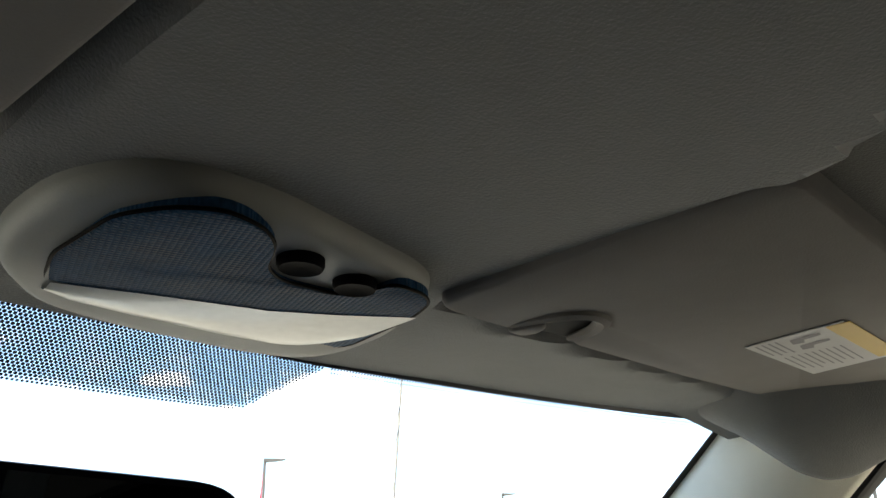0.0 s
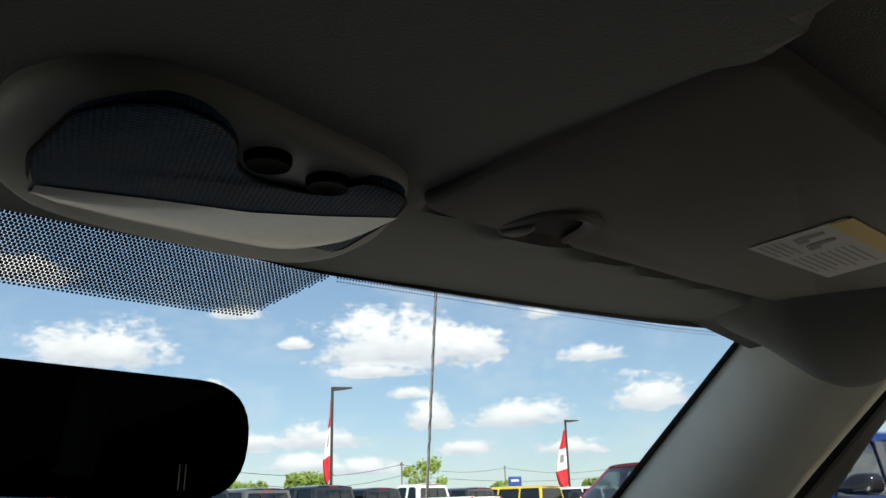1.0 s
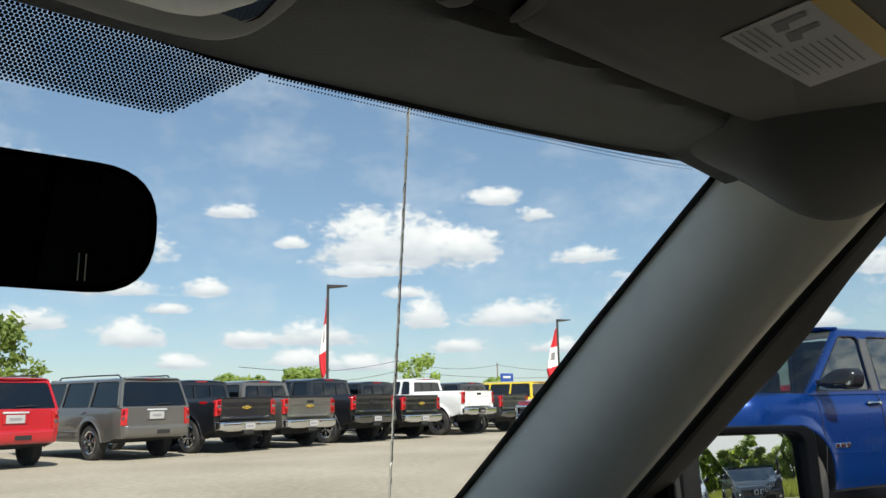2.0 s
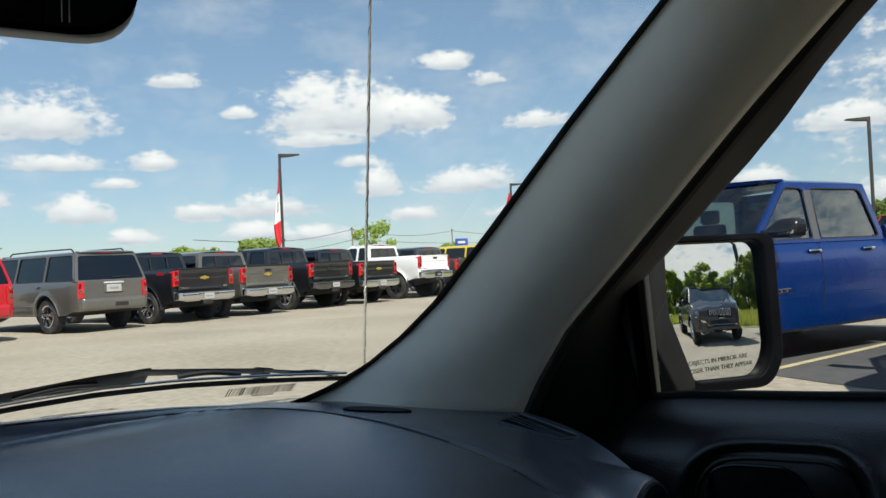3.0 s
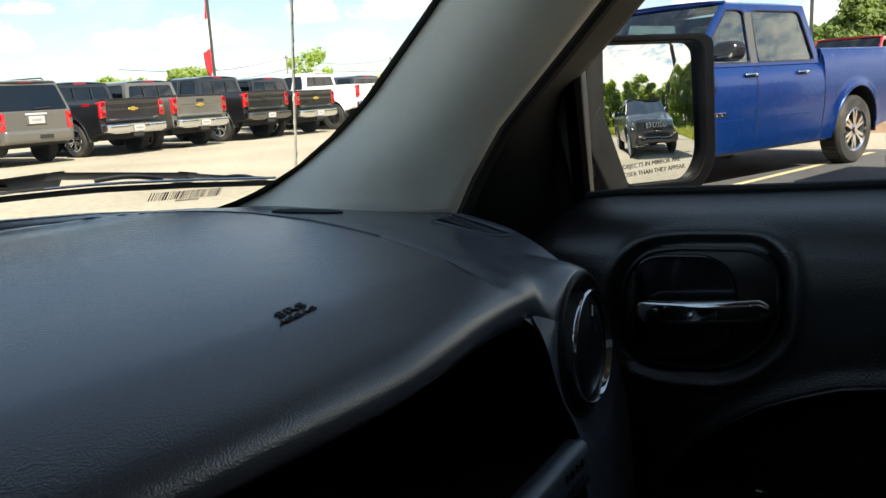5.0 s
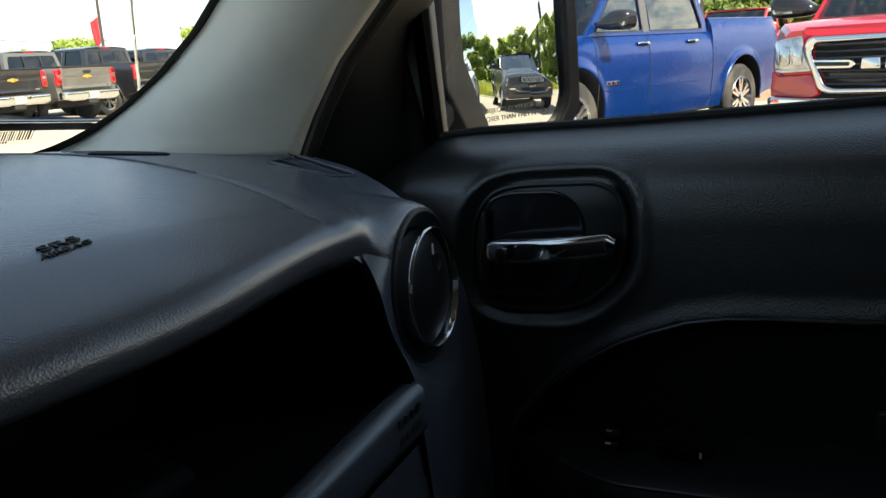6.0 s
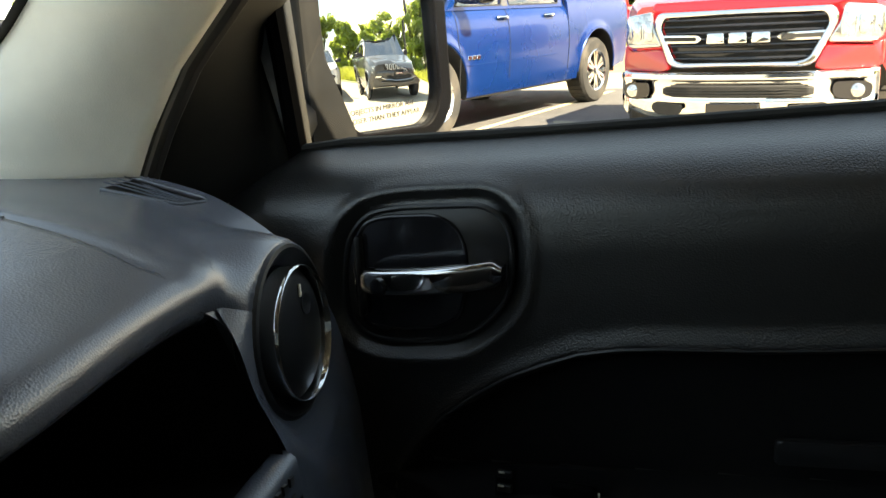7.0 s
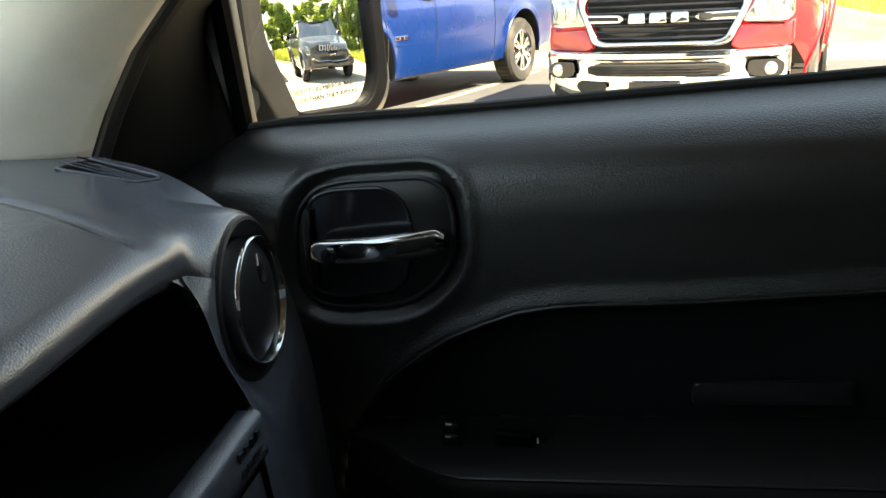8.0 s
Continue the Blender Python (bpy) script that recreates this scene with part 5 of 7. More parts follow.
part("base", lathe([(0.016, 0.0), (0.014, 0.015), (0.006, 0.035), (0.003, 0.05)], 16, m=Matrix.Translation(aerial_at(1.01))), M["rubber"], aer)


def helix():
    return [aerial_at(1.05 + 0.80 * k / 320) + Vector((0.0019 * math.cos(k * 0.5), 0.0019 * math.sin(k * 0.5), 0)) for k in range(320)]


part("wire_wrap", tube(helix(), 0.0008, 5), M["steel"], aer)

# ---------------------------------------------------------------- the car lot
def ground_material():
    m = bpy.data.materials.new("pale worn concrete lot")
    m.use_nodes = True
    N, L = m.node_tree.nodes, m.node_tree.links
    p = N["Principled BSDF"]
    p.inputs["Roughness"].default_value = 0.9
    co = N.new("ShaderNodeTexCoord")

    def tex(scale, detail):
        n = N.new("ShaderNodeTexNoise")
        n.inputs["Scale"].default_value, n.inputs["Detail"].default_value = scale, detail
        L.new(co.outputs["Object"], n.inputs["Vector"])
        return n.outputs["Fac"]

    r = N.new("ShaderNodeValToRGB")
    r.color_ramp.elements[0].position, r.color_ramp.elements[0].color = 0.3, (0.275, 0.24, 0.178, 1)
    r.color_ramp.elements[1].position, r.color_ramp.elements[1].color = 0.7, (0.37, 0.328, 0.255, 1)
    L.new(tex(0.35, 8), r.inputs[0])
    r2 = N.new("ShaderNodeValToRGB")
    r2.color_ramp.elements[0].position, r2.color_ramp.elements[0].color = 0.35, (0.78, 0.78, 0.78, 1)
    r2.color_ramp.elements[1].position, r2.color_ramp.elements[1].color = 0.65, (1.08, 1.08, 1.08, 1)
    L.new(tex(9, 6), r2.inputs[0])
    mx = N.new("ShaderNodeMix")
    mx.data_type, mx.blend_type = "RGBA", "MULTIPLY"
    mx.inputs["Factor"].default_value = 1.0
    L.new(r.outputs[0], mx.inputs["A"])
    L.new(r2.outputs[0], mx.inputs["B"])
    L.new(mx.outputs["Result"], p.inputs["Base Color"])
    b = N.new("ShaderNodeBump")
    b.inputs["Strength"].default_value, b.inputs["Distance"].default_value = 0.5, 0.01
    L.new(tex(60, 4), b.inputs["Height"])
    L.new(b.outputs[0], p.inputs["Normal"])
    return m


M["lot"] = ground_material()
M["asphalt"] = material("grey asphalt", (0.058, 0.058, 0.059), rough=0.9, vary=0.3, vary_scale=0.7, grain=0.5, grain_scale=90, dirt=0.10, dirt_scale=0.4)
tagged(part("ground", grid(40, 40, lambda u, v: (3000 * (u - 0.5), 3000 * (v - 0.5), 0.0)), M["lot"]), "pale worn concrete car lot", "ground", kind="structure")


def flat(name, outline, z, mat, label, cat):
    bm = bmesh.new()
    bm.faces.new([bm.verts.new((x, y, z)) for x, y in outline])
    return tagged(part(name, bm, mat), label, cat, kind="structure")


flat("pavement", [(6.4, -16), (13.1, -16), (13.1, 4.6), (9.0, 4.6), (8.0, 3.45), (7.5, 2.4), (6.7, 0.0)], 0.005, M["asphalt"], "dark grey asphalt parking bay", "pavement")
for k in range(4):
    y = 3.22 - 2.9 * k
    flat("bay_line", [(7.95, y), (12.6, y - 0.75), (12.6, y - 0.85), (7.95, y - 0.1)], 0.010, M["line"], "worn yellow painted bay line", "road marking")


# ---------------------------------------------------------------- vehicles
MESH = {}


def wheel_meshes(key, r, w, rim_mat, spokes):
    if key in MESH:
        return MESH[key]
    side = pose(0, 0, 0, 0, 90, 0)
    hw = w / 2
    tyre = lathe([(r * 0.62, -hw * 0.9), (r * 0.80, -hw), (r * 0.94, -hw * 0.92), (r, -hw * 0.70), (r, hw * 0.70), (r * 0.94, hw * 0.92), (r * 0.80, hw), (r * 0.62, hw * 0.9)], 36, m=side, cap=False)
    # tread blocks
    for k in range(40):
        a = 2 * math.pi * k / 40
        box((0, 0, r), (w * 0.62, 0.05 * r / 0.4, 0.012), bm=tyre, m=pose(0, 0, 0, math.degrees(a), 0, 0))
    drum = lathe([(r * 0.60, -hw * 0.8), (r * 0.60, hw * 0.2), (0.0, hw * 0.2)], 24, m=side)
    rim = lathe([(r * 0.60, -hw * 0.5), (r * 0.66, hw * 0.90), (r * 0.63, hw * 0.98), (r * 0.58, hw * 0.86), (r * 0.55, hw * 0.35)], 36, m=side, cap=False)
    lathe([(r * 0.16, 0), (r * 0.15, hw * 0.85), (r * 0.08, hw * 0.98), (0, hw * 0.98)], 20, bm=rim, m=side)
    for k in range(spokes):
        a = 2 * math.pi * k / spokes
        for s in (-0.16, 0.16):
            box((hw * 0.68, 0, r * 0.36), (hw * 0.32, r * 0.085, r * 0.46), bm=rim, m=pose(0, 0, 0, math.degrees(a + s), 0, 0))
    MESH[key] = (mesh_of("wheel", drum, M["under"]), mesh_of("tyre", tyre, M["tyre"], 30), mesh_of("rim", rim, rim_mat, 30))
    return MESH[key]


def add_wheels(car, wb, track, r, w, rim_mat, spokes, y0=0.0):
    drum, tyre, rim = wheel_meshes((round(r, 3), rim_mat.name, spokes), r, w, rim_mat, spokes)
    for y in (wb / 2 + y0, -wb / 2 + y0):
        for s in (1, -1):
            wh = part("wheel", drum, None, car)
            wh.matrix_basis = pose(s * track / 2, y, r, 0, 0, 0 if s > 0 else 180)
            part("tyre", tyre, None, wh)
            part("rim", rim, None, wh)


def body_shell(L0, L1, halfw, ztop, zlow, arches, crown=0.02, levels=16, n=46, steps=()):
    """Lower body: a side sheet on each flank with round wheel openings, a crowned deck, and end caps.
    halfw(y, z): half width; arches: (y, radius, axle height)."""
    ys = [L0 + (L1 - L0) * i / n for i in range(n + 1)]
    for ya, ra, za in arches:
        ys = [y for y in ys if abs(y - ya) > ra + 0.02]
        ys += [ya + ra * math.cos(math.pi * k / 18) for k in range(19)] + [ya - ra - 0.004, ya + ra + 0.004]
    ys = sorted(ys + list(steps))

    def low(y):
        z = zlow(y)
        for ya, ra, za in arches:
            if abs(y - ya) <= ra + 1e-6:
                z = max(z, za + math.sqrt(max(0.0, ra * ra - (y - ya) ** 2)))
        return z

    bm = bmesh.new()
    rows = []
    for y in ys:
        zb, zt = low(y), ztop(y)
        side = [(halfw(y, zb + (zt - zb) * (k / levels)), zb + (zt - zb) * (k / levels)) for k in range(levels + 1)]
        xt = side[-1][0]
        deck = [(xt * (1 - k / 4), zt + crown * (1 - abs(1 - k / 4) ** 2.5)) for k in range(1, 8)]
        pts = side + deck + [(-x, z) for x, z in reversed(side)]
        rows.append([bm.verts.new((x, y, z)) for x, z in pts])
    m = len(rows[0])
    for a, b in zip(rows, rows[1:]):
        for k in range(m):
            f = bm.faces.new((a[k], a[(k + 1) % m], b[(k + 1) % m], b[k]))
            f.material_index = 1 if k == m - 1 else 0
    bm.faces.new(rows[0])
    bm.faces.new(rows[-1][::-1])
    return bm


def arch_parts(car, halfw, arches, mat, lip=0.018):
    """A dark wheel housing and a raised lip round each wheel opening."""
    for ya, ra, za in arches:
        for s in (1, -1):
            edge = [(ya + ra * math.cos(a), za + ra * math.sin(a)) for a in (math.pi * k / 18 for k in range(19))]
            part("wheel_arch", tube([(s * (halfw(y, z) + 0.002), y, z) for y, z in edge], lip, 6), mat, car)


def greenhouse(car, paint_mat, lines, hb, hr, zb, zr, glass="carglass", rear_glass="carglass", rear_hole=(0.10, 0.86, 0.88), sill=0.035, head=0.13, post=0.055, front_post=0.075, seats=True, trim="satin", front_glass="carglass"):
    """Cab above the belt. lines: pillars from front to rear as (y at the belt, y at the roof)."""
    zt = zr - 0.055
    cab = part("cab", bmesh.new(), paint_mat, car)

    def sx(z):
        t = min(1.0, max(0.0, (z - zb) / (zr - zb)))
        return hb - (hb - hr) * t ** 1.35

    def on(line, z):
        return line[0] + (line[1] - line[0]) * (z - zb) / (zt - zb)

    bm = bmesh.new()
    panes = []
    for s in (1, -1):
        for i, (f, r) in enumerate(zip(lines, lines[1:])):
            f0, r0 = (front_post if i == 0 else post), (post if i < len(lines) - 2 else post * 1.9)
            zl, zh = zb + sill, zt - head + 0.055
            outer = outline_round([(on(r, zb), zb), (on(f, zb), zb), (on(f, zt), zt), (on(r, zt), zt)], 0.004, 5)
            hole = outline_round([(on(r, zl) + r0, zl), (on(f, zl) - f0 * 1.3, zl), (on(f, zh) - f0, zh), (on(r, zh) + r0, zh)], [0.05, 0.03, 0.05, 0.09], 5)
            plate(outer, 0.05, lambda a, b, w, s=s: Vector((s * (sx(b) - 0.05 + w), a, b)), bm=bm, hole=hole)
            panes.append((s, hole))
    # rear wall with its window
    yr0, yr1 = lines[-1]
    lo, hi, nr = rear_hole
    outer = outline_round([(-sx(zb), zb), (sx(zb), zb), (sx(zt), zt), (-sx(zt), zt)], 0.004, 5)
    zl, zh = zb + lo * (zt - zb), zb + hi * (zt - zb)
    rhole = outline_round([(-sx(zl) * nr, zl), (sx(zl) * nr, zl), (sx(zh) * nr, zh), (-sx(zh) * nr, zh)], [0.05, 0.05, 0.07, 0.07], 5)

    def rear_at(a, b, w):
        return Vector((a, on(lines[-1], b) + 0.05 - w - 0.04 * (1 - (a / hb) ** 2), b))

    plate(outer, 0.05, rear_at, bm=bm, hole=rhole)
    # roof
    yf1 = lines[0][1]

    def roof(u, v):
        c = 2 * u - 1
        y = yr1 + (yf1 - yr1) * v + 0.09 * (1 - c * c) * smooth(0.6, 1.0, v) - 0.03 * (1 - c * c) * smooth(0.3, 0.0, v)
        k = (1 - abs(c) ** 4.5)
        ends = smooth(0.0, 0.10, v) ** 0.5 * 0.6 + 0.4
        return c * sx(zt), y, zt + (zr - zt) * k * min(ends, 0.75 + 0.25 * smooth(1.0, 0.85, v)) + 0.012 * (1 - c * c)

    grid(18, 16, roof, bm=bm)
    old = cab.data
    cab.data = mesh_of("cab", bm, paint_mat, 38)
    bpy.data.meshes.remove(old)
    for s, hole in panes:
        part("side_window", plate(hole, 0.004, lambda a, b, w, s=s: Vector((s * (sx(b) - 0.020 + w), a, b))), M[glass], cab)
        part("window_trim", tube([(s * (sx(p.y) - 0.002), p.x, p.y) for p in hole + hole[:1]], 0.009, 4), M[trim], cab)
    part("rear_window", plate(rhole, 0.004, lambda a, b, w: rear_at(a, b, 0.034 + w)), M[rear_glass], cab)

    def screen(u, v):
        c = 2 * u - 1
        z = zb + (zt + 0.01 - zb) * v
        return c * (sx(z) - 0.012), on(lines[0], z) - 0.01 + (0.20 - 0.11 * v) * (1 - c * c), z + 0.006 * (1 - c * c)

    part("windshield", grid(14, 8, screen), M[front_glass], cab)
    part("screen_header", tube([(lambda q: (q[0], q[1] - 0.02, q[2] + 0.004))(screen(k / 14, 1.0)) for k in range(15)], 0.03, 8, radii=[0.020 + 0.016 * math.sin(math.pi * k / 14) ** 0.5 for k in range(15)]), paint_mat, cab)
    part("wiper_cowl", grid(12, 3, lambda u, v: ((2 * u - 1) * (hb - 0.03), lines[0][0] + 0.20 * (1 - (2 * u - 1) ** 2) + 0.14 * v, zb + 0.012 - 0.02 * v)), M["satin"], cab, "black cowl", thick=0.01)
    deck = bmesh.new()
    box((0, (lines[0][0] + yr0) / 2, zb - 0.03), (2 * hb - 0.10, lines[0][0] - yr0 - 0.10, 0.03), bm=deck)
    part("interior", deck, M["under"], cab, "dark cabin interior")
    if seats:
        for y_ in (lines[1][0] + 0.02, lines[1][0] - 0.92):
            if y_ < yr0 + 0.15:
                continue
            for x_ in (-0.42 * hb, 0.42 * hb):
                part("seat_back", box((x_, y_, zb + 0.10), (0.44, 0.13, 0.34)), M["shell"], cab, bevel=0.05, segments=3)
                part("headrest", box((x_, y_ - 0.02, zb + 0.36), (0.25, 0.10, 0.17)), M["shell"], cab, bevel=0.04, segments=3)
    return cab, sx


def mirrors(car, x, y, z, large=False):
    for s in (1, -1):
        k = 1.0 if large else 0.72
        o = outline_round([(0.015, -0.055), (0.10, -0.085), (0.34, -0.095), (0.405, -0.055), (0.41, 0.06), (0.35, 0.105), (0.18, 0.10), (0.03, 0.0)], [0.02, 0.04, 0.05, 0.05, 0.06, 0.05, 0.06, 0.02], 4)
        mm = part("wing_mirror", plate([(s * (x + p.x * k), z + p.y * k) for p in o], 0.17 * k, lambda a, b, w: Vector((a, y - 0.06 + w, b)), chamfer=0.05 * k), M["gloss"] if large else M["satin"], car, "black wing mirror", angle=50)
        if large:
            part("indicator", plate(outline_round([(s * (x + 0.20), z - 0.055), (s * (x + 0.37), z - 0.05), (s * (x + 0.375), z - 0.015), (s * (x + 0.21), z - 0.03)], 0.008, 3), 0.012, lambda a, b, w: Vector((a, y + 0.098 + w, b))), M["lens"], mm, "clear indicator strip")
        part("mirror_arm", box((s * (x - 0.01), y + 0.02, z - 0.03), (0.10, 0.08, 0.06)), M["satin"], mm, bevel=0.01)


def flank(W, ztop, zlow, taper, arches, flare=0.022):
    """Half width over the body: tucked sill, full waist, soft shoulder, swollen over the wheels."""
    prof = [(0.0, 0.940), (0.12, 0.966), (0.24, 0.976), (0.36, 0.988), (0.48, 0.998), (0.60, 1.0), (0.72, 0.996), (0.84, 0.985), (0.93, 0.966), (1.0, 0.925)]

    def half(y, z):
        zb, zt = zlow(y), ztop(y)
        t = min(1.0, max(0.0, (z - zb) / max(0.1, zt - zb)))
        x = W / 2 * taper(y) * interp(t, prof)
        swell = 0.0
        for ya, ra, za in arches:
            swell = max(swell, smooth(ra + 0.11, ra + 0.01, math.hypot(y - ya, z - za)))
        return x + flare * swell * smooth(1.0, 0.7, t)
    return half


def pickup(name, label, m, paint_mat, L=5.75, W=2.0, H=1.94, wb=3.65, r=0.40, lift=0.0, bed_z=1.38, rim="rim", spokes=6, crew=True, front="plain", tail_h=0.40, emblem="gold", chrome_bumper=True, group="", tonneau=False, tail=0.0, lip="none", decal=None):
    car = thing(name, label, "pickup truck", m, group)
    yr, yf = -L / 2 + tail, L / 2
    ax = 0.10                                                  # axles sit a little forward
    z0 = lift
    big = front == "full"
    bed_z = 1.40 if big else bed_z
    cab_r = (-0.88 if big else -0.98) if crew else -0.50
    belt, hood = 1.27 + z0, 1.22 + z0
    cowl = 1.62 if big else 1.20
    rr = r + (0.11 if lift < 0.1 else 0.08)
    arches = [(wb / 2 + ax, rr, r + 0.02), (-wb / 2 + ax, rr, r + 0.02)]

    def top(y):
        if y < cab_r - 0.02:
            return bed_z + z0
        if y < cowl:
            return belt - (0.006 if y > cab_r else 0)
        return interp(y, [(cowl, belt), (cowl + 0.2, belt + 0.005), (yf - 0.60, hood + 0.03), (yf - 0.30, hood - 0.02), (yf - 0.08, hood - 0.13), (yf, hood - 0.22)])

    def low(y):
        nose = 0.42 if big else 0.10
        return (0.36 if big else 0.47) + z0 + nose * smooth(yf - 0.75, yf - 0.35, y) + 0.10 * smooth(yr + 0.75, yr + 0.2, y)

    def taper(y):
        return 1 - (0.19 if big else 0.10) * smooth(yf - 0.75, yf - (0.2 if big else 0.0), y) ** 1.5 - 0.02 * smooth(yr + 0.3, yr, y)

    half = flank(W, top, low, taper, arches)
    part("body", body_shell(yr + 0.10, yf - (0.27 if big else 0.06), half, top, low, arches, steps=(cab_r - 0.021, cab_r - 0.019)), [paint_mat, M["under"]], car, angle=32)
    arch_parts(car, half, arches, paint_mat if big else M["satin"] if lip == "black" else paint_mat, 0.012 if big else 0.016)
    part("wheel_housing", box((0, 0.05, 0.62 + z0 * 0.8), (W * 0.70, wb + 1.3, 0.46)), M["under"], car)
    if crew:
        lines = [(1.62, 0.86), (0.50, 0.47), (cab_r + 0.01, cab_r + 0.20)] if big else [(1.22, 0.50), (-0.02, -0.05), (cab_r + 0.01, cab_r + 0.14)]
    else:
        lines = [(1.22, 0.50), (0.10, 0.07), (cab_r + 0.01, cab_r + 0.12)]
    hb, hr, zb, zr = W * 0.470, W * 0.395, belt - 0.012, H + z0
    cab, sx = greenhouse(car, paint_mat, lines, hb, hr, zb, zr, glass="truckglass" if big else "carglass", front_glass="truckscreen" if big else "carglass", rear_hole=(0.16, 0.84, 0.86), sill=0.04, head=0.12, trim="satin", post=0.065 if big else 0.055)
    for s in (1, -1):
        if big:
            f = lines[1]
            part("pillar_cover", plate([(f[0] - 0.062, zb + 0.03), (f[0] + 0.062, zb + 0.03), (f[1] + 0.062, zr - 0.14), (f[1] - 0.062, zr - 0.14)], 0.006, lambda a, b, w: Vector((s * (sx(b) - 0.001 + w), a, b))), M["pillarblack"], cab, "dark grey pillar cover")
    for s in (-0.27, 0.27):
        part("window_divider", tube([(s * W * 0.5, lines[-1][0] - 0.01, zb + 0.16 * (zr - zb)), (s * W * 0.5, lines[-1][1] - 0.06, zb + 0.76 * (zr - zb))], 0.010, 5), M["under"], cab)
    part("brake_light", box((0, lines[-1][1] + 0.01, zr - 0.045), (0.36, 0.06, 0.04)), M["tail"], cab, "red high brake light", bevel=0.01)
    # bed and tailgate
    part("bed_liner", box((0, (yr + cab_r) / 2 + 0.03, bed_z + z0 + 0.010), (W * 0.78, cab_r - yr - 0.20, 0.03)), M["under"], car, "black bed liner")
    for s in (1, -1):
        part("bed_rail", tube([(s * W * 0.445, yr + 0.10, bed_z + 0.004 + z0), (s * W * 0.445, cab_r - 0.05, bed_z + 0.004 + z0)], 0.024, 8), M["satin"] if not big else paint_mat, car)
    gh = bed_z - 0.84

    def gate_sheet(u, v):
        z = 0.84 + gh * v + z0
        dent = 0.020 * smooth(0.10, 0.16, v) * smooth(0.62, 0.56, v) * smooth(0.02, 0.06, u) * smooth(0.98, 0.94, u)
        return (2 * u - 1) * W * 0.405, yr + 0.03 + dent - 0.022 * smooth(0.80, 0.97, v) + 0.012 * (2 * u - 1) ** 2, z

    gate = part("tailgate", grid(30, 26, gate_sheet), paint_mat, car, thick=0.05, angle=35)
    part("gate_handle", box((0, yr + 0.022, bed_z - 0.11 + z0), (0.25, 0.03, 0.065)), M["satin"], gate, "black gate handle", bevel=0.012)
    part("gate_lip", box((0, yr + 0.045, bed_z + 0.012 + z0), (W * 0.80, 0.10, 0.026)), M["satin"] if not big else paint_mat, gate, bevel=0.01)
    if emblem == "gold":
        part("emblem", plate(outline_round([(-0.15, -0.028), (-0.055, -0.028), (-0.055, -0.05), (0.055, -0.05), (0.055, -0.028), (0.14, -0.028), (0.15, 0.028), (0.055, 0.028), (0.055, 0.05), (-0.055, 0.05), (-0.055, 0.028), (-0.14, 0.028)], 0.004, 2), 0.016, lambda a, b, w: Vector((a, yr + 0.044 - w, bed_z - 0.235 + z0 + b)), chamfer=0.004), M["gold"], gate, "gold cross-shaped emblem")
    elif emblem == "red":
        part("emblem", box((0, yr + 0.03, bed_z - 0.22 + z0), (0.34, 0.02, 0.11)), M["rimdark"], gate, "dark lettered badge as a plain bar", bevel=0.01)
    if not big:
        part("model_badge", box((-W * 0.29, yr + 0.043, 0.90 + z0), (0.34, 0.012, 0.028)), M["rim"], gate, "small bright badge as a plain bar")
        part("model_badge", box((W * 0.33, yr + 0.043, 0.91 + z0), (0.12, 0.012, 0.035)), M["rim"], gate)
    for s in (1, -1):
        tl = part("tail_light", plate(outline_round([(s * W * 0.400, bed_z - 0.02), (s * W * 0.482, bed_z - 0.05), (s * W * 0.488, bed_z - 0.05 - tail_h), (s * W * 0.405, bed_z - 0.02 - tail_h)], [0.02, 0.03, 0.03, 0.02], 4), 0.17, lambda a, b, w: Vector((a, yr + 0.20 - w + 0.10 * max(0, (abs(a) / W - 0.44)) * 4 * (w > 0.1), b + z0)), chamfer=0.02), M["tail"], car, "red tail light")
        for k_, (dz, hh) in enumerate(((0.085, 0.10), (0.32, 0.10))):
            part("lamp_bowl", plate(outline_round([(s * W * 0.412, bed_z - dz + hh / 2 - 0.02), (s * W * 0.462, bed_z - dz + hh / 2 - 0.02), (s * W * 0.462, bed_z - dz - hh / 2 - 0.02), (s * W * 0.412, bed_z - dz - hh / 2 - 0.02)], 0.02, 3), 0.008, lambda a, b, w: Vector((a, yr + 0.032 - w, b + z0))), M["taildark"], tl, "darker lamp bowl")
        part("reverse_lens", plate(outline_round([(s * W * 0.412, bed_z - 0.175), (s * W * 0.465, bed_z - 0.175), (s * W * 0.465, bed_z - 0.235), (s * W * 0.412, bed_z - 0.235)], 0.012, 3), 0.008, lambda a, b, w: Vector((a, yr + 0.030 - w, b + z0))), M["lens"], tl, "clear reverse lens")
    if tonneau:
        part("bed_cover", box((0, (yr + cab_r) / 2 + 0.05, bed_z + 0.035 + z0), (W * 0.90, cab_r - yr - 0.16, 0.035)), M["satin"], car, "black bed cover", bevel=0.014)
    bmp = M["chrome"] if chrome_bumper else M["darkchrome"]

    def rear_bump(u, v):
        c = 2 * u - 1
        ring = [(0.0, 0.815), (-0.13, 0.815), (-0.165, 0.795), (-0.170, 0.74), (-0.165, 0.66), (-0.150, 0.60), (-0.10, 0.575), (0.0, 0.575)]
        p = spline([(a, b, 0) for a, b in ring], v)
        wrap = 0.34 * smooth(0.86, 1.0, abs(c)) ** 2
        dip = 0.035 * smooth(0.30, 0.24, abs(c)) * smooth(0.80, 0.79, p.y)
        return c * W * 0.475, yr + 0.02 + p.x + wrap * (0.5 + 0.5 * (p.x < -0.05)) + dip, p.y + z0 - 0.03 + 0.05 * smooth(0.70, 0.95, abs(c)) * (p.y < 0.62)

    rb = part("rear_bumper", grid(44, 21, rear_bump), bmp, car, "rear bumper", angle=50)
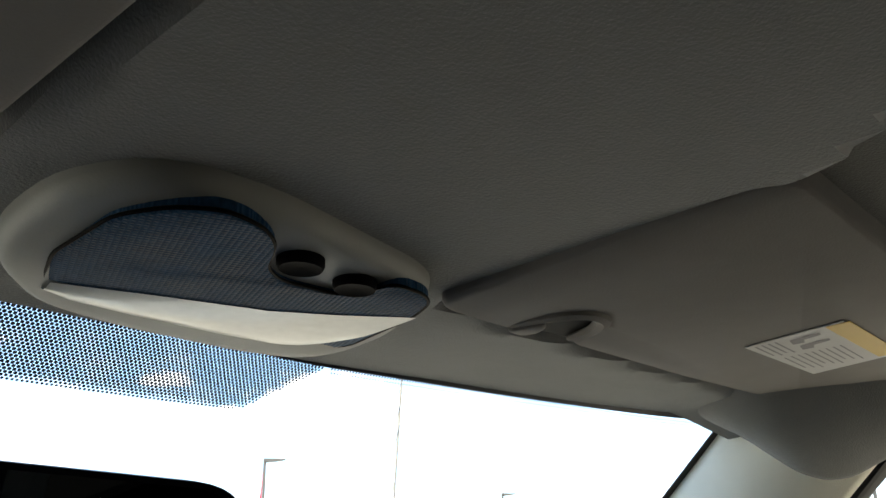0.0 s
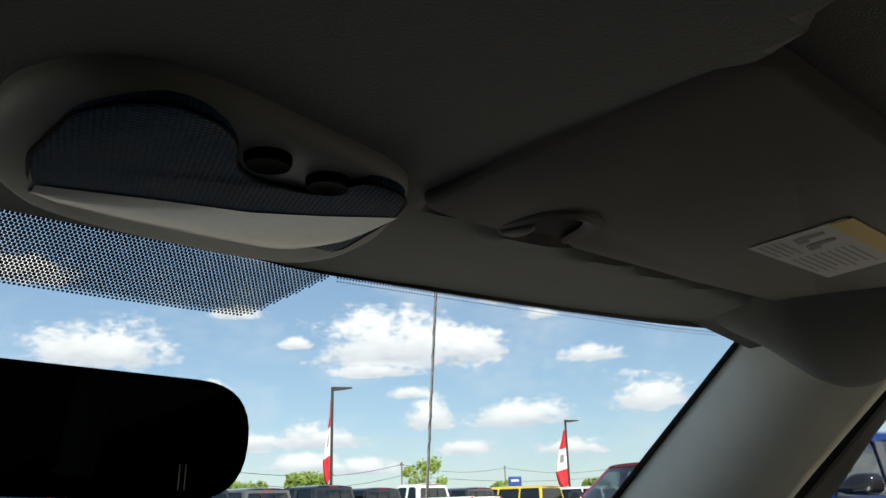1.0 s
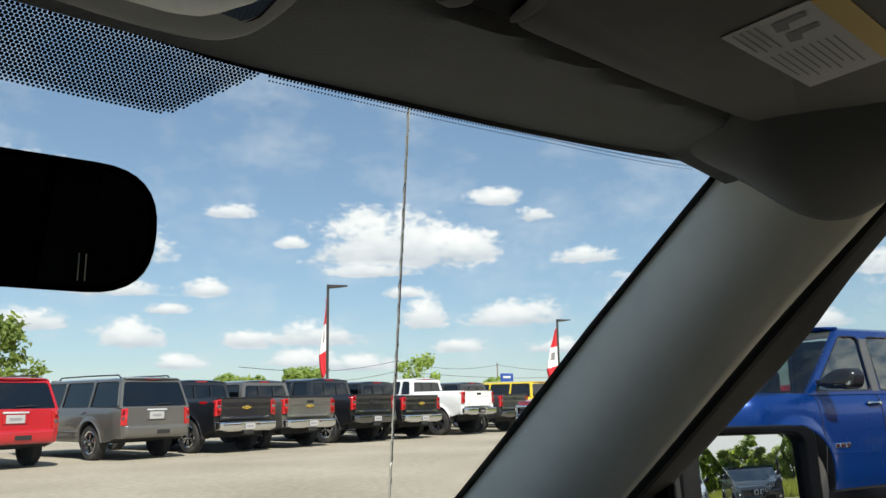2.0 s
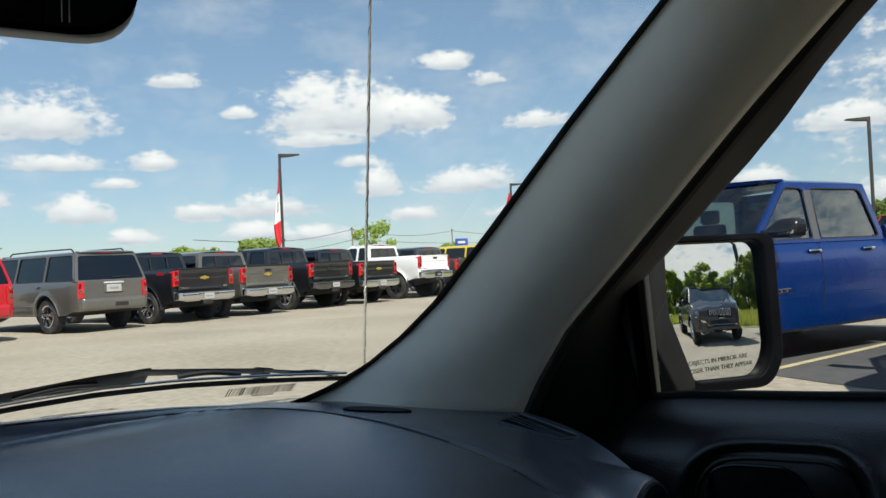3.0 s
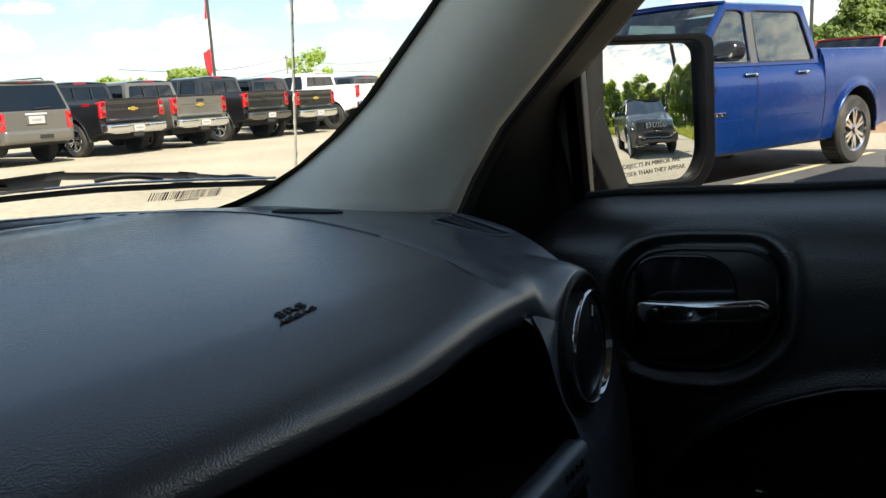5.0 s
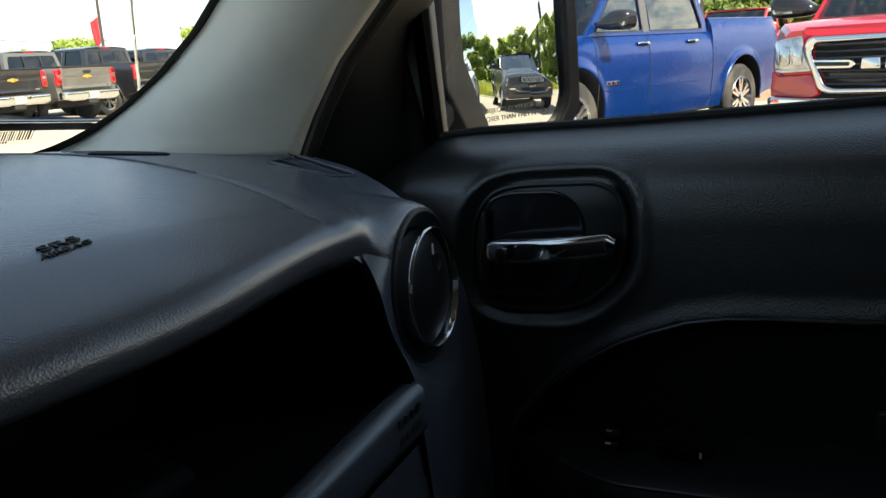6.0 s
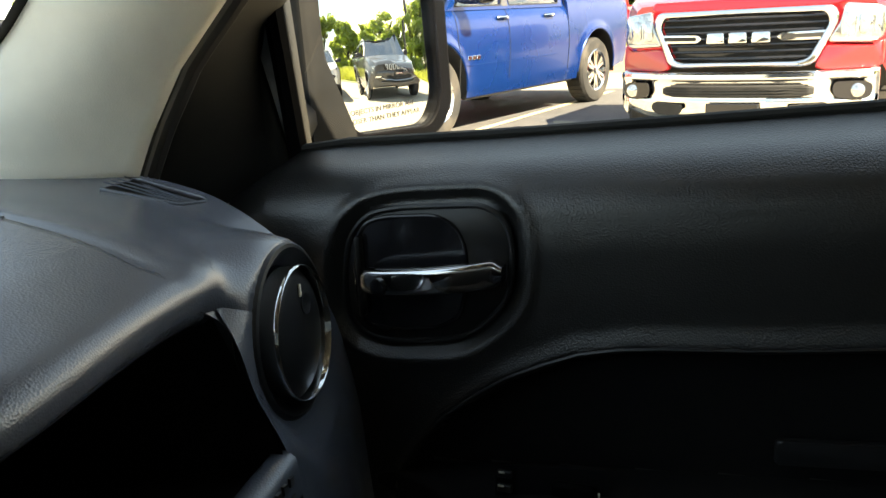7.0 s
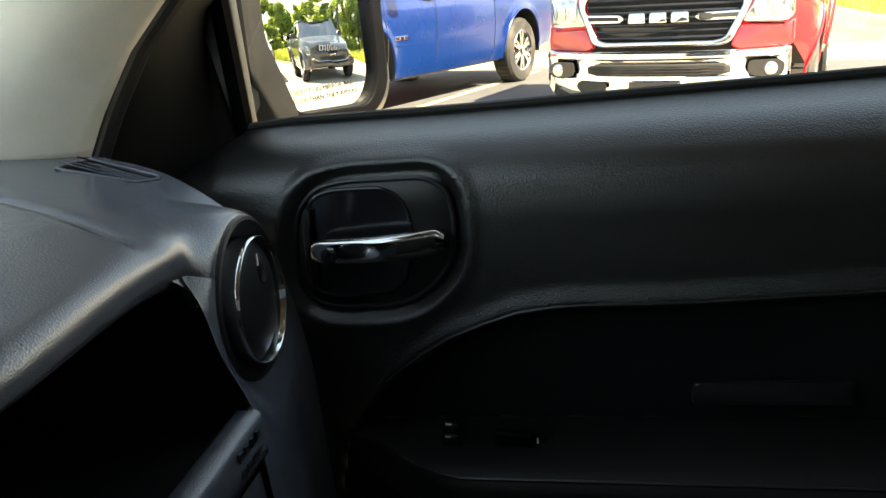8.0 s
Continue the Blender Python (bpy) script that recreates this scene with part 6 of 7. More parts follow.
    part("plate", box((0, yr - 0.130, 0.67 + z0), (0.31, 0.012, 0.14)), M["plate"] if emblem != "none" else M["under"], rb, "pale number plate with plain bars")
    part("plate_bars", box((0, yr - 0.138, 0.67 + z0), (0.22, 0.006, 0.045)), M["ink"], rb)
    part("bumper_step", box((0, yr - 0.055, 0.793 + z0), (W * 0.62, 0.12, 0.012)), M["satin"], rb)
    part("hitch", box((0, yr + 0.02, 0.50 + z0), (0.30, 0.25, 0.10)), M["under"], rb, bevel=0.02)
    for s in (1, -1):
        part("mud_flap", box((s * W * 0.43, -wb / 2 + ax - rr - 0.01, 0.50 + z0 * 0.6), (0.25, 0.015, 0.26)), M["rubber"], car)
        for yh in ((0.62, -0.42) if big else (0.12, -0.84) if crew else (0.22,)):
            z_h = belt - 0.105
            part("door_handle", tube([(s * (half(yh, z_h) + 0.006), yh - 0.105, z_h), (s * (half(yh, z_h) + 0.032), yh - 0.075, z_h + 0.002), (s * (half(yh, z_h) + 0.032), yh + 0.075, z_h + 0.002), (s * (half(yh, z_h) + 0.006), yh + 0.105, z_h)], 0.02, 8), M["chrome"] if big else paint_mat, car, "chrome door handle" if big else "")
        for ys in ((1.50, 0.50, cab_r - 0.02) if big else (1.06, -0.02, cab_r - 0.02) if crew else (1.06, cab_r - 0.02)):
            z1_ = belt - 0.01 if ys > cab_r else bed_z + z0 - 0.02
            pts = [(s * (half(ys, 0.50 + z0 + (z1_ - 0.50 - z0) * k / 12) + 0.0005), ys, 0.50 + z0 + (z1_ - 0.50 - z0) * k / 12) for k in range(13)]
            part("door_gap", tube(pts, 0.0055, 4), M["under"], car)
        if big:
            for k, w_ in enumerate((0.060, 0.075, 0.070)):
                yb_ = 1.31 - 0.085 * k
                part("badge", box((s * (half(yb_, 0.775) + 0.004), yb_, 0.775), (0.012, w_, 0.045)), M["chrome"], car, "chrome badge as a plain bar", bevel=0.006)
            part("crease", tube([(s * (half(1.42 - 0.2 * k, 0.70) - 0.002), 1.42 - 0.2 * k, 0.70) for k in range(11)], 0.006, 6), paint_mat, car)
        elif decal:
            part("badge", box((s * (half(yr + 0.55, bed_z - 0.10 + z0) + 0.003), yr + 0.55, bed_z - 0.10 + z0), (0.008, 0.30, 0.06)), M[decal], car, "bed side badge as a plain bar")
        part("rocker", box((s * W * 0.452, 0.12, low(0.1) + 0.005), (0.07, wb - 2 * rr - 0.1, 0.06)), M["satin"], car, bevel=0.02)
    part("frame", box((0, 0, 0.48 + z0 * 0.7), (0.9, L * 0.82, 0.14)), M["under"], car)
    part("rear_axle", tube([(-W * 0.4, -wb / 2 + ax, r), (W * 0.4, -wb / 2 + ax, r)], 0.07, 8), M["under"], car)
    mirrors(car, W * 0.470, lines[0][0] - (0.25 if big else 0.35), belt + (0.13 if big else 0.09), big)
    add_wheels(car, wb, W - 0.28, r, 0.28, M[rim], spokes, ax)
    if front == "plain":
        part("front_grille", box((0, yf - 0.05, 0.98 + z0), (W * 0.55, 0.08, 0.26)), M["gloss"], car, bevel=0.02)
        part("front_bumper", box((0, yf + 0.01, 0.66 + z0), (W * 0.93, 0.22, 0.24)), bmp, car, "front bumper", bevel=0.05, segments=3)
        for s in (1, -1):
            part("headlight", box((s * W * 0.37, yf - 0.09, 1.0 + z0), (0.34, 0.12, 0.22)), M["lens"], car, "clear headlight", bevel=0.03)
    else:
        ram_front(car, yf, W, z0 - 0.065, paint_mat)
    return car


def ram_front(car, yf, W, z0, paint_mat):
    """A tall grille with a bright surround, barred shutters, lamps, painted corner pieces and a big chrome bumper."""
    KX = 0.90                                                  # all across the nose is drawn to this width

    def pl(off):
        return lambda a, b, w: Vector((-a * KX, yf + off + w - 0.26 * (abs(a) / 1.0) ** 2.2, b + z0))

    outer = outline_round([(-0.66, 1.205), (0.66, 1.205), (0.70, 1.12), (0.56, 0.83), (0.48, 0.805), (-0.48, 0.805), (-0.56, 0.83), (-0.70, 1.12)], [0.05, 0.05, 0.05, 0.06, 0.05, 0.05, 0.06, 0.05], 5)
    inner = [(p.x * 0.905, (p.y - 1.005) * 0.80 + 1.005) for p in outer]
    part("grille_panel", plate([Vector(p) for p in inner], 0.03, pl(-0.03)), M["under"], car, "black grille panel")
    part("grille_surround", plate(outer, 0.07, pl(0.0), hole=inner), M["chrome"], car, "chrome grille surround", bevel=0.018, segments=3)
    for k in range(7):
        z = 0.872 + 0.045 * k
        hw = interp(z, [(0.84, 0.49), (1.11, 0.62), (1.17, 0.60)])
        part("grille_bar", tube([(KX * hw * (j / 5 - 1), yf + 0.022 - 0.26 * abs(hw * (j / 5 - 1)) ** 2.2, z + z0) for j in range(11)], 0.011, 6), M["gloss"], car)
    for s in (1, -1):
        part("chrome_bar", plate(outline_round([(s * 0.31, 1.038), (s * 0.62, 1.045), (s * 0.635, 1.012), (s * 0.605, 0.982), (s * 0.31, 0.982), (s * 0.275, 1.01)], 0.012, 3), 0.03, pl(0.03), hole=None, chamfer=0.008), M["chrome"], car, "chrome grille bar")
        part("bar_slot", plate(outline_round([(s * 0.33, 1.024), (s * 0.60, 1.029), (s * 0.59, 1.000), (s * 0.33, 0.998)], 0.008, 3), 0.004, pl(0.0605)), M["under"], car)
    # brand mark as plain bars
    for k in range(3):
        cx_ = -0.17 + 0.17 * k
        part("badge", plate(outline_round([(cx_ - 0.072, 0.975), (cx_ + 0.072, 0.975), (cx_ + 0.064, 1.050), (cx_ - 0.064, 1.050)], 0.012, 3), 0.045, pl(0.03), chamfer=0.008), M["chrome"], car, "chrome badge as a plain bar")
    for s in (1, -1):
        lamp = outline_round([(s * 0.72, 1.215), (s * 0.985, 1.185), (s * 0.99, 0.985), (s * 0.93, 0.945), (s * 0.62, 0.960), (s * 0.70, 1.10)], [0.03, 0.05, 0.04, 0.04, 0.03, 0.04], 4)
        hl = part("headlight", plate(lamp, 0.05, pl(0.0), chamfer=0.015), M["lens"], car, "clear headlight")
        for lx, w_, lz, h_ in ((0.755, 0.10, 1.075, 0.15), (0.875, 0.10, 1.075, 0.14)):
            part("reflector", plate(outline_round([(s * (lx - w_ / 2), lz - h_ / 2), (s * (lx + w_ / 2), lz - h_ / 2), (s * (lx + w_ / 2), lz + h_ / 2), (s * (lx - w_ / 2), lz + h_ / 2)], 0.03, 4), 0.012, pl(0.046), chamfer=0.01), M["lens"], hl, "bright lamp reflector")
        part("lamp_strip", plate(outline_round([(s * 0.66, 0.985), (s * 0.95, 0.975), (s * 0.95, 0.962), (s * 0.66, 0.972)], 0.004, 2), 0.006, pl(0.049)), M["white"], hl)
        part("corner_panel", plate(outline_round([(s * 0.615, 0.945), (s * 0.93, 0.930), (s * 0.995, 0.970), (s * 1.0, 0.80), (s * 0.94, 0.775), (s * 0.60, 0.775), (s * 0.54, 0.800)], [0.03, 0.02, 0.02, 0.05, 0.04, 0.03, 0.03], 4), 0.07, pl(-0.01), chamfer=0.02), paint_mat, car, "painted corner panel")
        part("fog_surround", plate(outline_round([(s * 0.70, 0.705), (s * 0.90, 0.705), (s * 0.955, 0.675), (s * 0.94, 0.595), (s * 0.86, 0.58), (s * 0.72, 0.60), (s * 0.69, 0.64)], 0.03, 4), 0.012, pl(0.150)), M["gloss"], car, "black fog lamp surround")
        part("fog_light", lathe([(0.046, 0.0), (0.046, 0.014), (0.035, 0.022), (0.0, 0.028)], 20, m=Matrix.Translation((-s * 0.855 * KX, yf + 0.158 - 0.26 * 0.855 ** 2.2, 0.645 + z0)) @ pose(0, 0, 0, -90, 0, 0)), M["lens"], car, "round fog light")
        part("tow_slot", plate(outline_round([(s * 0.40, 0.555), (s * 0.66, 0.565), (s * 0.68, 0.52), (s * 0.62, 0.475), (s * 0.44, 0.475), (s * 0.40, 0.51)], 0.03, 4), 0.012, pl(0.135)), M["under"], car, "black tow hook slot")
        part("hood_rib", tube([(s * 0.36, yf - 0.34, 1.255 + z0), (s * 0.42, yf - 0.9, 1.290 + z0), (s * 0.46, yf - 1.5, 1.295 + z0)], 0.05, 8, radii=[0.02, 0.05, 0.05]), paint_mat, car)
        part("side_lip", plate(outline_round([(s * 0.90, 0.78), (s * 0.985, 0.79), (s * 0.99, 0.50), (s * 0.93, 0.44)], 0.03, 3), 0.06, pl(0.05), chamfer=0.02), M["chrome"], car)
    part("hood_lip", plate(outline_round([(-0.72, 1.275), (0.72, 1.275), (0.74, 1.225), (0.66, 1.210), (-0.66, 1.210), (-0.74, 1.225)], 0.02, 3), 0.05, pl(-0.03), chamfer=0.02), paint_mat, car)

    def bumper(u, v):
        a = -0.985 + 1.97 * u
        ring = [(0.775, 0.05), (0.780, 0.115), (0.765, 0.140), (0.735, 0.142), (0.715, 0.128), (0.64, 0.124), (0.60, 0.122), (0.575, 0.128), (0.53, 0.115), (0.48, 0.09), (0.44, 0.04)]
        k = v * (len(ring) - 1)
        i = min(len(ring) - 2, int(k))
        f = k - i
        z, d = (ring[i][j] + (ring[i + 1][j] - ring[i][j]) * f for j in (0, 1))
        z += 0.05 * smooth(0.72, 0.98, abs(a)) * (z < 0.56)
        return -a * KX, yf + d - 0.26 * abs(a) ** 2.2, z + z0

    part("front_bumper", grid(48, 30, bumper), M["chrome"], car, "big chrome front bumper", thick=0.02, angle=50)
    def curved(a0, a1, z_lo, z_hi, off, n=24):
        """A panel that follows the bumper's bow; its ends narrow a little."""
        def at(u, v):
            a_ = a0 + (a1 - a0) * u
            e = 1 - 0.5 * (smooth(0.08, 0.0, u) + smooth(0.92, 1.0, u))
            zc = (z_lo + z_hi) / 2
            return -a_ * KX, yf + off - 0.26 * abs(a_) ** 2.2, zc + (z_lo + (z_hi - z_lo) * v - zc) * e + z0
        return grid(n, 4, at)

    part("intake", curved(-0.57, 0.57, 0.607, 0.693, 0.150), M["under"], car, "black bumper intake", thick=0.006)
    for k in range(4):
        part("intake_bar", tube([(-0.54 * KX, yf + 0.160 - 0.26 * 0.54 ** 2.2, 0.622 + 0.02 * k + z0), (-0.3, yf + 0.160 - 0.26 * 0.3 ** 2.2, 0.622 + 0.02 * k + z0), (0, yf + 0.160, 0.622 + 0.02 * k + z0), (0.3, yf + 0.160 - 0.26 * 0.3 ** 2.2, 0.622 + 0.02 * k + z0), (0.54 * KX, yf + 0.160 - 0.26 * 0.54 ** 2.2, 0.622 + 0.02 * k + z0)], 0.003, 5), M["under"], car)
    pp = part("front_plate", box((0, yf + 0.160, 0.49 + z0), (0.36, 0.02, 0.16)), M["gloss"], car, "black dealer plate with plain bars", bevel=0.008)
    part("plate_bars", box((0, yf + 0.172, 0.465 + z0), (0.27, 0.006, 0.03)), M["rim"], pp)
    part("plate_arc", tube([(-0.10, yf + 0.173, 0.50 + z0), (0, yf + 0.173, 0.515 + z0), (0.10, yf + 0.173, 0.50 + z0)], 0.005, 6), M["rim"], pp)


def suv(name, label, m, paint_mat, L=5.15, W=1.98, H=1.90, wb=2.95, r=0.39, belt=1.20, hood=1.15, low=0.42, rear_slope=0.22, front="plain", rim="rim", spokes=5, group="", rack=True, cladding=None, bright_trim=False):
    car = thing(name, label, "SUV", m, group)
    yr, yf = -L / 2, L / 2
    ax = 0.05
    ra_ = r + 0.085
    arches = [(wb / 2 + ax, ra_, r + 0.01), (-wb / 2 + ax, ra_, r + 0.01)]
    jeep = front == "jeep"
    wsb = yf - 1.35 if L > 5 else yf - (1.42 if jeep else 1.25)

    def top(y):
        return interp(y, [(yr, belt - 0.02), (yr + 0.1, belt), (wsb, belt), (wsb + 0.15, belt + 0.005), (yf - 0.55, hood + 0.015), (yf - 0.25, hood - 0.02), (yf - 0.10, hood - 0.07), (yf, hood - 0.16)])

    def lower(y):
        return low + 0.05 * smooth(yf - 0.6, yf, y) + 0.10 * smooth(yr + 0.6, yr + 0.1, y)

    def taper(y):
        return 1 - 0.16 * smooth(yf - 0.7, yf, y) ** 1.8 - 0.085 * smooth(yr + 0.30, yr, y) ** 1.8

    half = flank(W, top, lower, taper, arches, 0.026)
    part("body", body_shell(yr + 0.02, yf - 0.02, half, top, lower, arches), [paint_mat, M["under"]], car, angle=32)
    arch_parts(car, half, arches, paint_mat if cladding is None else M[cladding], 0.022)
    part("wheel_housing", box((0, 0.03, low + 0.26), (W * 0.70, L * 0.88, 0.40)), M["under"], car)
    hb, hr, zb, zr = W * 0.462, W * 0.375, belt - 0.012, H - 0.02
    y0, y1 = yr + 0.06, wsb + 0.05
    step = (y1 - 0.30 - y0) / 3
    b1, b2 = y0 + 2 * step + 0.06, y0 + step + 0.04
    lines = [(y1, y1 - (0.80 if jeep else 0.66)), (b1, b1 - 0.05), (b2, b2 - 0.02), (y0, y0 + rear_slope)]
    cab, sx = greenhouse(car, paint_mat, lines, hb, hr, zb, zr, glass="carglass", rear_glass="carglass", front_glass="suvscreen" if jeep else "carglass", rear_hole=(0.05, 0.90, 0.93), sill=0.03, head=0.11, trim="chrome" if bright_trim else "satin", post=0.045)
    part("brake_light", box((0, lines[-1][1] - 0.02, zr - 0.05), (0.38, 0.10, 0.045)), M["tail"], cab, "red high brake light", bevel=0.014)
    part("spoiler", grid(16, 4, lambda u, v: ((2 * u - 1) * hr * 0.95, lines[-1][1] + 0.08 - 0.16 * v + 0.03 * (2 * u - 1) ** 2, zr - 0.012 - 0.022 * v)), paint_mat, cab, thick=0.02)
    part("rear_wiper", tube([(0.0, lines[-1][0] - 0.03, zb + 0.08), (0.42, lines[-1][0] - 0.025, zb + 0.10)], 0.010, 5), M["under"], cab)
    for s in (1, -1):
        tl = part("tail_light", plate(outline_round([(s * W * 0.375, belt - 0.01), (s * W * 0.448, belt - 0.03), (s * W * 0.462, belt - 0.40), (s * W * 0.385, belt - 0.42)], [0.03, 0.04, 0.03, 0.03], 4), 0.17, lambda a, b, w: Vector((a, yr + 0.15 - w + 0.5 * max(0, (abs(a) / W - 0.42)) * 2, b)), chamfer=0.02), M["tail"], car, "red tail light")
        part("lamp_bowl", plate(outline_round([(s * W * 0.395, belt - 0.05), (s * W * 0.440, belt - 0.06), (s * W * 0.445, belt - 0.17), (s * W * 0.398, belt - 0.17)], 0.02, 3), 0.01, lambda a, b, w: Vector((a, yr + 0.0 - w, b))), M["taildark"], tl, "darker lamp bowl")
        part("reverse_lens", plate(outline_round([(s * W * 0.395, belt - 0.21), (s * W * 0.445, belt - 0.21), (s * W * 0.448, belt - 0.28), (s * W * 0.398, belt - 0.28)], 0.02, 3), 0.01, lambda a, b, w: Vector((a, yr + 0.0 - w, b))), M["lens"], tl, "clear reverse lens")
        if rack:
            q0, q1 = lines[-1][1] + 0.25, lines[0][1] - (0.60 if jeep else 0.25)
            part("roof_rail", tube([(s * hr * 0.88, q0, zr - 0.02), (s * hr * 0.88, q0 + 0.10, zr + (0.012 if jeep else 0.045)), (s * hr * 0.88, (q0 + q1) / 2, zr + (0.02 if jeep else 0.055)), (s * hr * 0.88, q1 - 0.1, zr + (0.012 if jeep else 0.045)), (s * hr * 0.88, q1, zr - 0.01)], 0.017, 8), M["satin"] if not jeep else M["silver"], car, "roof rail")
        for yh in (b1 + 0.12, b2 + 0.12):
            z_h = belt - 0.10
            part("door_handle", tube([(s * (half(yh, z_h) + 0.004), yh - 0.10, z_h), (s * (half(yh, z_h) + 0.028), yh - 0.06, z_h), (s * (half(yh, z_h) + 0.028), yh + 0.06, z_h), (s * (half(yh, z_h) + 0.004), yh + 0.10, z_h)], 0.016, 6), M["chrome"] if cladding is None else paint_mat, car)
        for ys in (y1 - 0.10, b1 - 0.02, b2 - 0.02):
            if any(abs(ys - a[0]) < a[1] for a in arches):
                continue
            part("door_gap", tube([(s * (half(ys, low + 0.1 + (belt - low - 0.12) * k / 10) + 0.0005), ys, low + 0.1 + (belt - low - 0.12) * k / 10) for k in range(11)], 0.005, 4), M["under"], car)
        part("side_strip", tube([(s * (half(y_, low + 0.22) + 0.001), y_, low + 0.22) for y_ in (-wb / 2 + ax + ra_ + 0.08 + (wb - 2 * ra_ - 0.16) * k / 6 for k in range(7))], 0.022, 6), paint_mat if cladding is None else M[cladding], car)
    part("liftgate_seam", tube([(-W * 0.37, yr + 0.018, belt - 0.44), (W * 0.37, yr + 0.018, belt - 0.44)], 0.006, 4), M["under"], car)
    part("plate_recess", box((0, yr + 0.012, belt - 0.17), (0.50, 0.03, 0.24)), paint_mat, car, bevel=0.012)
    pl_ = part("plate", box((0, yr - 0.008, belt - 0.185), (0.38, 0.016, 0.17)), M["plate"], car, "pale number plate with plain bars", bevel=0.005)
    part("plate_bars", box((0, yr - 0.018, belt - 0.185), (0.24, 0.004, 0.05)), M["ink"], pl_)
    part("gate_strip", box((0, yr - 0.006, belt - 0.055), (0.52, 0.03, 0.04)), M["silver"] if not bright_trim else M["chrome"], car, "bright strip", bevel=0.008)

    def bump(u, v):
        c = 2 * u - 1
        ring = [(0.03, 0.30), (-0.07, 0.295), (-0.10, 0.27), (-0.105, 0.18), (-0.09, 0.08), (-0.05, 0.02), (0.03, 0.0)]
        p = spline([(a, b, 0) for a, b in ring], v)
        return c * W * 0.472, yr + 0.03 + p.x + 0.36 * smooth(0.80, 1.0, abs(c)) ** 2, low + 0.08 + p.y

    rb = part("rear_bumper", grid(36, 18, bump), paint_mat, car, angle=50)
    part("hitch_cover", box((0.15, yr - 0.074, low + 0.22), (0.34, 0.014, 0.09)), M["under"], rb, bevel=0.006)
    mirrors(car, W * 0.455, y1 - 0.42, belt + 0.08)
    add_wheels(car, wb, W - 0.27, r, 0.26, M[rim], spokes, ax)
    part("frame", box((0, 0, low + 0.02), (1.2, L * 0.7, 0.12)), M["under"], car)
    if jeep:
        fz = hood - 0.20
        gp = part("grille_panel", plate(outline_round([(-W * 0.27, fz + 0.085), (W * 0.27, fz + 0.085), (W * 0.255, fz - 0.09), (-W * 0.255, fz - 0.09)], 0.03, 4), 0.06, lambda a, b, w: Vector((a, yf - 0.03 + w - 0.10 * abs(a) ** 2, b)), chamfer=0.015), M["gloss"] if paint_mat is not M["whitepaint"] else M["under"], car)
        for k in range(7):
            cx_ = (k - 3) * W * 0.068
            sl = part("grille_slot", plate(outline_round([(cx_ - 0.052, fz + 0.075), (cx_ + 0.052, fz + 0.075), (cx_ + 0.048, fz - 0.078), (cx_ - 0.048, fz - 0.078)], 0.02, 3), 0.014, lambda a, b, w: Vector((a, yf + 0.024 + w - 0.10 * abs(a) ** 2, b)), chamfer=0.005), M["silver"] if paint_mat is not M["whitepaint"] else M["rim"], gp, "bright ringed slot")
            part("slot_hole", plate(outline_round([(cx_ - 0.026, fz + 0.055), (cx_ + 0.026, fz + 0.055), (cx_ + 0.024, fz - 0.058), (cx_ - 0.024, fz - 0.058)], 0.014, 3), 0.004, lambda a, b, w: Vector((a, yf + 0.037 + w - 0.10 * abs(a) ** 2, b))), M["under"], sl)
        for s in (1, -1):
            hl = part("headlight", plate(outline_round([(s * W * 0.285, fz + 0.075), (s * W * 0.455, fz + 0.07), (s * W * 0.45, fz - 0.02), (s * W * 0.38, fz - 0.055), (s * W * 0.29, fz - 0.045)], 0.02, 4), 0.14, lambda a, b, w: Vector((a, yf - 0.13 + w - 0.42 * max(0, abs(a) - 0.5), b)), chamfer=0.02), M["lens"], car, "clear headlight")
            part("lamp_bowl", lathe([(0.042, 0.0), (0.036, 0.012), (0.0, 0.016)], 16, m=Matrix.Translation((s * W * 0.345, yf + 0.005 - 0.42 * max(0, W * 0.345 - 0.5), fz + 0.012)) @ pose(0, 0, 0, -90)), M["under"], hl)
            part("fog_surround", plate(outline_round([(s * W * 0.28, fz - 0.24), (s * W * 0.42, fz - 0.225), (s * W * 0.43, fz - 0.30), (s * W * 0.30, fz - 0.33)], 0.03, 4), 0.02, lambda a, b, w: Vector((a, yf + 0.055 + w - 0.42 * max(0, abs(a) - 0.5), b))), M["under"], car)
            part("fog_light", plate(outline_round([(s * W * 0.30, fz - 0.25), (s * W * 0.40, fz - 0.24), (s * W * 0.40, fz - 0.285), (s * W * 0.31, fz - 0.30)], 0.02, 4), 0.012, lambda a, b, w: Vector((a, yf + 0.074 + w - 0.42 * max(0, abs(a) - 0.5), b))), M["rim"], car, "clear fog light")

        def fbump(u, v):
            c = 2 * u - 1
            ring = [(-0.02, -0.10), (0.05, -0.11), (0.075, -0.15), (0.07, -0.24), (0.06, -0.32), (0.03, -0.40), (-0.04, -0.45)]
            p = spline([(a, b, 0) for a, b in ring], v)
            return c * W * 0.46, yf + p.x - 0.42 * max(0, abs(c) * W * 0.46 - 0.5) - 0.10 * smooth(0.85, 1.0, abs(c)) ** 2, fz + p.y

        fb = part("front_bumper", grid(36, 18, fbump), paint_mat, car, angle=50)
        part("intake", plate(outline_round([(-W * 0.25, fz - 0.24), (W * 0.25, fz - 0.24), (W * 0.21, fz - 0.335), (-W * 0.21, fz - 0.335)], 0.02, 4), 0.01, lambda a, b, w: Vector((a, yf + 0.062 + w, b))), M["under"], fb)
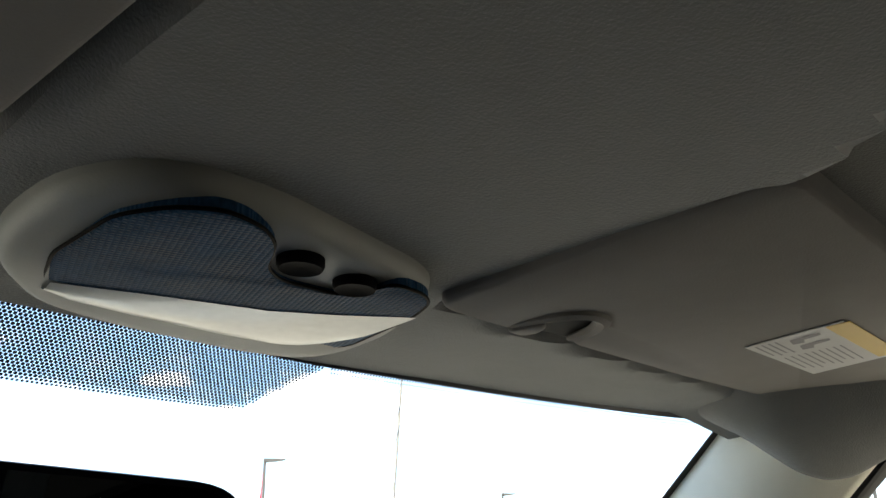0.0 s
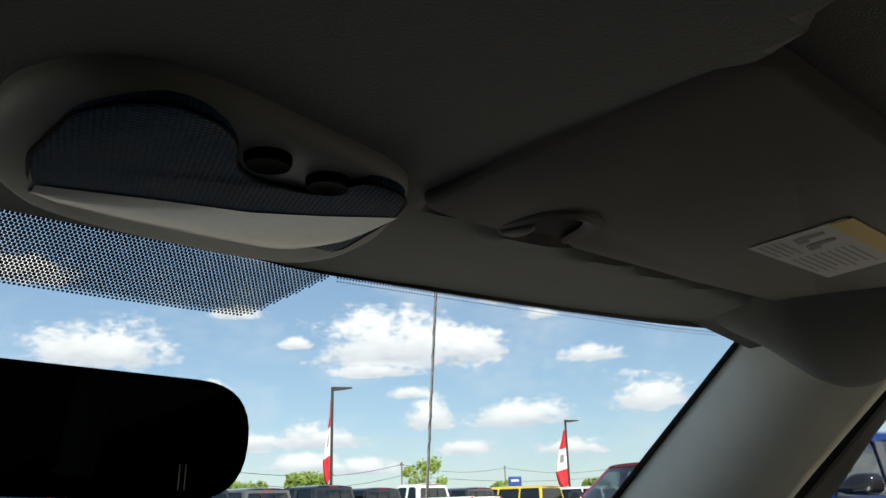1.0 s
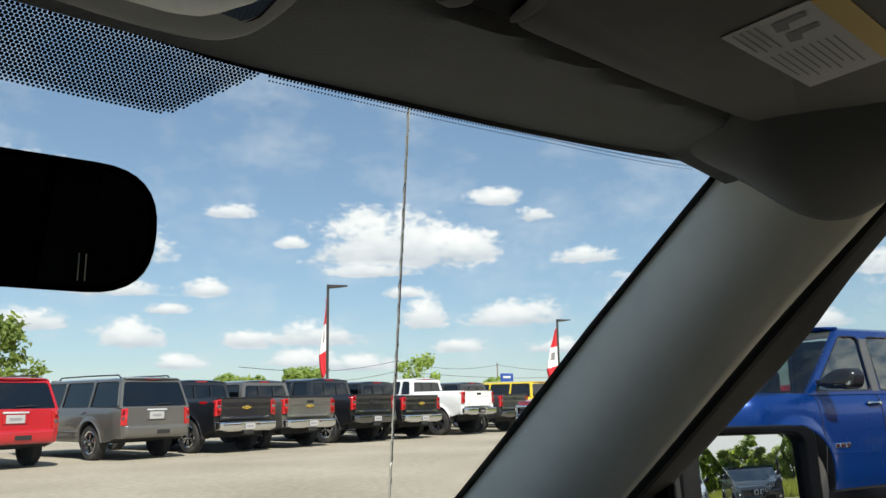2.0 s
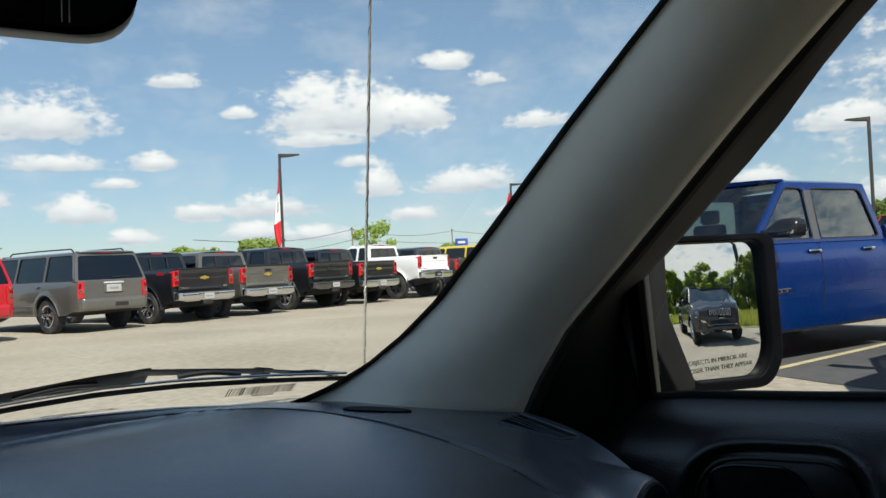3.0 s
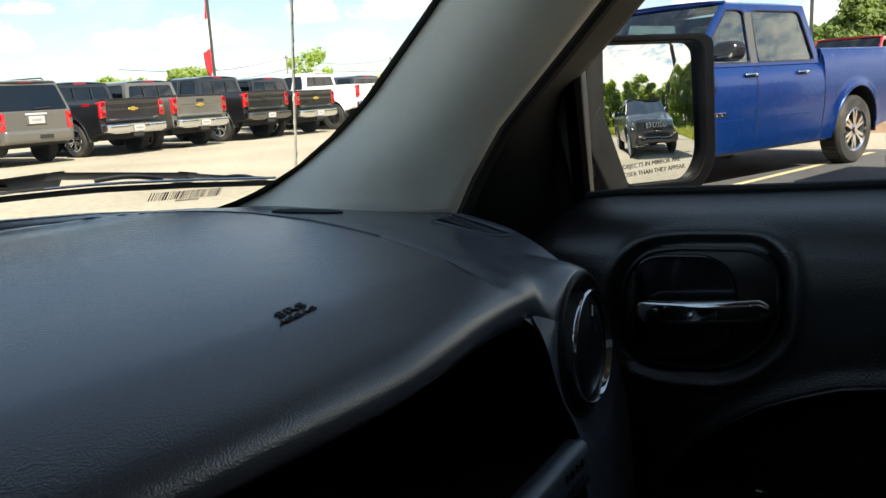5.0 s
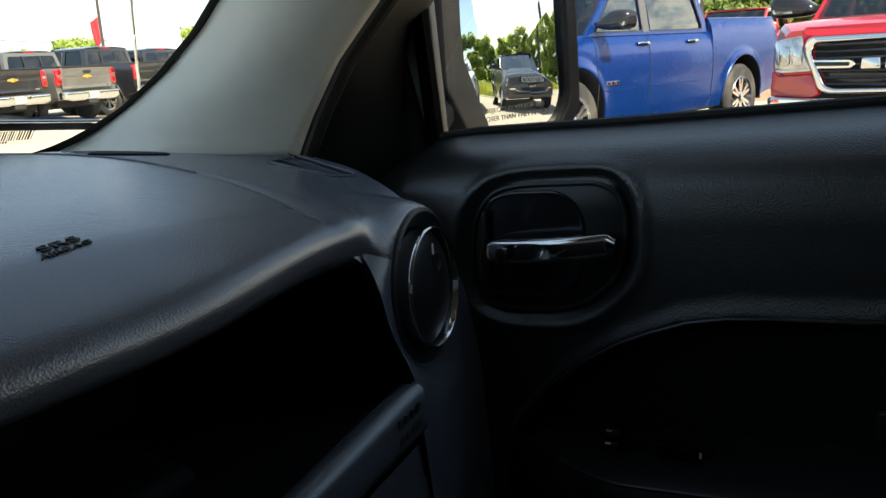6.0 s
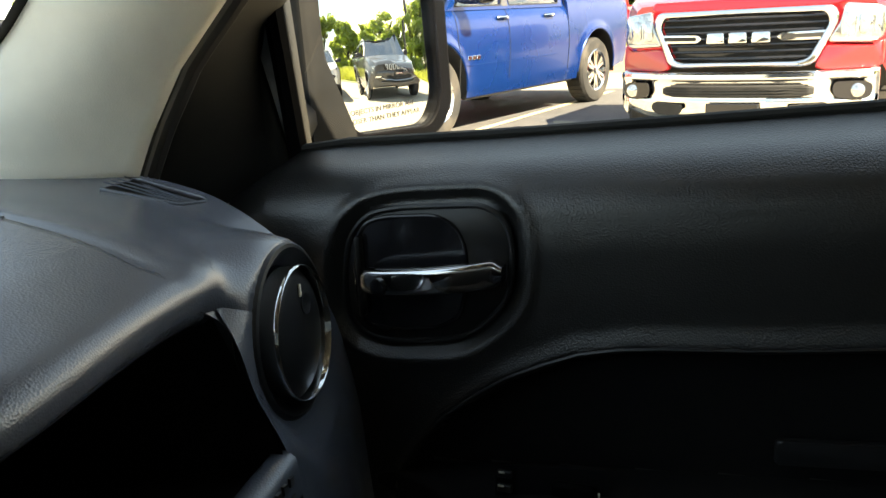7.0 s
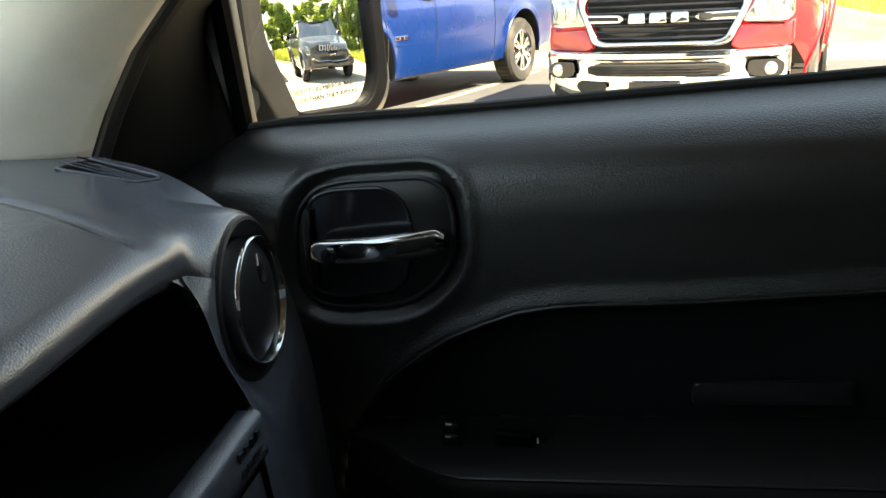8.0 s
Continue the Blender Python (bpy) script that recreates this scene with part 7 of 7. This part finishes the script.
        part("skid_strip", tube([(-W * 0.30, yf + 0.055, fz - 0.30), (-W * 0.24, yf + 0.080, fz - 0.365), (0, yf + 0.085, fz - 0.375), (W * 0.24, yf + 0.080, fz - 0.365), (W * 0.30, yf + 0.055, fz - 0.30)], 0.017, 8), M["chrome"] if cladding is None else M["under"], fb, "bright lower strip")
        part("plate", box((0, yf + 0.085, fz - 0.165), (0.32, 0.012, 0.12)), M["gloss"], fb, "black plate with plain bars")
        part("plate_bars", box((0, yf + 0.093, fz - 0.185), (0.24, 0.004, 0.03)), M["rim"], fb)
    else:
        part("front_bumper", box((0, yf - 0.02, low + 0.22), (W * 0.86, 0.2, 0.26)), paint_mat, car, bevel=0.06, segments=3)
        part("grille_panel", box((0, yf - 0.02, hood - 0.26), (W * 0.5, 0.06, 0.2)), M["chrome"], car, bevel=0.02)
        for s in (1, -1):
            part("headlight", box((s * W * 0.36, yf - 0.09, hood - 0.26), (0.3, 0.12, 0.18)), M["lens"], car, bevel=0.03)
    return car


# ---- the two trucks beside us
blue = pickup("pickup_truck", "bright blue metallic crew cab pickup with chrome wheels", pose(9.86, 3.78, 0, 0, 0, 75.4), M["blue"], wb=3.57, L=5.92, W=2.06, H=1.97, r=0.42, emblem="none", front="full", tail=0.18, group="trucks beside the car")
red = pickup("pickup_truck", "red crew cab pickup with a broad chrome front", pose(9.27, -0.09, 0, 0, 0, 81.0), M["red"], wb=3.57, L=5.92, W=2.06, H=1.97, r=0.415, emblem="none", front="full", group="trucks beside the car")
red2 = pickup("pickup_truck", "red crew cab pickup parked beyond the blue one", pose(14.3, 8.5, 0, 0, 0, 72), M["red"], wb=3.57, L=5.92, W=2.06, H=1.97, r=0.415, emblem="none", front="full", group="trucks beside the car")
pickup("pickup_truck", "red pickup far behind the blue truck", pose(24, 5.0, 0, 0, 0, 80), M["red"], wb=3.57, L=5.9, W=2.06, emblem="none", group="trucks beside the car")

# ---- the parked row
ROW = 6.9                                       # the row's trucks point this many degrees left of straight ahead
P0, U = Vector((8.17, 18.58)), Vector((0.993, 0.12))
FWD = Vector((-0.12, 0.993))


def tail_at(x_left, half, L):
    """Pose of a vehicle whose left tail corner stands on the row line at this x."""
    p = P0 + U * ((x_left - P0.x) / U.x + half) + FWD * (L / 2)
    return pose(p.x, p.y, 0, 0, 0, ROW)


G = "row of parked vehicles"
suv("parked_suv", "red SUV seen from behind", tail_at(4.85, 0.9, 5.1), M["red"], H=1.90, group=G)
suv("parked_suv", "grey brown SUV with roof rails", tail_at(8.05, 0.93, 5.6), M["grey"], L=5.6, H=1.93, wb=3.3, r=0.41, bright_trim=False, group=G)
pickup("pickup_truck", "black crew cab pickup with chrome rear bumper", tail_at(10.68, 0.95, 5.8), M["blackpaint"], H=1.90, r=0.43, decal="tail", group=G)
pickup("pickup_truck", "grey brown crew cab pickup with bed cover", tail_at(12.9, 0.93, 5.8), M["grey"], H=1.90, tonneau=True, group=G)
pickup("pickup_truck", "black lifted crew cab pickup with dark badge", tail_at(15.58, 0.93, 5.9), M["blackpaint"], H=1.93, lift=0.05, r=0.45, lip="black", emblem="red", chrome_bumper=False, group=G)
pickup("pickup_truck", "black crew cab pickup", tail_at(17.8, 0.93, 5.8), M["blackpaint"], H=1.90, group=G)
pickup("pickup_truck", "white lifted extended cab pickup on big tyres", tail_at(20.85, 0.93, 5.6), M["whitepaint"], H=1.88, lift=0.16, r=0.47, rim="rimdark", crew=False, group=G, emblem="none")
pickup("pickup_truck", "dark grey crew cab pickup with black bumper", tail_at(23.3, 0.93, 5.8), M["darkgrey"], H=1.90, emblem="none", group=G, chrome_bumper=False)
pickup("pickup_truck", "pale grey crew cab pickup", tail_at(22.2, 0.93, 5.8) @ pose(0, 3.2, 0), M["grey"], H=1.86, emblem="none", group=G)
suv("parked_suv", "yellow boxy off-road SUV", tail_at(27.0, 0.95, 4.8) @ pose(0, 1.0, 0), M["yellow"], L=4.8, H=1.97, belt=1.28, rear_slope=0.10, rack=False, group=G)
pickup("pickup_truck", "red crew cab pickup at the end of the row", tail_at(29.6, 0.95, 5.8) @ pose(0, 1.0, 0), M["red"], H=1.97, emblem="none", group=G)
suv("parked_suv", "white SUV at the end of the row", tail_at(32.2, 0.95, 5.0) @ pose(0, 1.0, 0), M["whitepaint"], H=1.95, group=G, rack=False)

# ---- behind our car, seen in the door mirror
suv("parked_suv", "glossy black SUV with seven chrome slots in its nose", pose(2.55, -11.6, 0, 0, 0, -5), M["darkgrey"], L=4.82, W=1.98, H=1.82, wb=2.92, belt=1.26, hood=1.12, low=0.34, front="jeep", spokes=5, rear_slope=0.5, group="SUVs behind the car")
suv("parked_suv", "white SUV with a dark slotted nose", pose(-0.35, -13.4, 0, 0, 0, -5), M["whitepaint"], L=4.65, W=1.88, H=1.72, wb=2.72, belt=1.18, hood=1.05, low=0.34, front="jeep", rear_slope=0.5, group="SUVs behind the car", cladding="under")

# ---------------------------------------------------------------- lamps, flags, wires
def lamp_post(x, y, h, turn, flag, label):
    p = thing("street_lamp", label, "street lamp", pose(x, y, 0, 0, 0, turn), "lot lamps")
    part("pole", box((0, 0, h / 2), (0.14, 0.14, h)), M["pole"], p, bevel=0.01)
    part("base", lathe([(0.30, 0.0), (0.30, 0.55), (0.27, 0.60), (0.0, 0.60)], 20), M["lot"], p, "concrete base")
    part("lamp_head", plate(outline_round([(0.05, h - 0.02), (0.55, h - 0.04), (1.05, h - 0.05), (1.05, h - 0.09), (0.5, h - 0.17), (0.05, h - 0.20)], 0.02, 3), 0.36, lambda a, b, w: Vector((a, w - 0.18, b))), M["pole"], p, "flat dark lamp head")
    if flag:
        fx = -0.10 if flag > 0 else 0.0
        fl = thing("flag", "red and white banner hanging on a lamp post", "flag", pose(x, y, 0, 0, 0, turn), "lot flags")
        z1, z0 = h - 0.75, h - 0.75 - 4.0 * abs(flag)

        def cloth(u, v):
            z = z1 - (z1 - z0) * u
            wd = interp(u, [(0, 0.10), (0.3, 0.62), (0.7, 0.80), (0.92, 0.6), (1, 0.35)]) * (0.34 if flag > 0 else 1.0)
            return -0.08 - wd * v + 0.10 * math.sin(6 * u) * v, 0.12 * math.sin(9 * v + 5 * u) * v, z - 0.35 * v * u
        part("cloth", grid(30, 10, cloth, mat=lambda i, j: 1 if 10 <= i < 21 else 0), [M["flagred"], M["flagwhite"]], fl, thick=0.01)
        part("emblem", grid(6, 4, lambda u, v: (lambda q: (q[0], q[1] - 0.02, q[2]))(cloth(0.43 + 0.14 * u, 0.3 + 0.45 * v))), M["ink"], fl, "dark printed mark as a plain patch")
    return p


lamp_post(26.5, 35.42, 7.45, -40, 1.0, "dark lamp post with a banner behind the parked row")
lamp_post(50.6, 38.35, 7.15, -40, -1.0, "dark lamp post with a blown banner far off")
lamp_post(43.4, 11.0, 7.35, 120, 0, "dark lamp post beyond the blue truck")
lamp_post(5.0, -16.6, 7.6, 30, 0, "dark lamp post on the grass behind the car")


def utility(x, y, h, arm=1.0):
    p = thing("utility_pole", "grey wooden utility pole with a crossarm", "utility pole", pose(x, y, 0, 0, 0, 35), "utility poles")
    part("pole", tube([(0, 0, 0), (0, 0, h)], 0.16, 8), M["wood"], p)
    part("crossarm", box((0, 0, h - 0.6), (2.4 * arm, 0.12, 0.14)), M["wood"], p)
    for s in (-1, -0.4, 0.4, 1):
        part("insulator", lathe([(0.06, 0), (0.09, 0.08), (0.05, 0.2), (0.0, 0.24)], 8, m=Matrix.Translation((1.1 * s * arm, 0, h - 0.53))), M["satin"], p)
    return p


for x, y, h in ((105, 118, 9.0), (150, 132, 9.5), (78, 104, 6.5), (176, 118, 9)):
    utility(x, y, h)
wires = thing("power_lines", "thin dark overhead wires between the poles", "power line")
for (xa, ya, ha), (xb, yb, hb_) in (((60, 100, 6.0), (105, 118, 8.5)), ((105, 118, 8.5), (150, 132, 9)), ((150, 132, 9), (176, 118, 8.6)), ((60, 100, 4.5), (105, 118, 6.5)), ((105, 118, 6.5), (176, 118, 6.8))):
    part("wire", tube([(xa + (xb - xa) * k / 10, ya + (yb - ya) * k / 10, ha + (hb_ - ha) * k / 10 - 1.2 * math.sin(math.pi * k / 10)) for k in range(11)], 0.05, 4), M["pole"], wires)
sg = thing("road_sign", "small dark blue sign on a pole far off", "sign", pose(98.5, 84.8, 0, 0, 0, -45))
part("post", tube([(0, 0, 0), (0, 0, 3.6)], 0.12, 8), M["pole"], sg)
part("face", box((0, 0, 4.3), (2.0, 0.3, 1.4)), M["signblue"], sg, "dark blue sign face", bevel=0.1)
part("face_bars", box((0, -0.17, 4.4), (1.2, 0.03, 0.35)), M["white"], sg)


# ---------------------------------------------------------------- trees and grass
def leaf_cloud(rnd, clumps, per, size, radius_fn):
    """Many small leaf quads in clumps."""
    verts, faces = [], []
    for c, r in clumps:
        for _ in range(per):
            d = Vector((rnd.gauss(0, 1), rnd.gauss(0, 1), rnd.gauss(0, 0.8))).normalized() * r * rnd.random() ** 0.45
            p = c + d
            n = (d.normalized() + Vector((rnd.uniform(-1, 1), rnd.uniform(-1, 1), rnd.uniform(-0.2, 1.2)))).normalized()
            t = n.orthogonal().normalized()
            t.rotate(Matrix.Rotation(rnd.uniform(0, 6.3), 3, n))
            b = n.cross(t)
            s = size * rnd.uniform(0.6, 1.4)
            k = len(verts)
            verts += [tuple(p + t * s), tuple(p + b * s * 0.5), tuple(p - t * s), tuple(p - b * s * 0.5)]
            faces.append((k, k + 1, k + 2, k + 3))
    return verts, faces


def tree(x, y, h, spread, seed, mat, label, per=60, clumps=26, leaf=0.22, trunk=0.18, bare=0.25, group="trees"):
    rnd = random.Random(seed)
    t = thing("tree", label, "tree", pose(x, y, 0), group)
    tk = part("trunk", tube([(0, 0, -0.1), (0.05 * h * 0.1, 0, h * 0.35), (0.0, 0.1, h * 0.75)], 0.1, 8, radii=[trunk, trunk * 0.7, trunk * 0.25]), M["bark"], t)
    cl = []
    bm = bmesh.new()
    for k in range(clumps):
        a, f = rnd.uniform(0, 6.283), rnd.random()
        z = h * (bare + (1 - bare) * f * 0.92)
        rad = spread * (0.35 + 0.65 * math.sin(math.pi * (0.12 + 0.8 * f))) * rnd.uniform(0.45, 1.0)
        c = Vector((rad * math.cos(a), rad * math.sin(a), z))
        cl.append((c, spread * rnd.uniform(0.22, 0.40)))
        if k % 2 == 0:
            tube([(0, 0, z * 0.75), (c.x * 0.5, c.y * 0.5, z * 0.92), tuple(c)], 0.03, 5, bm=bm, radii=[trunk * 0.3, trunk * 0.18, 0.012])
    part("limbs", bm, M["bark"], t)
    v, f = leaf_cloud(rnd, cl, per, leaf, None)
    me = bpy.data.meshes.new("crown")
    me.from_pydata(v, [], f)
    me.materials.append(mat)
    part("crown", me, None, t)
    return t


tree(33.0, 35.4, 3.75, 1.4, 3, M["leaflight"], "young sparse green tree behind the parked row", per=34, clumps=26, leaf=0.14, trunk=0.10, bare=0.45)
tree(8.3, 29.5, 4.2, 1.5, 11, M["leaflight"], "young sparse green tree at the end of the row", per=55, clumps=26, leaf=0.14, trunk=0.09)
# skyline crowns: the lighter leaf colour stands in for distant haze
for k, (az, d, h, s) in enumerate([(30.6, 110, 4.6, 3.2), (32.0, 115, 4.2, 2.6), (35.2, 105, 4.9, 3.2), (54.6, 150, 4.6, 3), (48.6, 160, 4.8, 3)]):
    tree(d * math.sin(radians(az)), d * math.cos(radians(az)), h, s, 30 + k, M["leaflight"], "broad green tree on the skyline with haze in its leaf colour", per=160, clumps=28, leaf=0.36, trunk=0.3, bare=0.15)
# wood behind the right-hand trucks
for k in range(20):
    rnd = random.Random(100 + k)
    az = 76.9 + 1.6 * k + rnd.uniform(-0.4, 0.4)
    d = 62 + rnd.uniform(-6, 10)
    h = interp(az, [(76.5, 3.8), (78, 5.0), (80, 6.2), (84, 7.5), (110, 9)]) + rnd.uniform(-0.4, 0.6)
    tree(d * math.sin(radians(az)), d * math.cos(radians(az)), h, h * 0.36, 200 + k, M["leaf"], "full green tree at the wood's edge", per=250, clumps=38, leaf=0.21, trunk=0.22, bare=0.10, group="trees behind the trucks")
# wood behind the car, for the mirror
for k in range(16):
    rnd = random.Random(300 + k)
    x = -14 + 2.3 * k + rnd.uniform(-0.8, 0.8)
    h = rnd.uniform(4.4, 6.4) + 2.2 * smooth(5, 10, x)
    tree(x + 2, -37 + rnd.uniform(-3, 4), h, h * 0.33, 400 + k, M["leaflight"], "full light green tree behind the car lot", per=210, clumps=36, leaf=0.17, trunk=0.18, bare=0.08, group="trees behind the car")


def blades(name, x0, x1, y0, y1, n, h, seed, mat, label):
    rnd = random.Random(seed)
    v, f = [], []
    for _ in range(n):
        x, y = rnd.uniform(x0, x1), rnd.uniform(y0, y1)
        a, w, t = rnd.uniform(0, 3.14), rnd.uniform(0.02, 0.06), h * rnd.uniform(0.5, 1.2)
        dx, dy, k = w * math.cos(a), w * math.sin(a), len(v)
        v += [(x - dx, y - dy, 0), (x + dx, y + dy, 0), (x + rnd.uniform(-.2, .2) * t, y + rnd.uniform(-.2, .2) * t, t)]
        f.append((k, k + 1, k + 2))
    me = bpy.data.meshes.new(name)
    me.from_pydata(v, [], f)
    me.materials.append(mat)
    return tagged(part(name, me, None), label, "grass", kind="stuff")


flat("verge", [(-40, -200), (60, -200), (60, -18.2), (-40, -20.5)], 0.02, M["grass"], "long grass verge behind the lot", "verge")
flat("verge", [(24, -150), (200, -150), (200, 60), (42, 60), (24, 0)], 0.02, M["grass"], "grassy field beyond the trucks", "verge")
blades("grass", -8, 20, -32, -20.5, 26000, 0.55, 1, M["grass"], "tall unmown grass behind the lot")
blades("grass", 21, 40, -22, 6, 16000, 0.5, 2, M["grass"], "tall unmown grass beyond the trucks")


def mound(u, v):
    x, y = 16.2 + 4.5 * u, -26 + 30 * v
    r = noise.noise((x * 0.9, y * 0.6, 1.0)) * 0.5 + noise.noise((x * 2.5, y * 2.5, 4.0)) * 0.25
    return x, y, -0.05 + (0.50 + 0.55 * r) * math.sin(math.pi * u) * (0.7 + 0.3 * math.sin(v * 9))


tagged(part("soil_bank", grid(24, 160, mound), M["soil"], angle=20), "low bank of bare reddish soil", "soil bank", kind="structure")
